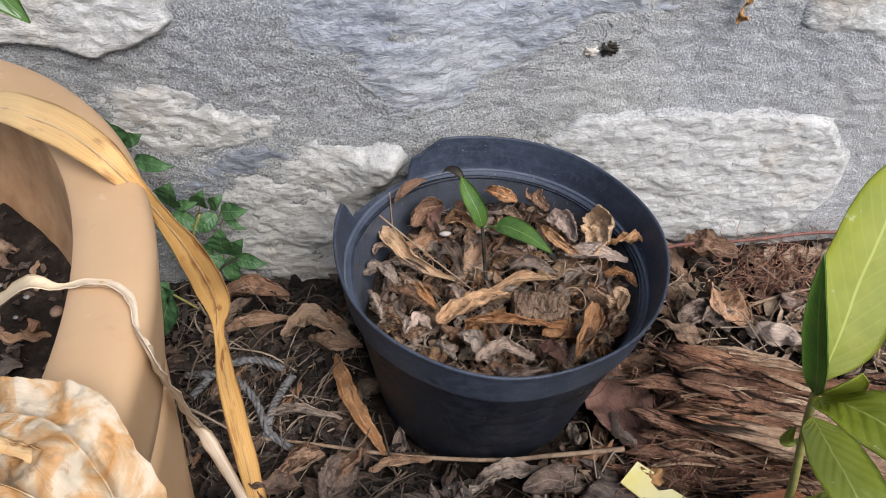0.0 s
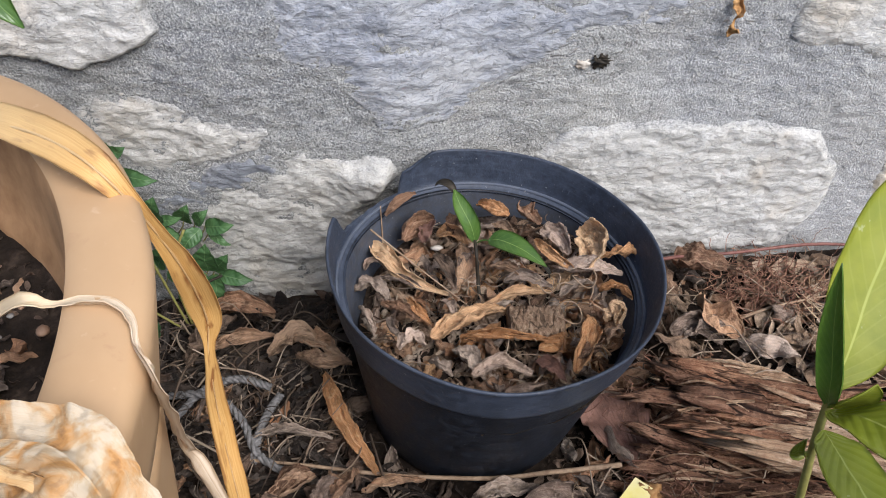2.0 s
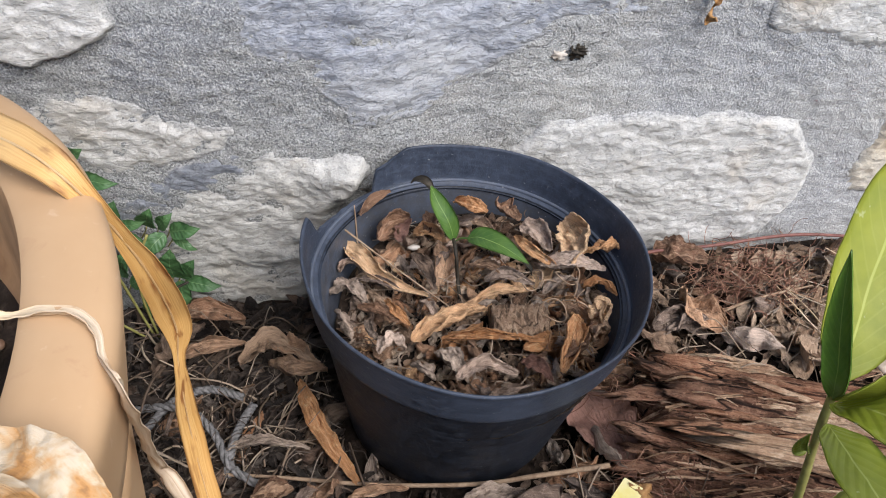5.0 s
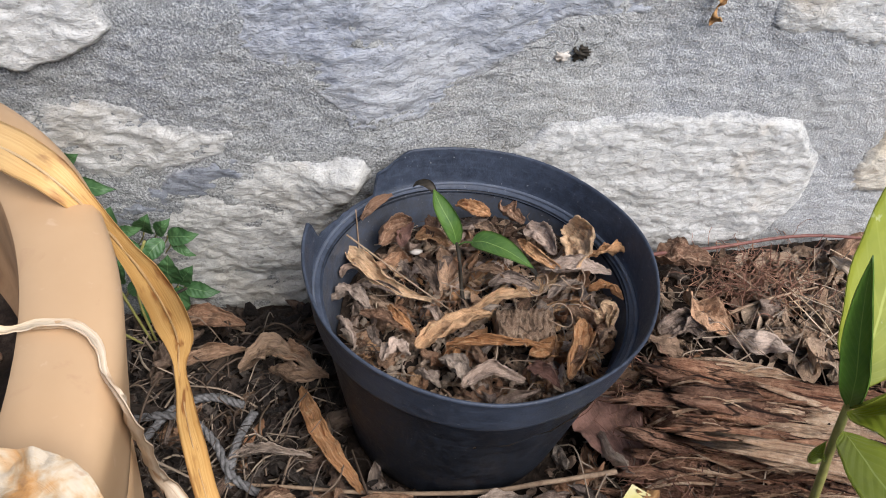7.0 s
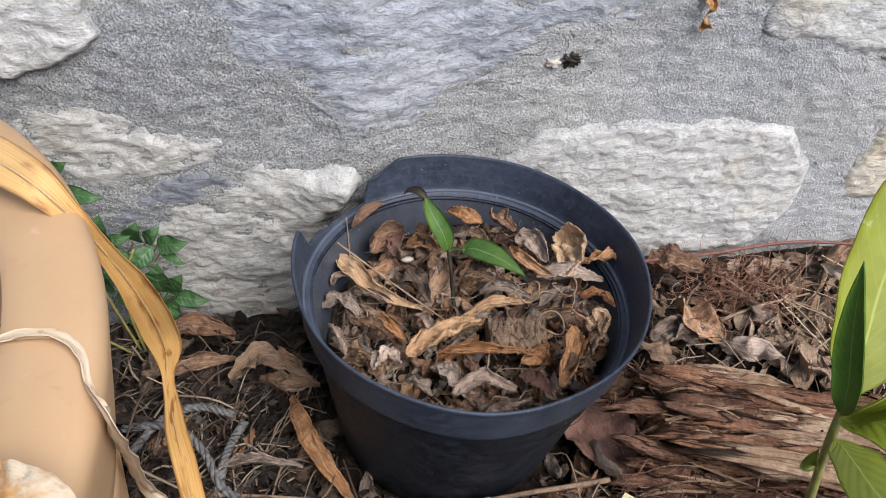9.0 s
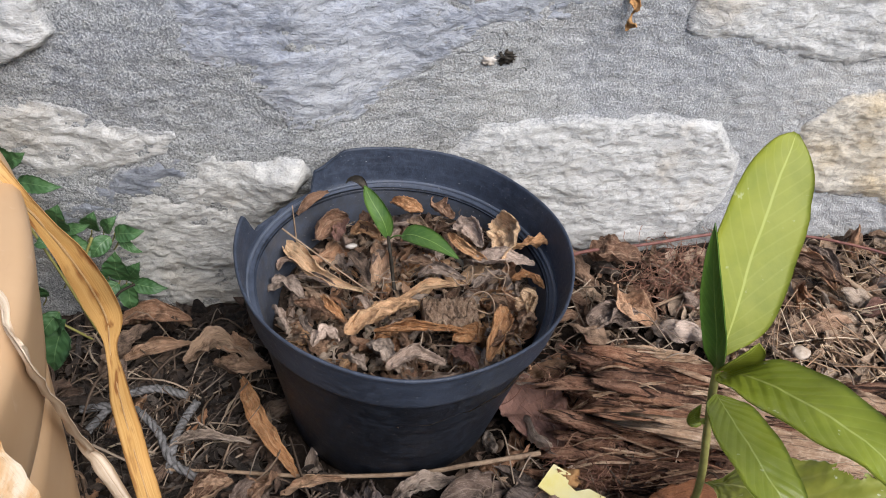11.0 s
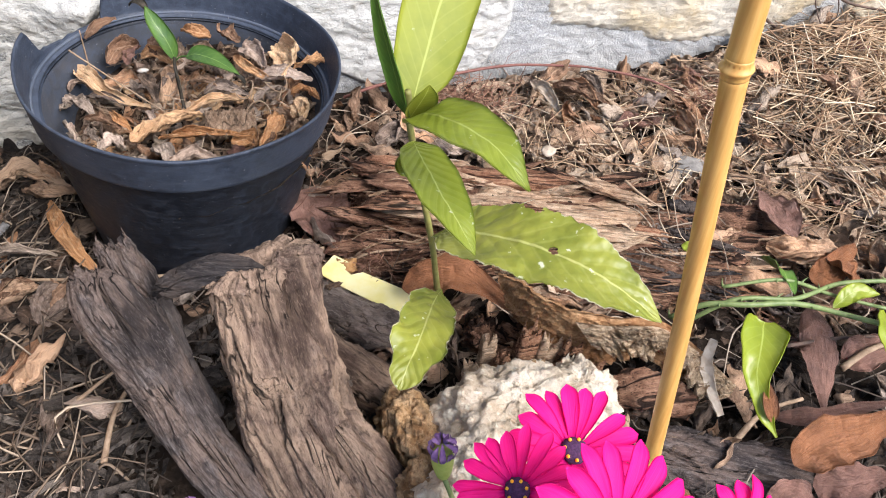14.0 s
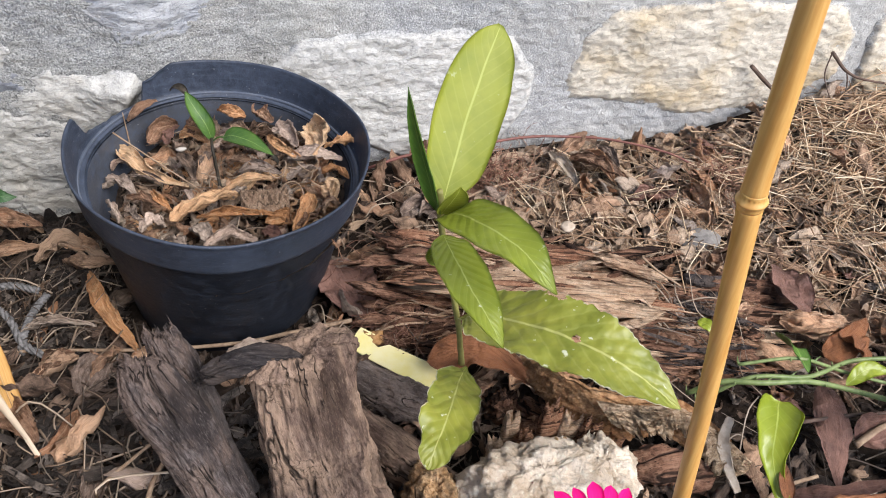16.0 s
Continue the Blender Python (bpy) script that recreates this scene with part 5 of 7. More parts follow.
        pale = -0.08 < x < 0.045 and -0.035 < y < 0.02
        mat = r.choice((DARKLOG, ROTWOOD, ROTWOOD)) if x > 0.062 else r.choice((SPLINTER, SPLINTER, REDSPLINTER)) if pale else r.choice((REDSPLINTER, ROTWOOD, ROTWOOD, SPLINTER))
        part("wood_billet", billet(x, y, ln if x < 0.062 else ln * 0.8, wd, wd * r.uniform(0.5, 0.8), r.gauss(0, 0.20), r.gauss(0, 0.16), r.uniform(0.0, 0.007), 100 + k), mat, t, local=True)
    for k in range(150):
        x, y = r.uniform(-0.165, 0.12), r.uniform(-0.058, 0.054)
        ln = r.uniform(0.02, 0.08)
        lift = r.choice((0.004, 0.006, 0.009, 0.013)) * r.uniform(0.5, 1)
        a = r.gauss(0, 0.14)
        za, zb = (max(top(x + ln * e, y + a * ln * e), 0.002) for e in (0.05, 0.95))
        rise = max(0.0, top(x + ln * 0.5, y + a * ln * 0.5) - (za + zb) / 2)
        pts = [(x + ln * e, y + a * ln * e + r.uniform(-0.0004, 0.0004), za + (zb - za) * e + rise * math.sin(math.pi * e) + lift * (0.3 + 0.8 * e)) for e in (0.0, 0.25, 0.5, 0.75, 1.0)]
        w = r.choice((0.0003, 0.0004, 0.0006, 0.0009, 0.0014)) * r.uniform(0.7, 1.2)
        s = Geo().ribbon(pts, lambda u, w=w, k=k: w * (0.35 + 0.65 * math.sin(math.pi * (0.1 + 0.8 * u)) ** 0.6) * (1 + 0.5 * noise.noise(Vector((u * 11, k, 0)))), (r.uniform(-0.2, 0.2), r.uniform(-0.7, 0.4), 1), r.uniform(-0.5, 0.5), 14, 4, 0.0006, k, (r.uniform(-0.3, 0.3), r.uniform(-0.3, 0.3)), 0.0008, freq=200)
        part("wood_strip", s, r.choice((ROTWOOD, DARKLOG, REDSPLINTER) if x + ln / 2 > 0.062 else (SPLINTER, SPLINTER, REDSPLINTER, ROTWOOD)), t, local=True)
    for k in range(70):
        x, y = r.uniform(-0.15, 0.155), r.uniform(-0.05, 0.05)
        z = top(x, y)
        if z < 0.006:
            continue
        ln, wd = r.uniform(0.012, 0.06), r.uniform(0.0008, 0.0045)
        a, up = r.gauss(0, 0.16), r.uniform(0.0, 0.2)
        p = Vector((x, y, z - 0.0015))
        d = Vector((math.cos(a), math.sin(a), up * r.choice((1, 1, -0.4)))).normalized()
        side = Vector((-d.y, d.x, 0)) * wd
        h = Vector((0, 0, wd * 0.8))
        s = Geo()
        q = [p - side * 0.8, p + side * 0.7, p + h, p + d * ln * 0.6 - side, p + d * ln * 0.55 + side * 0.8, p + d * ln * 0.6 + h * 1.2, p + d * ln]
        s.v = [tuple(c) for c in q]
        s.uv = [(0, 0)] * 7
        s.f = [(0, 1, 4, 3), (1, 2, 5, 4), (2, 0, 3, 5), (3, 4, 6), (4, 5, 6), (5, 3, 6), (0, 2, 1)]
        part("splinter", s, SPLINTER if k % 3 else ROTWOOD, t, smooth=False, local=True)
    flakes = Geo()
    chip = [Geo().ribbon([(-0.5, 0, 0), (0, 0.05, 0.08), (0.5, 0, 0)], w, (0, 0, 1), c, 5, 3, 0.25, k, (-0.3, 0.4), freq=2.2, tip=0.3) for k, (w, c) in enumerate(((0.06, 0.4), (0.12, 0.9), (0.2, 0.6), (0.09, -0.5), (0.28, 0.8)))]
    for k in range(1100):
        x, y = r.uniform(-0.165, 0.165), r.uniform(-0.058, 0.056)
        z = top(x, y)
        if z < 0.004:
            continue
        flakes.join(r.choice(chip), Matrix.Translation((x, y, z + r.uniform(0.0, 0.003))) @ Euler((r.gauss(0, 0.5), r.gauss(0, 0.25), r.gauss(0, 0.4))).to_matrix().to_4x4() @ Matrix.Scale(r.uniform(0.003, 0.012), 4))
    tagged(part("wood_dust", flakes, TRUNKCRUMB, t, "crumbled reddish wood fibres", local=True), kind="stuff")
    return t


rotten_trunk()


def slab(pts, width, curl, mat, label, seed, thick=0.004, normal=(0, 0, 1), crinkle=0.0026, name="bark_piece", tw=(0, 0)):
    g = Geo().ribbon(pts, lambda u: width * (0.55 + 0.45 * math.sin(math.pi * (0.08 + 0.84 * u))) * (1 + 0.25 * noise.noise(Vector((u * 9, seed, 0)))), normal, curl, 46, 22, crinkle, seed, tw, thick, freq=55)
    return single(name, g, mat, label, "bark", "bark pieces")


bark = thing("bark_slab", "curved slab of orange-brown bark with a cream torn edge", "bark", (0.27, -0.21, 0.004))


def shell(upper, lower, bulge, thick, seed, crinkle, frayed):
    """A curved sheet of bark between an upper and a lower edge, with fibres along it."""
    g = Geo()
    nu, nv = 90, 34
    a, b = [p for p, _ in spline(upper, nu)], [p for p, _ in spline(lower, nu)]
    off = Vector((seed * 3.1, seed, 0))
    rows, back, uvs = [], [], []
    for i in range(nu + 1):
        u = i / nu
        row, low = [], []
        cut_off = frayed * noise.fractal(Vector((u * 13, seed, 0)), 0.5, 2.1, 5)
        for j in range(nv + 1):
            v = j / nv * (1 + cut_off)
            p = a[i].lerp(b[i], v)
            n = (b[i] - a[i]).cross(a[min(i + 1, nu)] - a[max(i - 1, 0)]).normalized()
            if n.y > 0:
                n = -n
            k = bulge * math.sin(math.pi * min(1.0, max(0.0, v))) + crinkle * noise.fractal(Vector((u * 7, v * 22, 0)) + off, 0.6, 2.1, 5)
            lay = noise.fractal(Vector((u * 5, v * 9, 4)) + off, 0.6, 2.0, 4) * 2
            k += 0.0016 * (math.floor(lay) + sm(0.7, 1.0, lay - math.floor(lay)))
            q = p + n * k
            row.append(q)
            low.append(q - n * thick + Vector((0, 0, -thick * 0.3)))
        rows.append(row)
        back.append(low)
        uvs.append([(u, j / nv) for j in range(nv + 1)])
    base = g.sheet(rows, uvs)
    b2 = g.sheet(back, uvs, flip=True)
    nr, nc = nu + 1, nv + 1
    edge = [i * nc for i in range(nr)] + [nu * nc + j for j in range(1, nc)] + [i * nc + nv for i in range(nu - 1, -1, -1)] + [j for j in range(nv - 1, 0, -1)]
    g.f += [(base + q, base + p, b2 + p, b2 + q) for p, q in zip(edge, edge[1:] + edge[:1])]
    return g


part("inner_face", shell([(0.209, -0.148, 0.052), (0.225, -0.172, 0.062), (0.245, -0.197, 0.066), (0.272, -0.207, 0.064), (0.306, -0.209, 0.056), (0.340, -0.227, 0.030)],
                         [(0.226, -0.176, 0.020), (0.239, -0.205, 0.024), (0.263, -0.218, 0.031), (0.293, -0.221, 0.034), (0.318, -0.235, 0.022), (0.350, -0.243, 0.008)], 0.005, 0.003, 1, 0.0022, 0.14), TANBARK, bark, "orange-brown inner face of the bark")
part("torn_edge", shell([(0.246, -0.207, 0.067), (0.273, -0.216, 0.067), (0.302, -0.218, 0.061), (0.331, -0.230, 0.039), (0.353, -0.245, 0.020)],
                        [(0.256, -0.223, 0.055), (0.281, -0.232, 0.055), (0.305, -0.233, 0.051), (0.322, -0.247, 0.032), (0.344, -0.250, 0.014)], 0.002, 0.0022, 2, 0.0022, 0.55), PALEBARK, bark, "pale torn layered edge of the bark")
part("loose_flake", shell([(0.268, -0.216, 0.070), (0.290, -0.220, 0.068), (0.312, -0.226, 0.058)],
                          [(0.272, -0.224, 0.066), (0.292, -0.230, 0.062), (0.310, -0.234, 0.053)], 0.001, 0.0012, 3, 0.002, 0.7), PALEBARK, bark, "loose pale flake of bark")
slab([(0.262, -0.232, 0.006), (0.290, -0.238, 0.024), (0.322, -0.252, 0.012)], 0.013, -0.6, ROTWOOD, "rust-brown flake of bark", 3, 0.003, (-0.2, -0.7, 0.8))
slab([(0.340, -0.222, 0.044), (0.330, -0.238, 0.036), (0.335, -0.262, 0.016)], 0.0042, 0.5, PALETAN, "pale grey strip of dry bark by the vine", 5, 0.0012, (-0.3, -0.5, 0.9), 0.002)


def shard(a, b, wd, ht, seed, face=(0.1, -0.7, 0.7)):
    """A broken piece of fibrous wood from a to b: ridged along its length, jagged at the far end."""
    g = Geo()
    n, sides = 26, 20
    a, b = Vector(a), Vector(b)
    d = (b - a).normalized()
    sd = d.cross(Vector(face)).normalized()
    up = sd.cross(d)
    ln = (b - a).length
    o = Vector((seed * 1.7, seed * 0.9, seed * 0.3))
    rows, uvs = [], []
    for i in range(n + 1):
        u = i / n
        row = []
        for j in range(sides):
            t = 2 * math.pi * j / sides
            ca, sa = math.cos(t), math.sin(t)
            rag = 0.30 * ln * noise.fractal(Vector((ca * 2.2, sa * 2.2, seed)), 0.5, 2.1, 4)
            k = (1 - 0.3 * u ** 3) * (1 + 0.26 * noise.fractal(Vector((ca * 4, sa * 4, u * 2.2)) + o, 0.5, 2.1, 5) + 0.12 * noise.noise(Vector((ca * 5, sa * 5, u * 9)) - o))
            sq = 1.0 / max(abs(ca), abs(sa)) ** 0.7
            row.append(a + d * (ln * u + rag * u ** 3) + sd * (ca * wd * k * sq) + up * (sa * ht * k * sq))
        rows.append(row)
        uvs.append([(u, j / sides) for j in range(sides)])
    top = sum(rows[-1], Vector()) / sides
    rows.append([top.lerp(p, 0.35) - d * (0.004 + 0.003 * noise.noise(p * 150)) for p in rows[-1]])
    uvs.append(uvs[-1])
    base = g.sheet(rows, uvs, close=True)
    g.f += [tuple(base + j for j in range(sides))[::-1], tuple(base + (n + 1) * sides + j for j in range(sides))]
    return g


def rotten_chunk(at, lean, count, spread_x, spread_y, length, width, mats, label, seed):
    """A crumbling chunk of wood that has split into many fibrous shards."""
    q = random.Random(seed)
    lean = Vector(lean).normalized()
    m = Matrix.Translation(at) @ lean.to_track_quat("Z", "Y").to_matrix().to_4x4()
    inv = m.inverted()
    t = thing("rotten_chunk", label, "wood", group="rotten wood chunks", m=m)
    for k in range(count):
        p = Vector(at) + Vector((q.uniform(-spread_x, spread_x), q.uniform(-spread_y, spread_y), q.uniform(-0.012, 0.0)))
        e = p + (lean + Vector((q.gauss(0, 0.13), q.gauss(0, 0.13), q.gauss(0, 0.08)))) * q.uniform(*length)
        w = q.uniform(*width)
        g = shard(p, e, w, w * q.uniform(0.45, 0.8), seed * 50 + k)
        g.v = [tuple(inv @ Vector(v)) for v in g.v]
        part("shard", g, mats[k % len(mats)], t, local=True)


def crack(q):
    """Stepped layers where the wood has split along its grain."""
    s = noise.fractal(Vector((q.x * 60 + q.z * 20, q.y * 60, q.z * 16)), 0.7, 2.0, 4) * 2.4
    return 0.0014 * (math.floor(s) + sm(0.35, 0.65, s - math.floor(s)))


def rotten_block(centre, size, seed, mat, label, turn=0.0, rough=0.2):
    g = Geo().lump((0, 0, 0), size, rough, seed, 120, 72, 2.1)
    out = []
    for p in g.v:
        q = Vector(p)
        grain = Vector((q.x * 130 + q.z * 45, q.y * 130, q.z * 26))
        q += q.normalized() * (0.0026 * noise.fractal(grain, 0.6, 2.2, 5) + 0.0016 * noise.fractal(q * 90, 0.5, 2.2, 4) + crack(q)) if q.length > 1e-6 else Vector()
        out.append(tuple(q))
    g.v = out
    ob = single("rotten_block", g, mat, label, "wood", "rotten wood chunks")
    ob.matrix_world = Matrix.Translation(centre) @ Matrix.Rotation(turn, 4, "Z")


rotten_block((0.202, -0.246, 0.026), (0.058, 0.034, 0.034), 3, PALEWOOD, "chalky pale chunk of rotten wood", -0.1, 0.12)
rotten_block((0.169, -0.295, 0.030), (0.044, 0.036, 0.036), 8, PALEWOOD, "chalky pale chunk of rotten wood", 0.9, 0.12)
rotten_block((0.244, -0.241, 0.030), (0.026, 0.022, 0.024), 10, PALEWOOD, "chalky pale chunk of rotten wood", 0.3, 0.15)
rotten_block((0.134, -0.237, 0.016), (0.020, 0.026, 0.028), 4, OCHREWOOD, "crumbling ochre chunk of rotten wood", 0.4, 0.18)
rotten_block((0.140, -0.281, 0.020), (0.016, 0.020, 0.022), 12, OCHREWOOD, "crumbling ochre chunk of rotten wood", 1.1, 0.18)
rotten_chunk((0.216, -0.236, 0.020), (0.30, 0.10, 0.75), 12, 0.036, 0.008, (0.022, 0.036), (0.005, 0.011), (PALEWOOD, PALEWOOD, OCHREWOOD), "broken shards along the chalky chunk of wood", 3)
rotten_chunk((0.134, -0.237, -0.002), (0.15, 0.15, 0.8), 9, 0.014, 0.012, (0.014, 0.026), (0.005, 0.010), (OCHREWOOD, OCHREWOOD, PALEWOOD), "crumbling ochre shards of rotten wood", 4)
for k, (x, y, h, lx, ly, w) in enumerate(((0.189, -0.200, 0.050, 0.004, 0.002, 0.0065), (0.198, -0.208, 0.036, 0.002, 0.004, 0.0080), (0.214, -0.206, 0.052, 0.006, 0.006, 0.0085), (0.224, -0.210, 0.044, 0.010, 0.006, 0.0090), (0.236, -0.214, 0.046, 0.012, 0.004, 0.0095), (0.206, -0.214, 0.030, 0.004, 0.002, 0.0085), (0.181, -0.208, 0.032, -0.002, 0.002, 0.0065), (0.250, -0.220, 0.034, 0.010, 0.002, 0.0090))):
    single("bark_piece", shard((x, y, -0.006), (x + lx, y + ly, h), w, w * 0.55, 200 + k), (SPLINTER, REDSPLINTER, REDSPLINTER)[k % 3], "upright splinter of reddish rotten bark with a pale jagged tip", "bark", "bark pieces")
rotten_block((0.196, -0.165, 0.004), (0.012, 0.010, 0.022), 5, ROTWOOD, "upright spike of rotten wood", 0.2)
rotten_block((0.232, -0.190, 0.000), (0.034, 0.022, 0.024), 6, ROTWOOD, "reddish rotten wood chunk", -0.6)
old_log("old_log", "dark decayed piece of an old log half sunk in the soil", (
    ("trunk", [(0.285, -0.274, 0.002), (0.310, -0.286, 0.004), (0.335, -0.298, 0.004), (0.372, -0.314, 0.000)], lambda u: 0.021, GREYLOG, 9, 0.6, 0.006, 6, 0.0, 0.3, ""),))
rotten_block((0.400, -0.095, 0.004), (0.070, 0.024, 0.022), 9, ROTWOOD, "dark decayed end of wood", -0.25, 0.4)


# ---- flowers ----
def daisy(c, facing, r, n, foot, seed, label):
    c, f = Vector(c), Vector(facing).normalized()
    p = thing("daisy_flower", label, "flower", foot, "magenta daisies")
    a = f.orthogonal().normalized()
    b = f.cross(a)
    q = random.Random(seed)
    for k in range(n):
        g = 2 * math.pi * (k + q.uniform(-0.2, 0.2)) / n
        d = a * math.cos(g) + b * math.sin(g)
        ln = r * q.uniform(0.9, 1.06)
        lift = q.uniform(0.0, 0.22)
        pts = [c + d * r * 0.12, c + d * ln * 0.45 + f * ln * (0.10 + lift * 0.4), c + d * ln * 0.8 + f * ln * (0.10 + lift * 0.6), c + d * ln + f * ln * (0.03 + lift * 0.5)]
        w = r * q.uniform(0.108, 0.142)
        part("petal", Geo().ribbon(pts, lambda u, w=w: w * (0.35 + 0.65 * sm(0, 0.55, u)) * max(0.10, (1 - max(0, (u - 0.66) / 0.34) ** 2.0)), f, 0.45, 14, 6, 0.0006, seed + k, (q.uniform(-0.2, 0.2), q.uniform(-0.25, 0.25)), 0.0004), PETAL, p)
    disc = Geo().lump((0, 0, 0), (r * 0.2, r * 0.2, r * 0.12), 0.12, seed, 24, 12, 6)
    g = Geo().join(disc, Matrix.Translation(c + f * r * 0.06) @ f.to_track_quat("Z", "Y").to_matrix().to_4x4())
    eye = part("disc", g, EYE_DISC, p, "dark purple flower centre")
    for k in range(7):
        g = 2 * math.pi * k / 7 + seed
        s = c + (a * math.cos(g) + b * math.sin(g)) * r * 0.155 + f * r * 0.15
        part("stamen", Geo().lump(s, (r * 0.03,) * 3, 0.1, k, 8, 5), POLLEN, eye, "orange pollen grain")
    part("stem", Geo().tube([c - f * r * 0.05, c - f * 0.02 + Vector((0, 0, -0.01)), Vector(foot).lerp(c, 0.5) + Vector((0, -0.012, 0)), foot], 0.0017, 7, 20, 0.1), VINE, p)


daisy((0.159, -0.362, 0.191), (-0.28, -0.42, 0.9), 0.0245, 19, (0.165, -0.41, -0.005), 1, "magenta daisy with a dark purple centre")
daisy((0.188, -0.344, 0.177), (0.05, -0.25, 0.95), 0.0285, 19, (0.185, -0.40, -0.005), 2, "magenta daisy behind the others")
daisy((0.181, -0.394, 0.221), (0.15, -0.5, 0.85), 0.0300, 19, (0.180, -0.43, -0.005), 3, "magenta daisy in full bloom")
daisy((0.226, -0.402, 0.208), (0.3, -0.4, 0.85), 0.0235, 18, (0.21, -0.43, -0.005), 4, "magenta daisy low among the others")


def flower_bud(tip, foot, seed):
    tip, foot = Vector(tip), Vector(foot)
    p = thing("flower_bud", "closed purple daisy bud on a green calyx", "bud", foot, "daisy buds")
    d = Vector((0, 0.15, 1)).normalized()
    base = tip - d * 0.030
    part("calyx", Geo().tube([base, base + d * 0.007, base + d * 0.014, base + d * 0.019], lambda u: 0.0018 + 0.0036 * math.sin(math.pi * (0.12 + 0.62 * u)), 12, 12), BUDGREEN, p, "ribbed green calyx")
    q = random.Random(seed)
    for k in range(11):
        a = 2 * math.pi * k / 11
        o = Vector((math.cos(a), math.sin(a), 0))
        part("petal", Geo().ribbon([base + d * 0.016 + o * 0.0045, base + d * 0.023 + o * 0.006, tip + o * q.uniform(0.001, 0.0055) + d * q.uniform(-0.008, -0.002)], 0.0019, o, 0.8, 8, 4, 0.0006, k, thick=0.0003), BUDPURPLE, p)
    part("stem", Geo().tube([base, base.lerp(foot, 0.4) + Vector((0.004, 0, 0)), foot], 0.0013, 7, 16, 0.1), VINE, p)


flower_bud((0.139, -0.314, 0.150), (0.158, -0.375, -0.005), 1)
flower_bud((0.026, -0.329, 0.158), (0.05, -0.39, -0.005), 2)
sprout = thing("flower_leaves", "small green daisy leaves by the flower stems", "leaves", (0.17, -0.40, -0.004))
for k in range(4):
    a = Vector((0.145 + 0.013 * k, -0.375 - 0.003 * k, 0.145))
    part("leaf", Geo().ribbon([a, a + Vector((0.004, 0.006, 0.012)), a + Vector((0.010, 0.010, 0.019))], 0.003, (0, -0.5, 1), 0.5, 10, 4, 0.0004, k, thick=0.0004), LIMELEAF, sprout)
    part("stem", Geo().tube([a, a + Vector((0, -0.01, -0.06)), (0.17, -0.40, -0.004)], 0.001, 6, 10), VINE, sprout)


# ---- thorny vine ----
def vine():
    p = thing("thorny_vine", "green thorny vine trailing over the leaf litter", "vine", (0.50, -0.205, 0.02))
    s1 = [(0.325, -0.190, 0.030), (0.345, -0.195, 0.047), (0.372, -0.204, 0.052), (0.406, -0.206, 0.048), (0.443, -0.212, 0.035), (0.475, -0.225, 0.030), (0.52, -0.235, 0.016)]
    s2 = [(0.330, -0.196, 0.028), (0.364, -0.198, 0.052), (0.405, -0.203, 0.050), (0.448, -0.191, 0.042), (0.489, -0.194, 0.040), (0.54, -0.19, 0.02)]
    s3 = [(0.36, -0.186, 0.052), (0.40, -0.192, 0.058), (0.44, -0.198, 0.040), (0.48, -0.214, 0.034), (0.53, -0.222, 0.02)]
    for s, r in ((s1, 0.0020), (s2, 0.0017), (s3, 0.0013)):
        st = part("stem", Geo().tube(s, r, 8, 40, 0.15), VINE, p)
        for k, (q, t) in enumerate(spline(s, 9)):
            d = Vector((math.sin(k * 2.4), math.cos(k * 1.7), 0.5)).normalized()
            part("thorn", Geo().tube([q, q + d * 0.003, q + d * 0.0062 + t * 0.001], lambda u: 0.0011 * (1 - u) + 0.0001, 5, 5), VINE, st)
    for pts, w, c, mat, nrm, lab in (
            ([(0.371, -0.223, 0.058), (0.356, -0.244, 0.064), (0.347, -0.262, 0.058), (0.348, -0.278, 0.046), (0.354, -0.291, 0.034)], 0.0165, 0.9, LIMELEAF, (-0.35, -0.55, 0.75), "folded lime-green vine leaf"),
            ([(0.404, -0.203, 0.055), (0.404, -0.185, 0.056), (0.404, -0.170, 0.048), (0.406, -0.156, 0.040)], 0.0085, 0.7, LEAFDARK, (0.3, -0.6, 0.7), "dark green vine leaf"),
            ([(0.470, -0.222, 0.036), (0.460, -0.235, 0.050), (0.448, -0.248, 0.056), (0.440, -0.262, 0.052)], 0.014, 0.4, LIMELEAF, (0.1, -0.3, 1), "lime-green vine leaf"),
            ([(0.436, -0.208, 0.038), (0.452, -0.202, 0.046), (0.470, -0.206, 0.044)], 0.007, 0.5, LIMELEAF, (0, -0.5, 1), "small green vine leaf"),
            ([(0.35, -0.140, 0.046), (0.354, -0.146, 0.048), (0.358, -0.154, 0.046)], 0.005, 0.4, LIMELEAF, (0, -0.4, 1), "tiny yellow-green leaf")):
        wf = (lambda u, w=w: w * sm(-0.05, 0.16, u) ** 0.5 * (1 - sm(0.12, 0.72, u) * 0.72) * (1 - sm(0.75, 1.0, u) * 0.9) + 0.0006) if len(pts) == 5 else w
        part("leaf", Geo().ribbon(pts, wf, nrm, c, 30, 12, 0.0016, len(pts), thick=0.0005, wave=0.08), mat, p, lab)
    part("leaf_tip", Geo().ribbon([(0.354, -0.264, 0.056), (0.351, -0.279, 0.050), (0.353, -0.285, 0.040)], 0.0050, (-0.2, -0.5, 1), 0.6, 12, 6, 0.001, 3, thick=0.0005), RUSSET, p, "withered orange-brown leaf tip")


vine()


# ---- weed at the foot of the wall ----
def weed():
    p = thing("wall_weed", "bright green weed growing at the foot of the wall", "weed", (-0.25, 0.085, 0.0))
    q = random.Random(3)
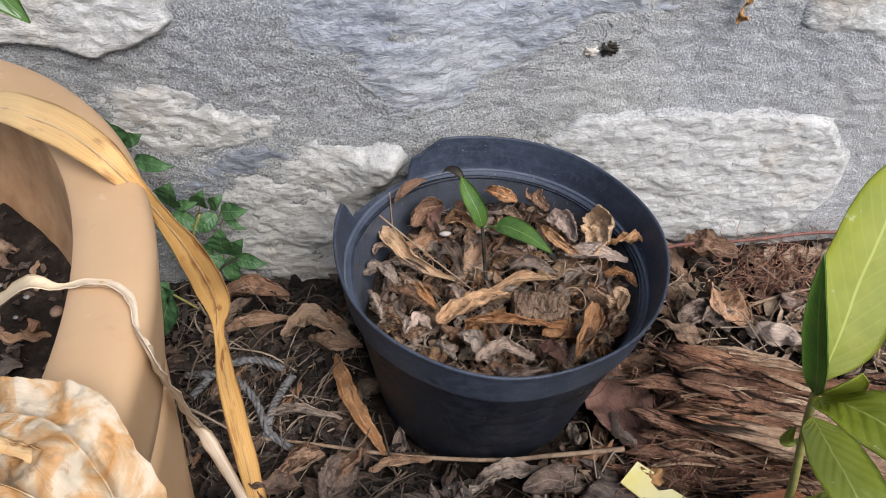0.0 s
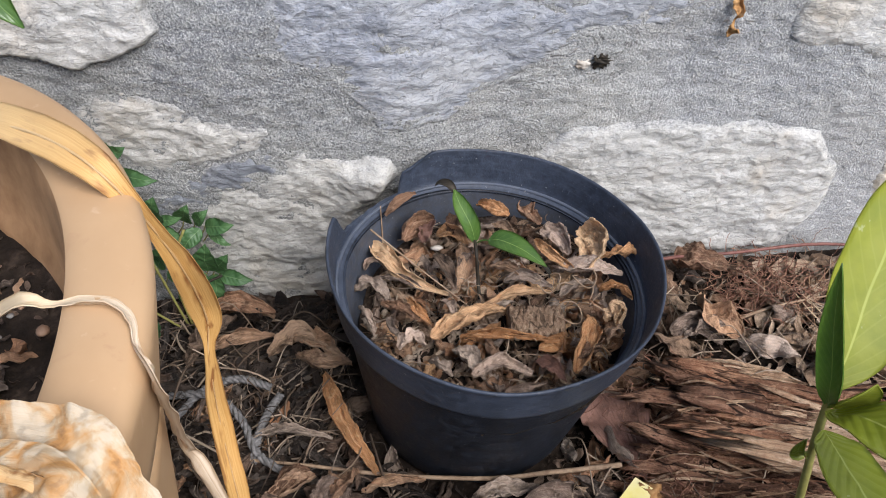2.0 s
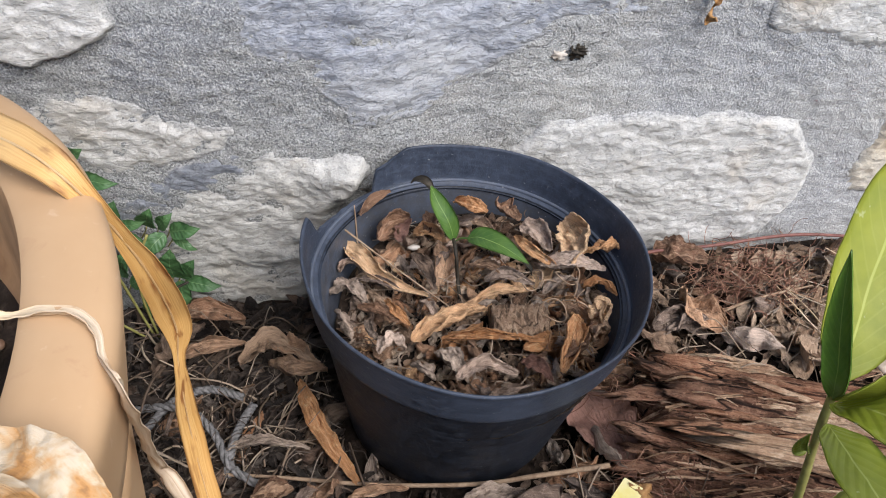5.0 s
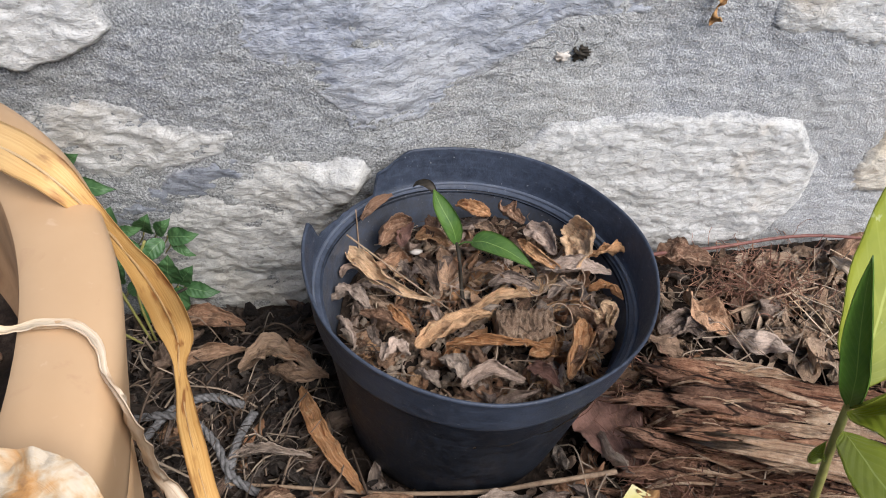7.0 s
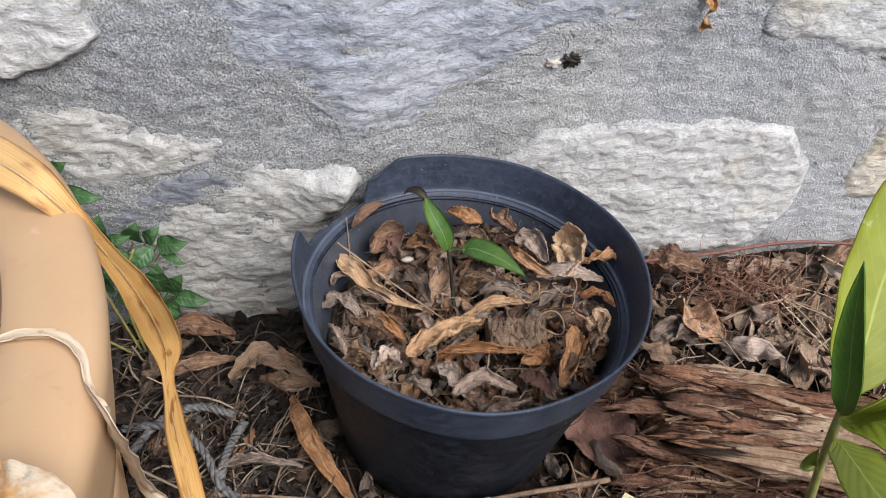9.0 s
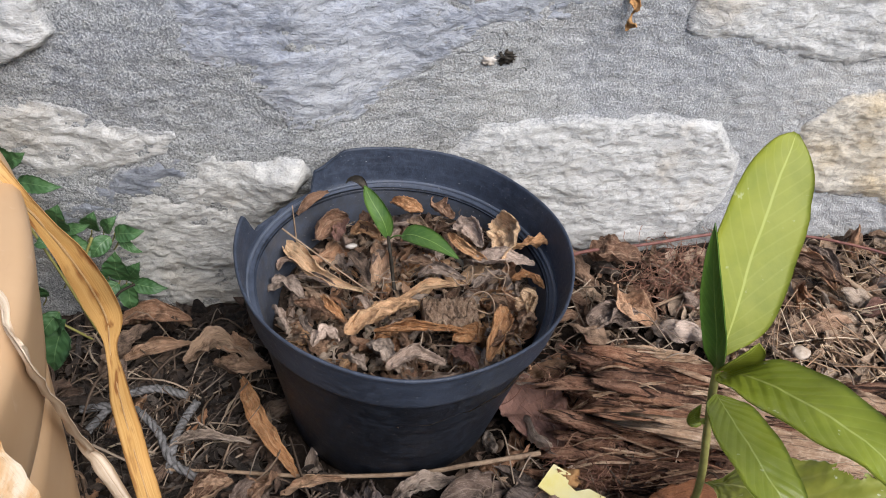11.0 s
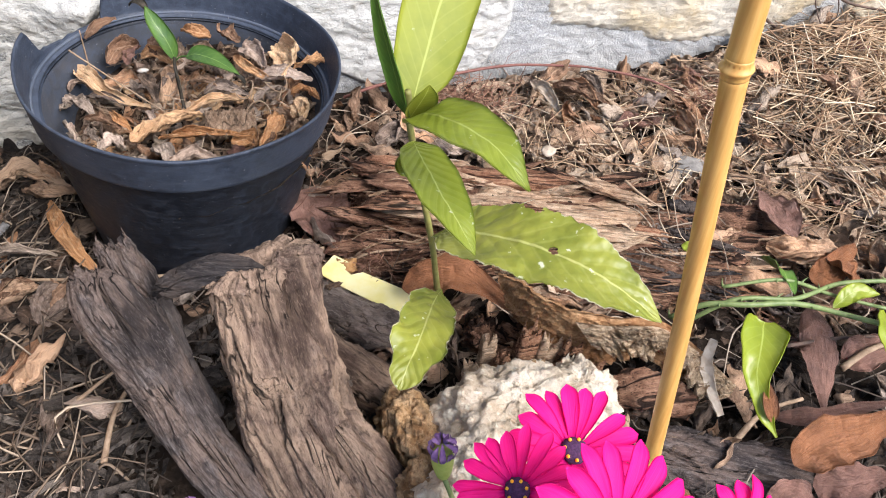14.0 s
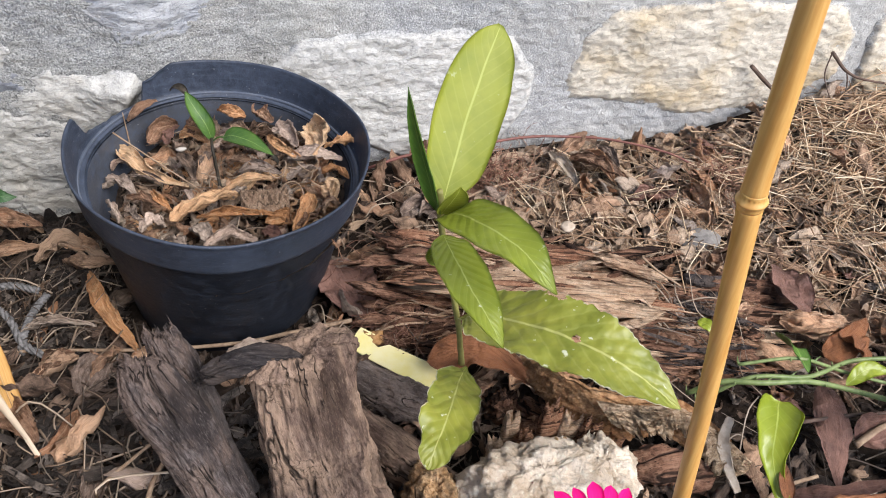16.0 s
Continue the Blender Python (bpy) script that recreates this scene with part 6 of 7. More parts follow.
    stems = [[(-0.25, 0.085, -0.004), (-0.258, 0.088, 0.07), (-0.266, 0.092, 0.13), (-0.270, 0.094, 0.19)],
             [(-0.247, 0.085, -0.004), (-0.245, 0.085, 0.05), (-0.236, 0.088, 0.085), (-0.225, 0.092, 0.105)],
             [(-0.244, 0.083, -0.004), (-0.235, 0.080, 0.03), (-0.222, 0.085, 0.05), (-0.208, 0.09, 0.055)],
             [(-0.252, 0.083, -0.004), (-0.268, 0.078, 0.025), (-0.283, 0.080, 0.04)]]
    for s in stems:
        part("stem", Geo().tube(s, 0.0011, 6, 18), BROWNSTEM if s is stems[2] else STEM, p)
    for x, z, x2, z2, y, half in ((-0.263, 0.170, -0.268, 0.203, 0.098, 0.0085), (-0.265, 0.170, -0.244, 0.185, 0.098, 0.0057), (-0.263, 0.154, -0.230, 0.154, 0.098, 0.0070), (-0.252, 0.107, -0.240, 0.138, 0.098, 0.0113),
                                  (-0.251, 0.106, -0.267, 0.108, 0.092, 0.0058), (-0.249, 0.104, -0.223, 0.090, 0.092, 0.0066), (-0.246, 0.107, -0.225, 0.115, 0.096, 0.0048), (-0.228, 0.104, -0.217, 0.129, 0.098, 0.0079),
                                  (-0.219, 0.103, -0.204, 0.121, 0.098, 0.0057), (-0.211, 0.101, -0.185, 0.108, 0.096, 0.0071), (-0.215, 0.099, -0.230, 0.091, 0.094, 0.0070), (-0.210, 0.095, -0.193, 0.087, 0.096, 0.0036),
                                  (-0.221, 0.055, -0.213, 0.091, 0.092, 0.0111), (-0.216, 0.054, -0.198, 0.078, 0.094, 0.0080), (-0.212, 0.051, -0.185, 0.046, 0.092, 0.0067), (-0.217, 0.051, -0.218, 0.024, 0.092, 0.0084),
                                  (-0.223, 0.052, -0.241, 0.042, 0.092, 0.0078), (-0.232, 0.054, -0.249, 0.065, 0.098, 0.0059), (-0.259, 0.064, -0.246, 0.092, 0.090, 0.0089), (-0.255, 0.052, -0.235, 0.065, 0.090, 0.0057),
                                  (-0.243, 0.044, -0.240, 0.016, 0.085, 0.0068), (-0.276, 0.056, -0.275, 0.081, 0.080, 0.0066), (-0.261, 0.055, -0.283, 0.036, 0.062, 0.0079), (-0.263, 0.042, -0.281, 0.004, 0.058, 0.0129),
                                  (-0.271, 0.038, -0.253, 0.057, 0.062, 0.0081)):
        b = Vector((x, y + 0.004, z))
        d = Vector((x2 - x, q.uniform(-0.010, 0.0), z2 - z)) 
        part("leaf", Geo().ribbon([b, b + d * 0.35 + Vector((0, -0.003, 0.001)), b + d * 0.7 + Vector((0, -0.004, 0)), b + d + Vector((0, -0.001, -0.002))], lambda u, w=half: w * max(0.03, math.sin(math.pi * min(0.999, u) ** 0.62) ** 1.05) * (1.04 - 0.09 * ((u * 8) % 1.0)),
                                  (q.uniform(-0.3, 0.3), -0.85, 0.6), q.uniform(-0.1, 0.5), 48, 10, 0.0018, q.randint(0, 99), thick=0.0004, wave=0.05), WEEDLEAF, p)
        part("leaf_stalk", Geo().tube([b, b + Vector((-0.004, 0.004, -0.008)), b + Vector((-0.010, 0.006, -0.016))], 0.0006, 5, 6), STEM, p)


weed()


# ---- twigs, rope, small finds ----
def twig(pts, r, mat, label, name="twig", taper=0.4, bumps=0.25, sides=7, n=26):
    return single(name, Geo().tube(pts, lambda u: r * (1 - taper * u), sides, n, bumps, len(label)), mat, label, "twig", "twigs")


twig([(0.092, -0.071, 0.016), (0.05, -0.073, 0.014), (0.0, -0.0755, 0.012), (-0.069, -0.070, 0.012), (-0.13, -0.060, 0.012), (-0.190, -0.052, 0.012)], 0.0019, TWIG, "long pale dry stick lying before the black pot")
twig([(0.125, 0.116, 0.014), (0.165, 0.119, 0.022), (0.215, 0.120, 0.023), (0.279, 0.125, 0.024), (0.325, 0.121, 0.022), (0.367, 0.109, 0.022), (0.42, 0.083, 0.018), (0.455, 0.06, 0.004)], 0.0017, REDTWIG, "thin reddish twig along the foot of the wall")
twig([(0.505, 0.125, 0.082), (0.535, 0.118, 0.054), (0.562, 0.112, 0.034)], 0.0022, DARKTWIG, "short dark twig leaning on the wall")
twig([(0.586, 0.123, 0.090), (0.606, 0.117, 0.070), (0.63, 0.112, 0.060), (0.69, 0.10, 0.050)], 0.0018, DARKTWIG, "crooked dark twig by the wall")
twig([(0.586, 0.123, 0.090), (0.580, 0.113, 0.070), (0.588, 0.100, 0.048)], 0.0008, DARKTWIG, "thin curved twig by the wall")
twig([(0.606, 0.118, 0.071), (0.609, 0.112, 0.055), (0.600, 0.10, 0.042)], 0.0007, DARKTWIG, "thin curved twig by the wall")
twig([(0.322, -0.085, 0.064), (0.332, -0.096, 0.058), (0.347, -0.109, 0.052)], 0.0011, TWIG, "short thin twig on the rotten trunk")
twig([(0.20, 0.055, 0.012), (0.235, 0.062, 0.020), (0.285, 0.078, 0.012)], 0.0013, TWIG, "pale dry twig on the litter")
twig([(0.335, 0.092, 0.018), (0.36, 0.06, 0.024), (0.39, 0.025, 0.012)], 0.0034, TWIG, "pale dry stick on the litter")
twig([(0.40, -0.222, 0.022), (0.45, -0.226, 0.026), (0.52, -0.234, 0.022)], 0.0016, DARKTWIG, "dark thin twig under the vine")
twig([(0.335, -0.282, 0.012), (0.36, -0.268, 0.022), (0.392, -0.262, 0.020)], 0.0022, TWIG, "pale broken twig by the cane")
twig([(0.43, -0.245, 0.020), (0.455, -0.236, 0.024), (0.50, -0.228, 0.020)], 0.0026, TWIG, "pale broken twig on the litter")
twig([(0.148, -0.172, 0.030), (0.148, -0.170, 0.048), (0.146, -0.166, 0.062)], 0.0014, REDTWIG, "small reddish twig standing by the label")
twig([(-0.088, -0.18, 0.012), (-0.05, -0.155, 0.02), (-0.02, -0.13, 0.012)], 0.0015, TWIG, "thin dry twig on the litter")
twig([(-0.062, -0.22, 0.006), (-0.055, -0.19, 0.015), (-0.045, -0.165, 0.014)], 0.0022, TWIG, "pale dry stick on the litter")
twig([(-0.222, 0.05, 0.012), (-0.214, 0.02, 0.014), (-0.216, -0.02, 0.012)], 0.0028, GREYLEAF, "grey dry stem on the litter")
twig([(-0.069, 0.062, 0.096), (-0.068, 0.067, 0.116), (-0.067, 0.071, 0.137)], 0.0007, TWIG, "thin dry stalk standing in the pot")
twig([(-0.073, 0.050, 0.134), (-0.040, 0.026, 0.118), (0.001, -0.003, 0.099)], 0.0007, TWIG, "thin dry stalk leaning in the pot")


def rope(pts, seed):
    p = thing("rope", "frayed grey twisted rope on the litter", "rope", pts[0], "rope ends")
    line = spline(pts, 60)
    for s in range(3):
        q = []
        for i, (c, t) in enumerate(line):
            a = i * 0.55 + s * 2.094
            u = t.orthogonal().normalized()
            q.append(c + (u * math.cos(a) + t.cross(u) * math.sin(a)) * 0.0016)
        part("strand", Geo().tube(q, 0.0017, 6, 90, 0.2), ROPE, p)


rope([(-0.243, 0.004, 0.012), (-0.215, 0.000, 0.018), (-0.195, -0.008, 0.018), (-0.178, -0.026, 0.016), (-0.163, -0.052, 0.015), (-0.135, -0.070, 0.012)], 1)
rope([(-0.154, -0.002, 0.016), (-0.160, -0.018, 0.018), (-0.165, -0.036, 0.016), (-0.167, -0.056, 0.010)], 2)
rope([(-0.235, -0.02, 0.012), (-0.215, 0.008, 0.014), (-0.19, 0.016, 0.014), (-0.165, 0.010, 0.010)], 3)


def find(name, geo, mat, label, cat):
    return single(name, geo, mat, label, cat)


find("wall_shell", Geo().lump((0.082, 0.147, 0.197), (0.0056, 0.0032, 0.0036), 0.8, 3, 28, 18, 2.4), WHITEBIT, "small white shell stuck on the wall", "shell")
find("wall_nest", Geo().lump((0.0955, 0.148, 0.199), (0.0062, 0.0034, 0.0042), 1.3, 5, 34, 22, 3.2), BROWNSTEM, "dark dried insect nest on the wall", "nest")
find("rust_tuft", Geo().ribbon([(0.182, 0.146, 0.240), (0.186, 0.143, 0.232), (0.183, 0.143, 0.222), (0.186, 0.142, 0.216)], lambda u: 0.0042 * (0.5 + 0.5 * math.sin(u * 9)) + 0.001, (0, -1, 0.2), 1.2, 30, 10, 0.004, 7, (0.4, -0.8), 0.0005, freq=160), RUST, "rusty orange dry leaf scrap on the wall", "leaf")
find("grey_pebble", Geo().lump((0.404, -0.030, 0.012), (0.020, 0.013, 0.009), 0.18, 4, 20, 12), PEBBLE, "flat grey pebble on the litter", "pebble")
find("white_chip", Geo().lump((-0.029, 0.060, 0.1035), (0.0045, 0.0022, 0.002), 0.25, 4, 12, 8), WHITEBIT, "small white chip on the pot litter", "chip")
find("pale_chip", Geo().lump((0.276, -0.037, 0.058), (0.006, 0.006, 0.0025), 0.35, 6, 12, 8), PALETAN, "pale flake of wood on the trunk", "chip")
find("seed_husk", Geo().lump((0.088, -0.020, 0.0985), (0.006, 0.0055, 0.0045), 0.45, 5, 24, 16), TANLEAF, "round tan seed husk in the pot", "husk")
find("moss_bit", Geo().lump((0.106, -0.092, 0.016), (0.008, 0.006, 0.005), 0.8, 5, 24, 14, 2.6), RUST, "dry moss on the plant label", "moss")


find("leaf_scrap", Geo().ribbon([(-0.064, 0.066, 0.132), (-0.054, 0.077, 0.1365), (-0.042, 0.086, 0.136)], 0.0048, (0.2, -0.8, 0.6), 0.9, 16, 8, 0.003, 8, (-0.3, 0.5), 0.0005, freq=120, tip=0.3), DRYLEAF, "shrivelled brown leaf scrap caught on the chipped rim", "leaf")


def cone():
    g = Geo()
    m = Matrix.Translation((0.037, -0.011, 0.0985)) @ Matrix.Rotation(radians(4), 4, "Z") @ Matrix.Rotation(radians(8), 4, "Y")
    c = thing("bark_chunk", "rough knobbly brown bark chunk on the pot litter", "bark", m=m)
    rows = []
    for i in range(41):
        x = -0.018 + 0.036 * i / 40
        rows.append([Vector((x, 0.0125 * math.cos(a) * (1 + 0.12 * math.cos(x * 1500) * math.cos(a * 7)), 0.008 * math.sin(a) * (1 + 0.22 * math.cos(x * 1500) * math.cos(a * 7)))) for a in np.linspace(0, 2 * math.pi, 56, endpoint=False)])
    g.sheet(rows, [[(0, 0)] * 56] * 41, close=True)
    g.f += [tuple(range(56))[::-1], tuple(40 * 56 + j for j in range(56))]
    part("chunk", g, CORKWOOD, c, local=True)


cone()

# ---- single leaves with a place of their own ----
LEAF_LABEL = {"dry_leaf": "curled brown dry leaf", "tan_leaf": "curled tan dry leaf", "amber_leaf": "curled amber-brown dry leaf", "grey_leaf": "curled grey-brown withered leaf", "pale_leaf": "curled pale buff withered leaf", "red_leaf": "purplish-brown dead leaf", "russet_leaf": "russet brown dead leaf", "bleached_leaf": "bleached pale dry leaf", "dark_leaf_litter": "dark brown dead leaf"}
SERIAL = [0]


def key_leaf(mat, w, curl, where, *pts):
    SERIAL[0] += 1
    k = SERIAL[0]
    q = random.Random(k)
    if where == "pot":
        pts = [(x, y, z + 0.006) for x, y, z in pts]
    nrm = Vector((q.uniform(-0.4, 0.4), q.uniform(-0.5, 0.2), 1))
    if mat.name in ("russet_leaf", "red_leaf") and w > 0.006:
        g = Geo().ribbon(pts, lambda u: w * 1.1 * max(0.04, math.sin(math.pi * min(0.999, max(0.001, u)) ** 0.72) ** 0.9) * (1 + 0.22 * noise.noise(Vector((u * 5, k, 0))) + 0.08 * noise.noise(Vector((u * 19, k, 2)))), nrm, curl, 40, 18, 0.0040, k, (q.uniform(-0.6, 0.6), q.uniform(-0.6, 0.6)), 0.0004, wave=0.16, freq=36)
        return single("dry_leaf", g, mat, LEAF_LABEL[mat.name] + (" in the black pot" if where == "pot" else " on the ground"), "leaf", "fallen leaves in the pot" if where == "pot" else "fallen leaves")
    g = Geo().ribbon(pts, lambda u: w * (1.75 if where == "pot" else 1.35) * (0.07 + 0.93 * math.sin(math.pi * (0.03 + 0.94 * u ** 0.85)) ** 0.75) * (1 + 0.22 * noise.noise(Vector((u * 5, k, 0))) + 0.12 * noise.noise(Vector((u * 26, k, 3)))), nrm, lambda u: curl * (1.15 + 0.6 * noise.noise(Vector((u * 2.2, k, 9)))), 54, 24, 0.0022 if w > 0.004 else 0.0014, k, (q.uniform(-0.7, 0.7), q.uniform(-1.0, 1.0)), 0.0004, wave=0.07, freq=120, pleat=0.42)
    single("dry_leaf", g, mat, LEAF_LABEL[mat.name] + (" in the black pot" if where == "pot" else " on the ground"), "leaf", "fallen leaves in the pot" if where == "pot" else "fallen leaves")


key_leaf(AMBERLEAF, 0.0059, 1.7, "pot", (-0.077, 0.059, 0.105), (-0.064, 0.043, 0.105), (-0.049, 0.029, 0.098), (-0.020, 0.014, 0.096))
key_leaf(DRYLEAF, 0.0070, 1.5, "pot", (-0.053, 0.062, 0.105), (-0.044, 0.073, 0.111), (-0.030, 0.080, 0.108))
key_leaf(REDLEAF, 0.0066, 1.0, "pot", (-0.038, 0.058, 0.105), (-0.034, 0.068, 0.110), (-0.032, 0.080, 0.108))
key_leaf(AMBERLEAF, 0.0098, 1.3, "pot", (0.079, 0.067, 0.106), (0.085, 0.048, 0.106), (0.078, 0.029, 0.098))
key_leaf(AMBERLEAF, 0.0042, 1.8, "pot", (0.087, 0.039, 0.100), (0.102, 0.038, 0.104), (0.120, 0.039, 0.100))
key_leaf(PALELEAF, 0.0044, 1.2, "pot", (0.057, 0.032, 0.098), (0.080, 0.029, 0.102), (0.100, 0.025, 0.097))
key_leaf(AMBERLEAF, 0.0030, 1.3, "pot", (0.042, 0.057, 0.104), (0.052, 0.042, 0.105), (0.069, 0.031, 0.098))
key_leaf(AMBERLEAF, 0.0072, 1.5, "pot", (-0.032, -0.024, 0.096), (-0.008, -0.012, 0.100), (0.017, -0.002, 0.096))
key_leaf(AMBERLEAF, 0.0037, 1.8, "pot", (0.003, 0.003, 0.096), (0.026, 0.010, 0.100), (0.050, 0.011, 0.096))
key_leaf(AMBERLEAF, 0.0046, 2.2, "pot", (-0.013, -0.024, 0.096), (0.018, -0.027, 0.100), (0.051, -0.030, 0.096))
key_leaf(AMBERLEAF, 0.0062, 1.5, "pot", (0.073, -0.011, 0.096), (0.068, -0.035, 0.100), (0.059, -0.057, 0.096))
key_leaf(PALELEAF, 0.0046, 1.6, "pot", (-0.005, -0.057, 0.096), (0.013, -0.048, 0.100), (0.032, -0.055, 0.096))
key_leaf(GREYLEAF, 0.0044, 1.2, "pot", (-0.017, -0.034, 0.096), (-0.007, -0.044, 0.100), (-0.003, -0.054, 0.096))
key_leaf(PALELEAF, 0.0050, 2.0, "pot", (-0.052, -0.033, 0.096), (-0.044, -0.025, 0.100), (-0.036, -0.030, 0.096))
key_leaf(REDLEAF, 0.0066, 1.4, "pot", (0.034, -0.045, 0.096), (0.044, -0.054, 0.100), (0.052, -0.063, 0.096))
key_leaf(AMBERLEAF, 0.0043, 1.4, "pot", (0.002, 0.095, 0.108), (0.014, 0.084, 0.112), (0.025, 0.079, 0.108))
key_leaf(DRYLEAF, 0.0061, 1.4, "pot", (0.033, 0.088, 0.108), (0.038, 0.075, 0.111), (0.047, 0.069, 0.107))
key_leaf(PALELEAF, 0.0052, 1.1, "pot", (0.048, 0.067, 0.106), (0.060, 0.056, 0.108), (0.067, 0.044, 0.101))
key_leaf(GREYLEAF, 0.0041, 1.5, "pot", (-0.086, 0.021, 0.097), (-0.074, 0.023, 0.101), (-0.061, 0.012, 0.096))
key_leaf(PALELEAF, 0.0028, 1.6, "pot", (-0.082, 0.007, 0.096), (-0.076, -0.005, 0.100), (-0.071, -0.019, 0.096))
key_leaf(GREYLEAF, 0.0027, 1.6, "pot", (-0.071, 0.031, 0.098), (-0.053, 0.026, 0.101), (-0.038, 0.019, 0.096))
key_leaf(DRYLEAF, 0.0035, 1.6, "pot", (-0.067, 0.009, 0.096), (-0.053, -0.000, 0.100), (-0.041, -0.009, 0.096))
key_leaf(AMBERLEAF, 0.0065, 2.4, "pot", (0.082, -0.014, 0.096), (0.090, -0.013, 0.100), (0.091, -0.022, 0.096))
key_leaf(AMBERLEAF, 0.0037, 1.6, "pot", (0.083, 0.013, 0.096), (0.095, 0.010, 0.100), (0.103, 0.002, 0.096))
key_leaf(PALELEAF, 0.0026, 1.2, "pot", (-0.025, 0.010, 0.096), (-0.019, 0.001, 0.100), (-0.013, -0.009, 0.096))
key_leaf(AMBERLEAF, 0.0031, 1.6, "pot", (-0.048, 0.013, 0.096), (-0.043, -0.000, 0.100), (-0.033, -0.011, 0.096))
key_leaf(DRYLEAF, 0.0036, 1.4, "pot", (0.008, 0.035, 0.099), (0.022, 0.031, 0.102), (0.034, 0.025, 0.097))
key_leaf(GREYLEAF, 0.0036, 1.4, "pot", (0.018, 0.024, 0.097), (0.034, 0.025, 0.101), (0.051, 0.018, 0.096))
key_leaf(DARKLEAF, 0.0036, 1.2, "pot", (-0.030, 0.048, 0.102), (-0.021, 0.034, 0.103), (-0.015, 0.019, 0.096))
key_leaf(DRYLEAF, 0.0043, 1.5, "pot", (-0.011, 0.080, 0.108), (-0.016, 0.070, 0.111), (-0.020, 0.061, 0.105))
key_leaf(AMBERLEAF, 0.0044, 1.6, "pot", (-0.029, 0.066, 0.106), (-0.016, 0.062, 0.109), (-0.006, 0.056, 0.104))
key_leaf(GREYLEAF, 0.0031, 1.7, "pot", (0.055, 0.009, 0.096), (0.067, 0.015, 0.100), (0.081, 0.019, 0.096))
key_leaf(GREYLEAF, 0.0028, 1.6, "pot", (-0.061, -0.005, 0.096), (-0.058, -0.017, 0.100), (-0.049, -0.025, 0.096))
key_leaf(DRYLEAF, 0.0040, 1.5, "pot", (0.058, -0.048, 0.096), (0.072, -0.041, 0.100), (0.079, -0.028, 0.096))
key_leaf(GREYLEAF, 0.0033, 1.6, "pot", (-0.033, -0.042, 0.096), (-0.025, -0.050, 0.100), (-0.018, -0.055, 0.096))
key_leaf(DRYLEAF, 0.0032, 1.5, "pot", (0.081, -0.035, 0.096), (0.087, -0.027, 0.100), (0.093, -0.025, 0.096))
key_leaf(PALELEAF, 0.0025, 1.5, "pot", (-0.080, 0.038, 0.100), (-0.074, 0.042, 0.105), (-0.062, 0.037, 0.100))
key_leaf(DRYLEAF, 0.0033, 1.5, "pot", (0.013, 0.072, 0.107), (0.022, 0.064, 0.110), (0.030, 0.054, 0.104))
key_leaf(DRYLEAF, 0.0078, 1.3, "ground", (-0.152, -0.093, 0.012), (-0.136, -0.075, 0.018), (-0.124, -0.066, 0.012))
key_leaf(GREYLEAF, 0.0119, 0.9, "ground", (-0.114, -0.105, 0.012), (-0.105, -0.088, 0.018), (-0.099, -0.076, 0.012))
key_leaf(DRYLEAF, 0.0095, 0.9, "ground", (-0.174, -0.092, 0.012), (-0.155, -0.122, 0.018), (-0.141, -0.141, 0.012))
key_leaf(PALETAN, 0.0061, 1.4, "ground", (0.302, 0.101, 0.020), (0.310, 0.075, 0.026), (0.316, 0.051, 0.020))
key_leaf(TANLEAF, 0.0121, 1.2, "ground", (0.424, 0.039, 0.015), (0.420, 0.006, 0.021), (0.414, -0.017, 0.015))
key_leaf(GREYLEAF, 0.0056, 1.5, "ground", (0.351, 0.105, 0.020), (0.358, 0.076, 0.026), (0.359, 0.057, 0.020))
key_leaf(TANLEAF, 0.0085, 0.8, "ground", (0.434, -0.135, 0.020), (0.459, -0.148, 0.026), (0.482, -0.148, 0.020))
key_leaf(RUSSET, 0.0139, 0.8, "ground", (0.461, -0.149, 0.020), (0.471, -0.169, 0.026), (0.471, -0.187, 0.020))
key_leaf(REDLEAF, 0.0153, 0.6, "ground", (0.448, -0.080, 0.020), (0.450, -0.108, 0.026), (0.453, -0.134, 0.020))
key_leaf(RUSSET, 0.0165, 0.9, "ground", (0.361, -0.308, 0.026), (0.380, -0.302, 0.036), (0.406, -0.298, 0.036), (0.448, -0.286, 0.030))
key_leaf(REDLEAF, 0.0130, 0.5, "ground", (0.374, -0.314, 0.014), (0.393, -0.321, 0.020), (0.427, -0.321, 0.016))
key_leaf(REDLEAF, 0.0062, 0.6, "ground", (0.367, -0.272, 0.020), (0.399, -0.278, 0.024), (0.453, -0.274, 0.022))
key_leaf(REDLEAF, 0.0110, -0.7, "ground", (0.431, -0.194, 0.022), (0.418, -0.233, 0.026), (0.403, -0.274, 0.016))
key_leaf(REDLEAF, 0.0125, 0.8, "ground", (0.433, -0.239, 0.018), (0.452, -0.236, 0.022), (0.484, -0.229, 0.018))
key_leaf(REDLEAF, 0.0095, 0.5, "ground", (0.448, -0.077, 0.024), (0.443, -0.115, 0.030), (0.453, -0.133, 0.022))
key_leaf(RUSSET, 0.0120, 0.6, "ground", (0.446, -0.171, 0.020), (0.465, -0.165, 0.026), (0.497, -0.141, 0.022))
key_leaf(TANLEAF, 0.0085, 0.9, "ground", (0.428, -0.132, 0.022), (0.444, -0.146, 0.028), (0.476, -0.152, 0.022))
key_leaf(REDLEAF, 0.0130, 0.6, "ground", (0.338, -0.328, 0.010), (0.358, -0.325, 0.016), (0.368, -0.337, 0.012))
key_leaf(DRYLEAF, 0.0095, 1.5, "ground", (-0.229, 0.080, 0.022), (-0.201, 0.083, 0.028), (-0.169, 0.076, 0.022))
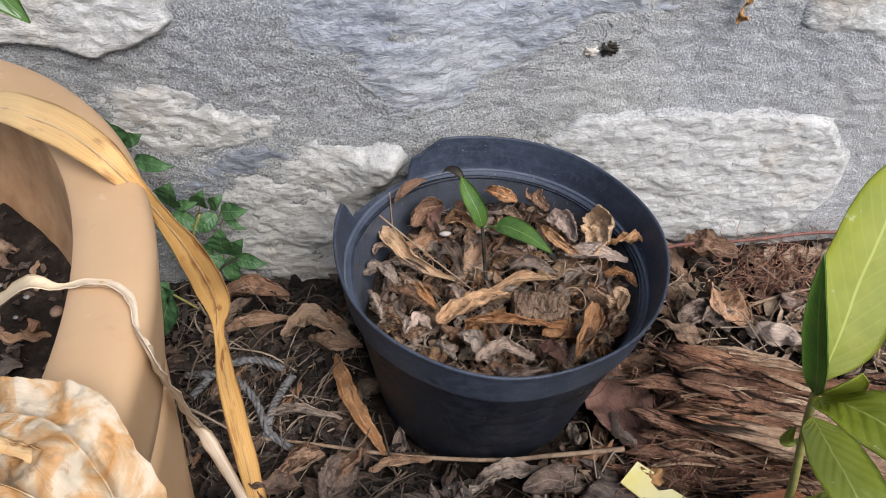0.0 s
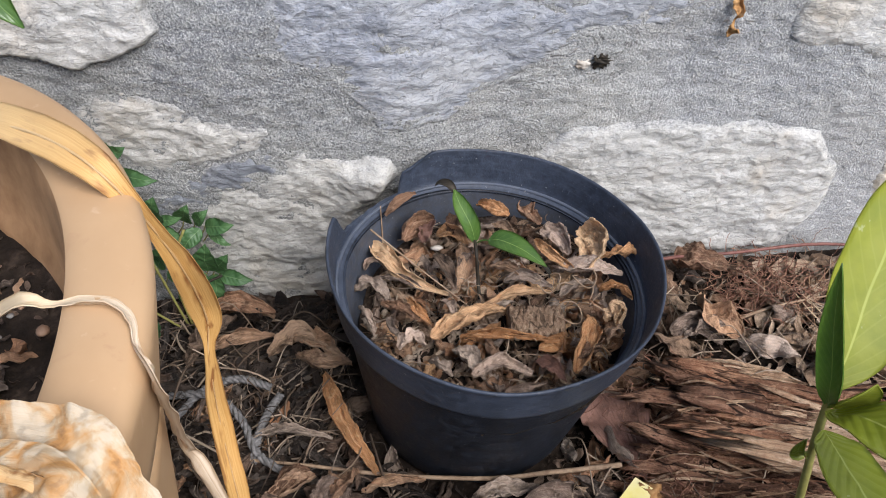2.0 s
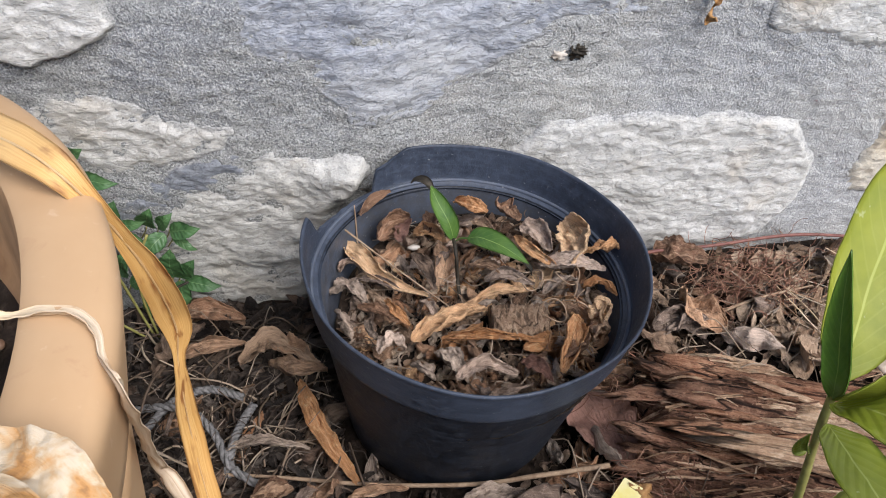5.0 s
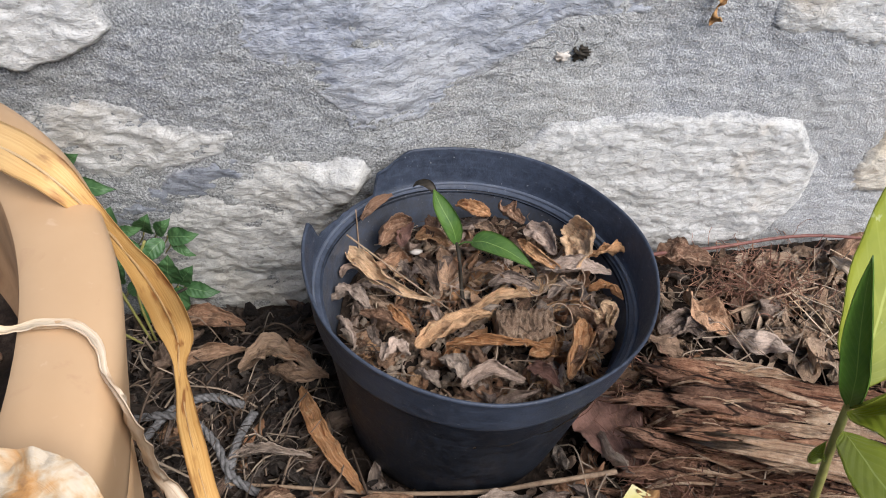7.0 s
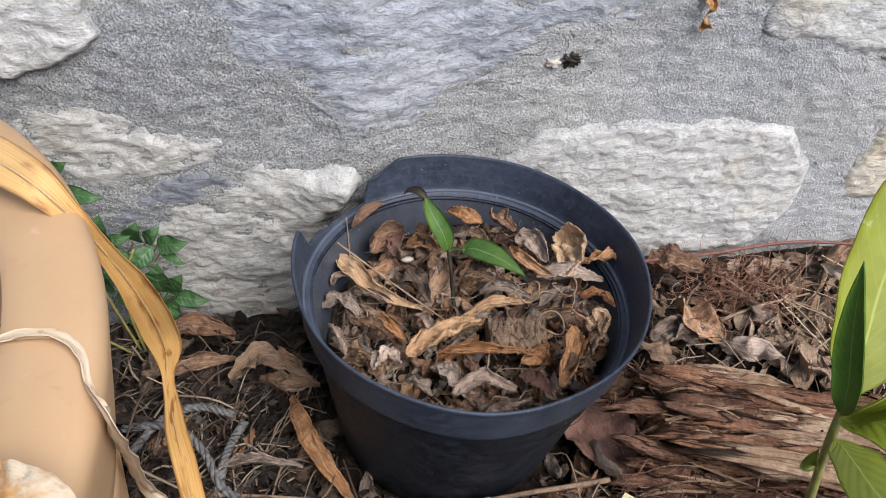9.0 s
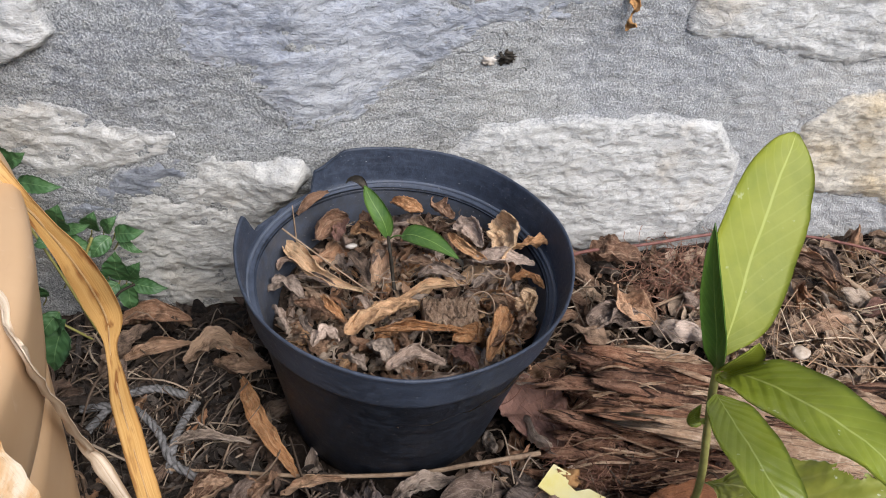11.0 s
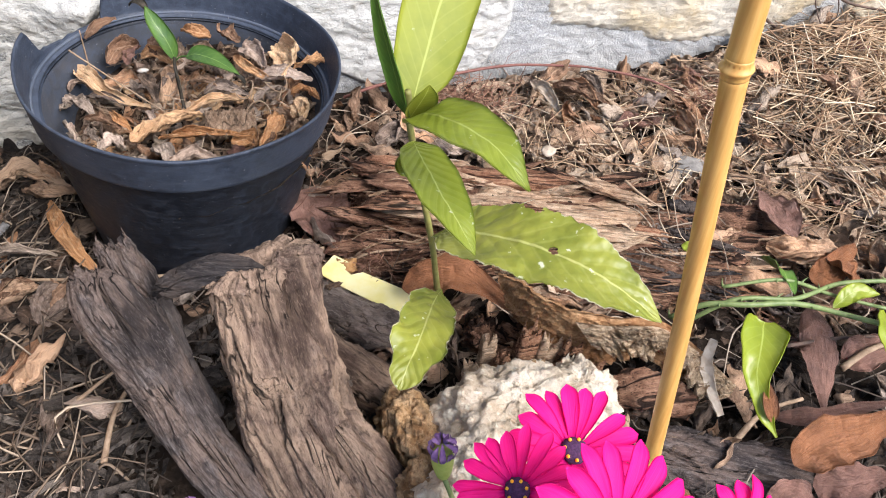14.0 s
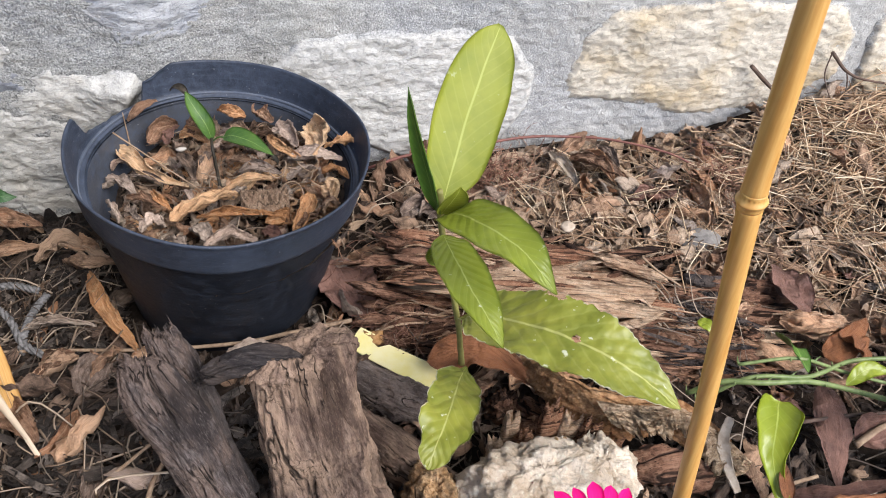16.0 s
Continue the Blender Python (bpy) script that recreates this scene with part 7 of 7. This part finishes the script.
key_leaf(DRYLEAF, 0.0088, 1.1, "ground", (-0.169, 0.035, 0.018), (-0.142, 0.044, 0.028), (-0.108, 0.027, 0.020))
key_leaf(TANLEAF, 0.0080, 1.2, "ground", (-0.151, 0.056, 0.018), (-0.130, 0.041, 0.028), (-0.116, 0.039, 0.020))
key_leaf(AMBERLEAF, 0.0056, 0.8, "ground", (-0.121, 0.013, 0.022), (-0.101, -0.034, 0.024), (-0.076, -0.070, 0.012))
key_leaf(GREYLEAF, 0.0053, 1.8, "ground", (-0.170, -0.039, 0.015), (-0.139, -0.037, 0.021), (-0.110, -0.041, 0.015))
key_leaf(TANLEAF, 0.0131, 0.9, "ground", (0.173, 0.067, 0.025), (0.183, 0.044, 0.031), (0.197, 0.030, 0.025))
key_leaf(DRYLEAF, 0.0120, 1.1, "ground", (0.164, 0.116, 0.020), (0.182, 0.110, 0.026), (0.207, 0.106, 0.020))
key_leaf(DRYLEAF, 0.0100, 1.3, "ground", (-0.113, -0.092, 0.012), (-0.100, -0.081, 0.018), (-0.090, -0.067, 0.012))
key_leaf(TANLEAF, 0.0058, 2.0, "ground", (-0.086, -0.083, 0.012), (-0.064, -0.079, 0.018), (-0.042, -0.075, 0.012))
key_leaf(DRYLEAF, 0.0085, 1.6, "ground", (-0.152, -0.092, 0.012), (-0.137, -0.080, 0.018), (-0.120, -0.070, 0.012))
key_leaf(GREYLEAF, 0.0081, 1.2, "ground", (-0.016, -0.103, 0.012), (0.004, -0.091, 0.018), (0.035, -0.083, 0.012))
key_leaf(GREYLEAF, 0.0075, 1.4, "ground", (0.152, 0.031, 0.020), (0.173, 0.040, 0.026), (0.201, 0.035, 0.020))
key_leaf(DRYLEAF, 0.0073, 1.6, "ground", (-0.219, 0.047, 0.015), (-0.196, 0.052, 0.021), (-0.168, 0.057, 0.015))
key_leaf(REDLEAF, 0.0214, 0.35, "ground", (0.083, -0.001, 0.012), (0.095, -0.041, 0.018), (0.108, -0.080, 0.012))
key_leaf(RUSSET, 0.0155, 0.9, "ground", (0.144, -0.131, 0.030), (0.184, -0.133, 0.036), (0.231, -0.178, 0.030))
key_leaf(DRYLEAF, 0.0073, 1.3, "ground", (-0.147, 0.037, 0.015), (-0.128, 0.024, 0.021), (-0.102, 0.026, 0.015))
key_leaf(DRYLEAF, 0.0091, 1.4, "ground", (-0.232, 0.088, 0.012), (-0.202, 0.091, 0.018), (-0.172, 0.081, 0.012))
key_leaf(GREYLEAF, 0.0099, 1.2, "ground", (0.147, 0.041, 0.020), (0.167, 0.042, 0.026), (0.185, 0.028, 0.020))
key_leaf(DRYLEAF, 0.0075, 1.6, "ground", (0.321, 0.093, 0.020), (0.342, 0.073, 0.026), (0.365, 0.045, 0.020))
key_leaf(TANLEAF, 0.0065, 1.5, "ground", (0.339, 0.099, 0.020), (0.347, 0.072, 0.026), (0.351, 0.051, 0.020))


# ---- scattered litter ----
def leaf_variant(q):
    ln = q.uniform(0.03, 0.066)
    w = ln * q.uniform(0.17, 0.30)
    bend = q.uniform(-0.6, 2.2)
    pts, x, z = [], 0.0, 0.0
    for i in range(7):
        a = bend * (i / 6 - 0.5)
        pts.append((x, q.uniform(-0.003, 0.003), z))
        x += ln / 6 * math.cos(a)
        z += ln / 6 * math.sin(a)
    pts = [(p[0] - x / 2, p[1], p[2]) for p in pts]
    k0, k1 = q.uniform(0.8, 3.2), q.uniform(0.8, 3.2)
    return Geo().ribbon(pts, w * 1.2, (q.uniform(-0.3, 0.3), 0, 1), lambda u: k0 + (k1 - k0) * u, 20, 10, 0.0030, q.randint(0, 500), (q.uniform(-0.6, 0.6), q.uniform(-1.2, 1.2)), 0.0, q.uniform(0.7, 1.1), 0.08, 0.10, freq=95, pleat=0.45)


def blocked(x, y):
    """Where something else stands."""
    if y > wall_y(x, 0.01) - 0.012:
        return True
    if (x + 0.0116) ** 2 + (y - 0.0095) ** 2 < 0.085 ** 2 or (x - TP.x) ** 2 + (y - TP.y) ** 2 < 0.212 ** 2:
        return True
    for (ax, ay), (bx, by), r in (((0.05, -0.21), (0.095, -0.285), 0.03), ((-0.005, -0.215), (0.033, -0.28), 0.022)):
        t = max(0, min(1, ((x - ax) * (bx - ax) + (y - ay) * (by - ay)) / ((bx - ax) ** 2 + (by - ay) ** 2)))
        if (x - ax - t * (bx - ax)) ** 2 + (y - ay - t * (by - ay)) ** 2 < r * r:
            return True
    return False


def scatter():
    q = random.Random(21)
    kinds = [DRYLEAF, DRYLEAF, DRYLEAF, GREYLEAF, GREYLEAF, TANLEAF, REDLEAF, DRYLEAF]
    geos = [leaf_variant(q) for _ in range(24)]
    meshes = [[g.mesh("dry_leaf", m) for m in (DRYLEAF, GREYLEAF, TANLEAF, REDLEAF, DARKLEAF, PALELEAF, AMBERLEAF)] for g in geos]
    pos = {DRYLEAF: 0, GREYLEAF: 1, TANLEAF: 2, REDLEAF: 3, DARKLEAF: 4, PALELEAF: 5, AMBERLEAF: 6}
    arrays = [np.array(g.v) for g in geos]

    def drop(x, y, floor, frame_m, where, size=1.0):
        i = q.randrange(len(geos))
        # darker leaf kinds where x < 0.03 and in the near right corner
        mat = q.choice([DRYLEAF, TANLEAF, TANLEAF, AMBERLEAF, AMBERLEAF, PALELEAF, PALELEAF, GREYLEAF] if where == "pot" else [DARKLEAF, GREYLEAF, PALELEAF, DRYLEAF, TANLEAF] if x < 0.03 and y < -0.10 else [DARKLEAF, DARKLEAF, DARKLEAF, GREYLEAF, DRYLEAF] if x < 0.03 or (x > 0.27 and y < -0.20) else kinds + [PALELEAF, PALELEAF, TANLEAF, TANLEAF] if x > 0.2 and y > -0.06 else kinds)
        rot = Matrix.Rotation(q.uniform(0, 6.28), 4, "Z") @ Matrix.Rotation(q.gauss(0, 0.35), 4, "Y") @ Matrix.Rotation(q.gauss(0, 0.3) + (math.pi if q.random() < 0.4 else 0), 4, "X") @ Matrix.Scale(size * q.uniform(0.75, 1.15), 4)
        low = (arrays[i] @ np.array(rot.to_3x3()).T)[:, 2].min()
        ob = tagged(new("dry_leaf", meshes[i][pos[mat]]), LEAF_LABEL[mat.name] + (" in the black pot" if where == "pot" else " on the ground"), "leaf", "fallen leaves in the pot" if where == "pot" else "fallen leaves")
        ob.matrix_world = frame_m @ Matrix.Translation((x, y, floor - low - 0.004)) @ rot

    made = 0
    while made < 155:
        x, y = q.uniform(-0.28, 0.66), q.uniform(-0.36, 0.125)
        on_wood = 0.10 < x < 0.38 and -0.15 < y + 0.3 * (x - 0.26) * 1.0 + 0.0 < 0.0 and abs((y + 0.08) + 0.306 * (x - 0.262)) < 0.05
        if blocked(x, y) or (on_wood and q.random() < 0.93) or (x > 0.56 and y > 0.0 and q.random() < 0.4):
            continue
        drop(x, y, gh(x, y) + q.uniform(0, 0.010), Matrix(), "ground")
        made += 1
    made = 0
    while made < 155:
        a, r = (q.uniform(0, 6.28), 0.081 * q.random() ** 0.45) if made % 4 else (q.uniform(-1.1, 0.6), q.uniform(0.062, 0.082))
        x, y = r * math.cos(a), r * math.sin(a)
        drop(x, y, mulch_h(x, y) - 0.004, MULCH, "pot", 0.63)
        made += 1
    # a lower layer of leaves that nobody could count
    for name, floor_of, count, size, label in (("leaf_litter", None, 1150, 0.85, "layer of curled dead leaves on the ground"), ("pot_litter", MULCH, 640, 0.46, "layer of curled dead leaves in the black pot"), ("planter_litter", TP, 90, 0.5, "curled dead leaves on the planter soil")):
        packs = {m: Geo() for m in (DRYLEAF, GREYLEAF, TANLEAF, DARKLEAF, PALELEAF)}
        made = 0
        while made < count:
            if floor_of is None:
                x, y = q.uniform(-0.30, 0.68), q.uniform(-0.40, 0.13)
                if blocked(x, y):
                    continue
                fm, fl = Matrix(), gh(x, y)
            elif floor_of is TP:
                a, r = q.uniform(-0.2, 1.8), 0.2 * math.sqrt(q.uniform(0.3, 1))
                x, y = TP.x + r * math.cos(a), TP.y + r * math.sin(a)
                fm, fl = Matrix(), 0.231
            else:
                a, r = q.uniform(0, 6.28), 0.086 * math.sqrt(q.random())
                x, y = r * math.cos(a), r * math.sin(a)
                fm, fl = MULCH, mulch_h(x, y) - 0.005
            i = q.randrange(len(geos))
            rot = Matrix.Rotation(q.uniform(0, 6.28), 4, "Z") @ Matrix.Rotation(q.gauss(0, 0.4), 4, "Y") @ Matrix.Rotation(q.gauss(0, 0.4) + (math.pi if q.random() < 0.4 else 0), 4, "X") @ Matrix.Scale(size * q.uniform(0.5, 1.1), 4)
            low = (arrays[i] @ np.array(rot.to_3x3()).T)[:, 2].min()
            # mostly the dark pack left of x 0.03 and in the near right corner
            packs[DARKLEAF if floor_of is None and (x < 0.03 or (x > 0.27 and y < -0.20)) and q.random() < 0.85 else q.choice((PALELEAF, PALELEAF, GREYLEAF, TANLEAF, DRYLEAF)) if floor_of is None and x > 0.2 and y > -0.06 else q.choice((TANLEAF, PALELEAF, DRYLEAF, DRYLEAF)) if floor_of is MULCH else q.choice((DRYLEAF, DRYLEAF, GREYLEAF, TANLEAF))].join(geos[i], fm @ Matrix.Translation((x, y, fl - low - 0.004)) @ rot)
            made += 1
        for mat, g in packs.items():
            if not g.v:
                continue
            single(name, g, LAYER[mat.name], label, "litter", kind="stuff")


LAYER = {"pale_leaf": dry_leaf_mat("pale_leaf_layer", (0.26, 0.18, 0.12), (0.43, 0.325, 0.23), (0.58, 0.46, 0.35), True, blot=0.6),
         "dry_leaf": dry_leaf_mat("dry_leaf_layer", (0.13, 0.07, 0.041), (0.28, 0.165, 0.10), (0.48, 0.34, 0.225), True, blot=0.7),
         "dark_leaf_litter": dry_leaf_mat("dark_leaf_layer", (0.035, 0.023, 0.017), (0.09, 0.06, 0.043), (0.19, 0.135, 0.095), True),
         "grey_leaf": dry_leaf_mat("grey_leaf_layer", (0.12, 0.088, 0.068), (0.25, 0.195, 0.155), (0.46, 0.375, 0.30), True, blot=0.7),
         "tan_leaf": dry_leaf_mat("tan_leaf_layer", (0.32, 0.15, 0.07), (0.46, 0.245, 0.13), (0.60, 0.38, 0.23), True, blot=0.65)}
scatter()


def crumbs(name, count, place, mat, label, size, seed):
    """Countless small flakes of broken leaf, as one body."""
    q = random.Random(seed)
    base = []
    for _ in range(10):
        c = q.uniform(0.3, 2.0)
        base.append(Geo().ribbon([(-0.5, 0, 0), (0, q.uniform(-0.1, 0.1), q.uniform(-0.2, 0.25)), (0.5, 0, 0)], q.uniform(0.1, 0.42), (0, 0, 1), c, 4, 3, 0.3, q.randint(0, 99), (q.uniform(-0.6, 0.6), q.uniform(-0.6, 0.6)), freq=2.0, tip=0.3))
    g = Geo()
    n = 0
    while n < count:
        p = place(q)
        if p is None:
            continue
        s = q.uniform(*size) * q.uniform(0.5, 1)
        m = Matrix.Translation(p) @ Euler((q.gauss(0, 0.6), q.gauss(0, 0.6), q.uniform(0, 6.28))).to_matrix().to_4x4() @ Matrix.Scale(s, 4)
        g.join(q.choice(base), m)
        n += 1
    return single(name, g, mat, label, "litter", kind="stuff")


def on_ground(q):
    x, y = q.uniform(-0.30, 0.70), q.uniform(-0.38, 0.13)
    return None if blocked(x, y) else Vector((x, y, gh(x, y) + q.uniform(-0.001, 0.009)))


def in_pot(q):
    a, r = q.uniform(0, 6.28), 0.084 * math.sqrt(q.random())
    x, y = r * math.cos(a), r * math.sin(a)
    return MULCH @ Vector((x, y, mulch_h(x, y) + q.uniform(-0.006, 0.004)))


def in_planter(q):
    a, r = q.uniform(0, 6.28), 0.21 * math.sqrt(q.random())
    return TP + Vector((r * math.cos(a), r * math.sin(a), q.uniform(0.229, 0.234)))


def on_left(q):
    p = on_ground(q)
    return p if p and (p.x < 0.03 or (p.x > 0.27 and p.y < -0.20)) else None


def on_right(q):
    p = on_ground(q)
    return p if p and p.x >= 0.03 and not (p.x > 0.27 and p.y < -0.20) else None


# crumbs in a darker brown on the left and near right
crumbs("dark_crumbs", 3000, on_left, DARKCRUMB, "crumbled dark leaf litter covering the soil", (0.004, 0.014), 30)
crumbs("leaf_crumbs", 5600, on_right, CRUMB, "crumbled brown leaf litter covering the soil", (0.004, 0.014), 31)
def far_ground(q):
    x, y = q.uniform(0.22, 0.70), q.uniform(-0.14, 0.128)
    return None if blocked(x, y) or (x < 0.42 and abs((y + 0.08) + 0.306 * (x - 0.262)) < 0.055) else Vector((x, y, gh(x, y) + q.uniform(0.001, 0.014)))


def near_logs(q):
    x, y = q.uniform(-0.14, 0.14), q.uniform(-0.36, -0.12)
    return None if blocked(x, y) else Vector((x, y, gh(x, y) + q.uniform(0.001, 0.014)))


crumbs("log_litter", 560, near_logs, GREYCRUMB, "broken grey-brown leaf flakes round the old logs", (0.006, 0.026), 35)
def between_pots(q):
    x, y = q.uniform(-0.28, -0.05), q.uniform(-0.24, 0.125)
    return None if blocked(x, y) else Vector((x, y, gh(x, y) + q.uniform(0.001, 0.012)))


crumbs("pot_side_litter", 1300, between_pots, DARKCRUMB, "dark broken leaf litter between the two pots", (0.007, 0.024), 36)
crumbs("pale_crumbs", 1700, far_ground, PALECRUMB, "pale broken leaf flakes over the litter by the wall", (0.008, 0.03), 34)
crumbs("pot_crumbs", 420, in_pot, PALECRUMB, "crumbled pale leaf litter in the black pot", (0.004, 0.012), 32)
crumbs("planter_crumbs", 900, in_planter, CRUMB, "bits of litter on the planter soil", (0.004, 0.012), 33)


def straws(name, count, place, mat, label, length, r, sway, seed, flat=0.25):
    q = random.Random(seed)
    g = Geo()
    n = 0
    while n < count:
        p = place(q)
        if p is None:
            continue
        a = q.uniform(0, 6.28) if q.random() < 0.35 else 5.0 * noise.noise(p * 14) + q.gauss(0, 0.28)
        ln = q.uniform(*length)
        d = Vector((math.cos(a), math.sin(a), q.gauss(0, flat))).normalized() * ln / 2
        b = Vector((q.gauss(0, sway), q.gauss(0, sway), abs(q.gauss(0, sway)))) * ln
        e = [p - d, p + b, p + d]
        if any(blocked(v.x, v.y) for v in e) and p.z < 0.06:
            n += 0.1
            continue
        e = [Vector((v.x, v.y, max(v.z, gh(v.x, v.y) + 0.001))) for v in e]
        g.tube(e, q.uniform(*r), 3, 7, cap=False)
        n += 1
    return single(name, g, mat, label, "litter", kind="stuff")


def needle_heap(q):
    x, y = q.gauss(0.60, 0.09), q.gauss(0.03, 0.06)
    if x < 0.40 or y > 0.12 or y < -0.12:
        return None
    h = 0.024 * sm(0.45, 0.6, x) * sm(-0.12, 0.04, y)
    return Vector((x, y, gh(x, y) + q.uniform(0.0, 1.0) * (0.006 + h)))


def needle_spread(q):
    x, y = q.uniform(0.26, 0.66), q.uniform(-0.14, 0.10)
    if abs((y + 0.08) + 0.306 * (x - 0.262)) < 0.045 and x < 0.4:
        return None
    return Vector((x, y, gh(x, y) + q.uniform(0.004, 0.018)))


def strips(name, count, place, mat, label, length, width, seed):
    """Countless flat dry strips of leaf and stalk, as one body."""
    q = random.Random(seed)
    g = Geo()
    n = 0
    while n < count:
        p = place(q)
        if p is None:
            continue
        a = q.uniform(0, 6.28) if q.random() < 0.5 else q.gauss(0.1, 0.4)
        ln, w = q.uniform(*length), q.uniform(*width)
        d = Vector((math.cos(a), math.sin(a), q.gauss(0, 0.14))) * ln / 2
        e = [p - d, p + Vector((q.gauss(0, 0.05), q.gauss(0, 0.05), abs(q.gauss(0, 0.05)))) * ln, p + d]
        if any(blocked(v.x, v.y) for v in e):
            continue
        e = [Vector((v.x, v.y, max(v.z, gh(v.x, v.y) + 0.003))) for v in e]
        g.ribbon(e, lambda u, w=w, n=n: w * (0.5 + 0.5 * math.sin(math.pi * (0.08 + 0.84 * u))) * (1 + 0.3 * noise.noise(Vector((u * 5, n, 0)))), (q.gauss(0, 0.3), q.gauss(-0.2, 0.3), 1), q.uniform(-0.9, 0.9), 9, 4, 0.0012, n % 97, (q.uniform(-0.4, 0.4), q.uniform(-0.4, 0.4)), freq=90)
        n += 1
    return single(name, g, mat, label, "litter", kind="stuff")


strips("pale_strips", 240, far_ground, PALECRUMB, "flat pale strips of dry leaf and bark by the wall", (0.02, 0.06), (0.0012, 0.0045), 51)
strips("grey_strips", 90, near_logs, GREYCRUMB, "flat grey strips of dead leaf round the old logs", (0.02, 0.06), (0.0015, 0.006), 52)
straws("log_straw", 80, near_logs, DARKSTRAW, "dry stalks over the litter round the logs", (0.02, 0.08), (0.0003, 0.0008), 0.2, 47, 0.15)
strips("dark_strips", 110, between_pots, DARKCRUMB, "flat dark strips of dead leaf between the pots", (0.02, 0.06), (0.0012, 0.005), 53)
strips("grey_shreds", 150, between_pots, GREYCRUMB, "grey shreds of dead leaf between the pots", (0.02, 0.055), (0.001, 0.004), 54)
straws("grey_straw", 240, between_pots, STRAW, "grey dry stalks between the pots", (0.02, 0.07), (0.0004, 0.0011), 0.2, 46, 0.15)
straws("pine_needles", 1300, needle_heap, NEEDLE, "heap of dry tan pine needles by the wall", (0.05, 0.11), (0.0003, 0.0008), 0.045, 41)
straws("needle_litter", 520, needle_spread, NEEDLE, "dry pine needles strewn over the leaf litter", (0.03, 0.09), (0.0003, 0.0006), 0.05, 42, 0.12)
straws("dark_straw", 480, lambda q: (lambda p: p and p + Vector((0, 0, q.uniform(0.002, 0.010))))(on_left(q)), DARKSTRAW, "thin dark dry stalks over the dark litter", (0.012, 0.06), (0.00022, 0.0007), 0.16, 45, 0.15)
straws("dry_straw", 1000, lambda q: (lambda p: p and p + Vector((0, 0, q.uniform(0.002, 0.012))))(on_right(q)), STRAW, "thin dry straw and stalks over the litter", (0.012, 0.06), (0.00022, 0.0007), 0.16, 43, 0.15)


def pot_straws():
    q = random.Random(44)
    g = Geo()
    for _ in range(80):
        p = in_pot(q) + Vector((0, 0, 0.006))
        a, ln = q.uniform(0, 6.28), q.uniform(0.01, 0.03)
        d = Vector((math.cos(a), math.sin(a), q.gauss(0, 0.2))) * ln / 2
        g.tube([p - d, p + Vector((q.gauss(0, 0.2), q.gauss(0, 0.2), 0.15)) * ln, p + d], q.uniform(0.0002, 0.00045), 4, 10, cap=False)
    single("pot_straw", g, STRAW, "fine dry stalks and roots in the black pot", "litter", kind="stuff")


pot_straws()


def curly_roots():
    q = random.Random(46)
    for k, (x, y, r) in enumerate(((0.066, 0.004, 0.010), (0.058, -0.014, 0.008), (0.080, -0.006, 0.006), (0.048, 0.016, 0.007), (0.030, -0.034, 0.006), (0.072, 0.018, 0.007))):
        a0, sweep = q.uniform(0, 6.28), q.uniform(2.5, 5.5)
        pts = [(x + r * (1 + 0.3 * i / 8) * math.cos(a0 + sweep * i / 8), y + r * math.sin(a0 + sweep * i / 8), 0.109 + 0.004 * math.sin(i * 1.1 + k)) for i in range(9)]
        single("curly_root", Geo().tube(pts, 0.00045, 6, 40), TWIG, "thin pale curly root on the pot litter", "root", "curly roots")


curly_roots()


def root_tuft(centre, radius, count, label, seed, mat=ROOTS):
    q = random.Random(seed)
    g = Geo()
    c = Vector(centre)
    for _ in range(count):
        p = c + Vector((q.gauss(0, radius), q.gauss(0, radius * 0.7), abs(q.gauss(0, 0.006))))
        pts = [p]
        d = Vector((q.gauss(0, 1), q.gauss(0, 1), q.gauss(0, 0.4))).normalized()
        for _ in range(4):
            d = (d + Vector((q.gauss(0, 0.7), q.gauss(0, 0.7), q.gauss(0, 0.4)))).normalized()
            pts.append(pts[-1] + d * q.uniform(0.003, 0.008))
        pts = [Vector((v.x, v.y, max(v.z, gh(v.x, v.y)))) for v in pts]
        g.tube(pts, q.uniform(0.00018, 0.00042), 3, 14, cap=False)
    single("root_fibres", g, mat, label, "roots", kind="stuff")


root_tuft((0.235, 0.088, 0.012), 0.026, 280, "tangled reddish root fibres by the wall", 1)
root_tuft((0.128, -0.080, 0.014), 0.013, 130, "tangled brown root fibres beside the label", 2)
root_tuft((0.46, 0.045, 0.018), 0.028, 130, "tangled reddish root fibres on the litter", 3)
root_tuft((0.13, -0.02, 0.02), 0.02, 90, "brown root fibres beside the pot", 4)
root_tuft((-0.19, -0.03, 0.010), 0.045, 150, "grey-brown root fibres between the pots", 5, DARKSTRAW)
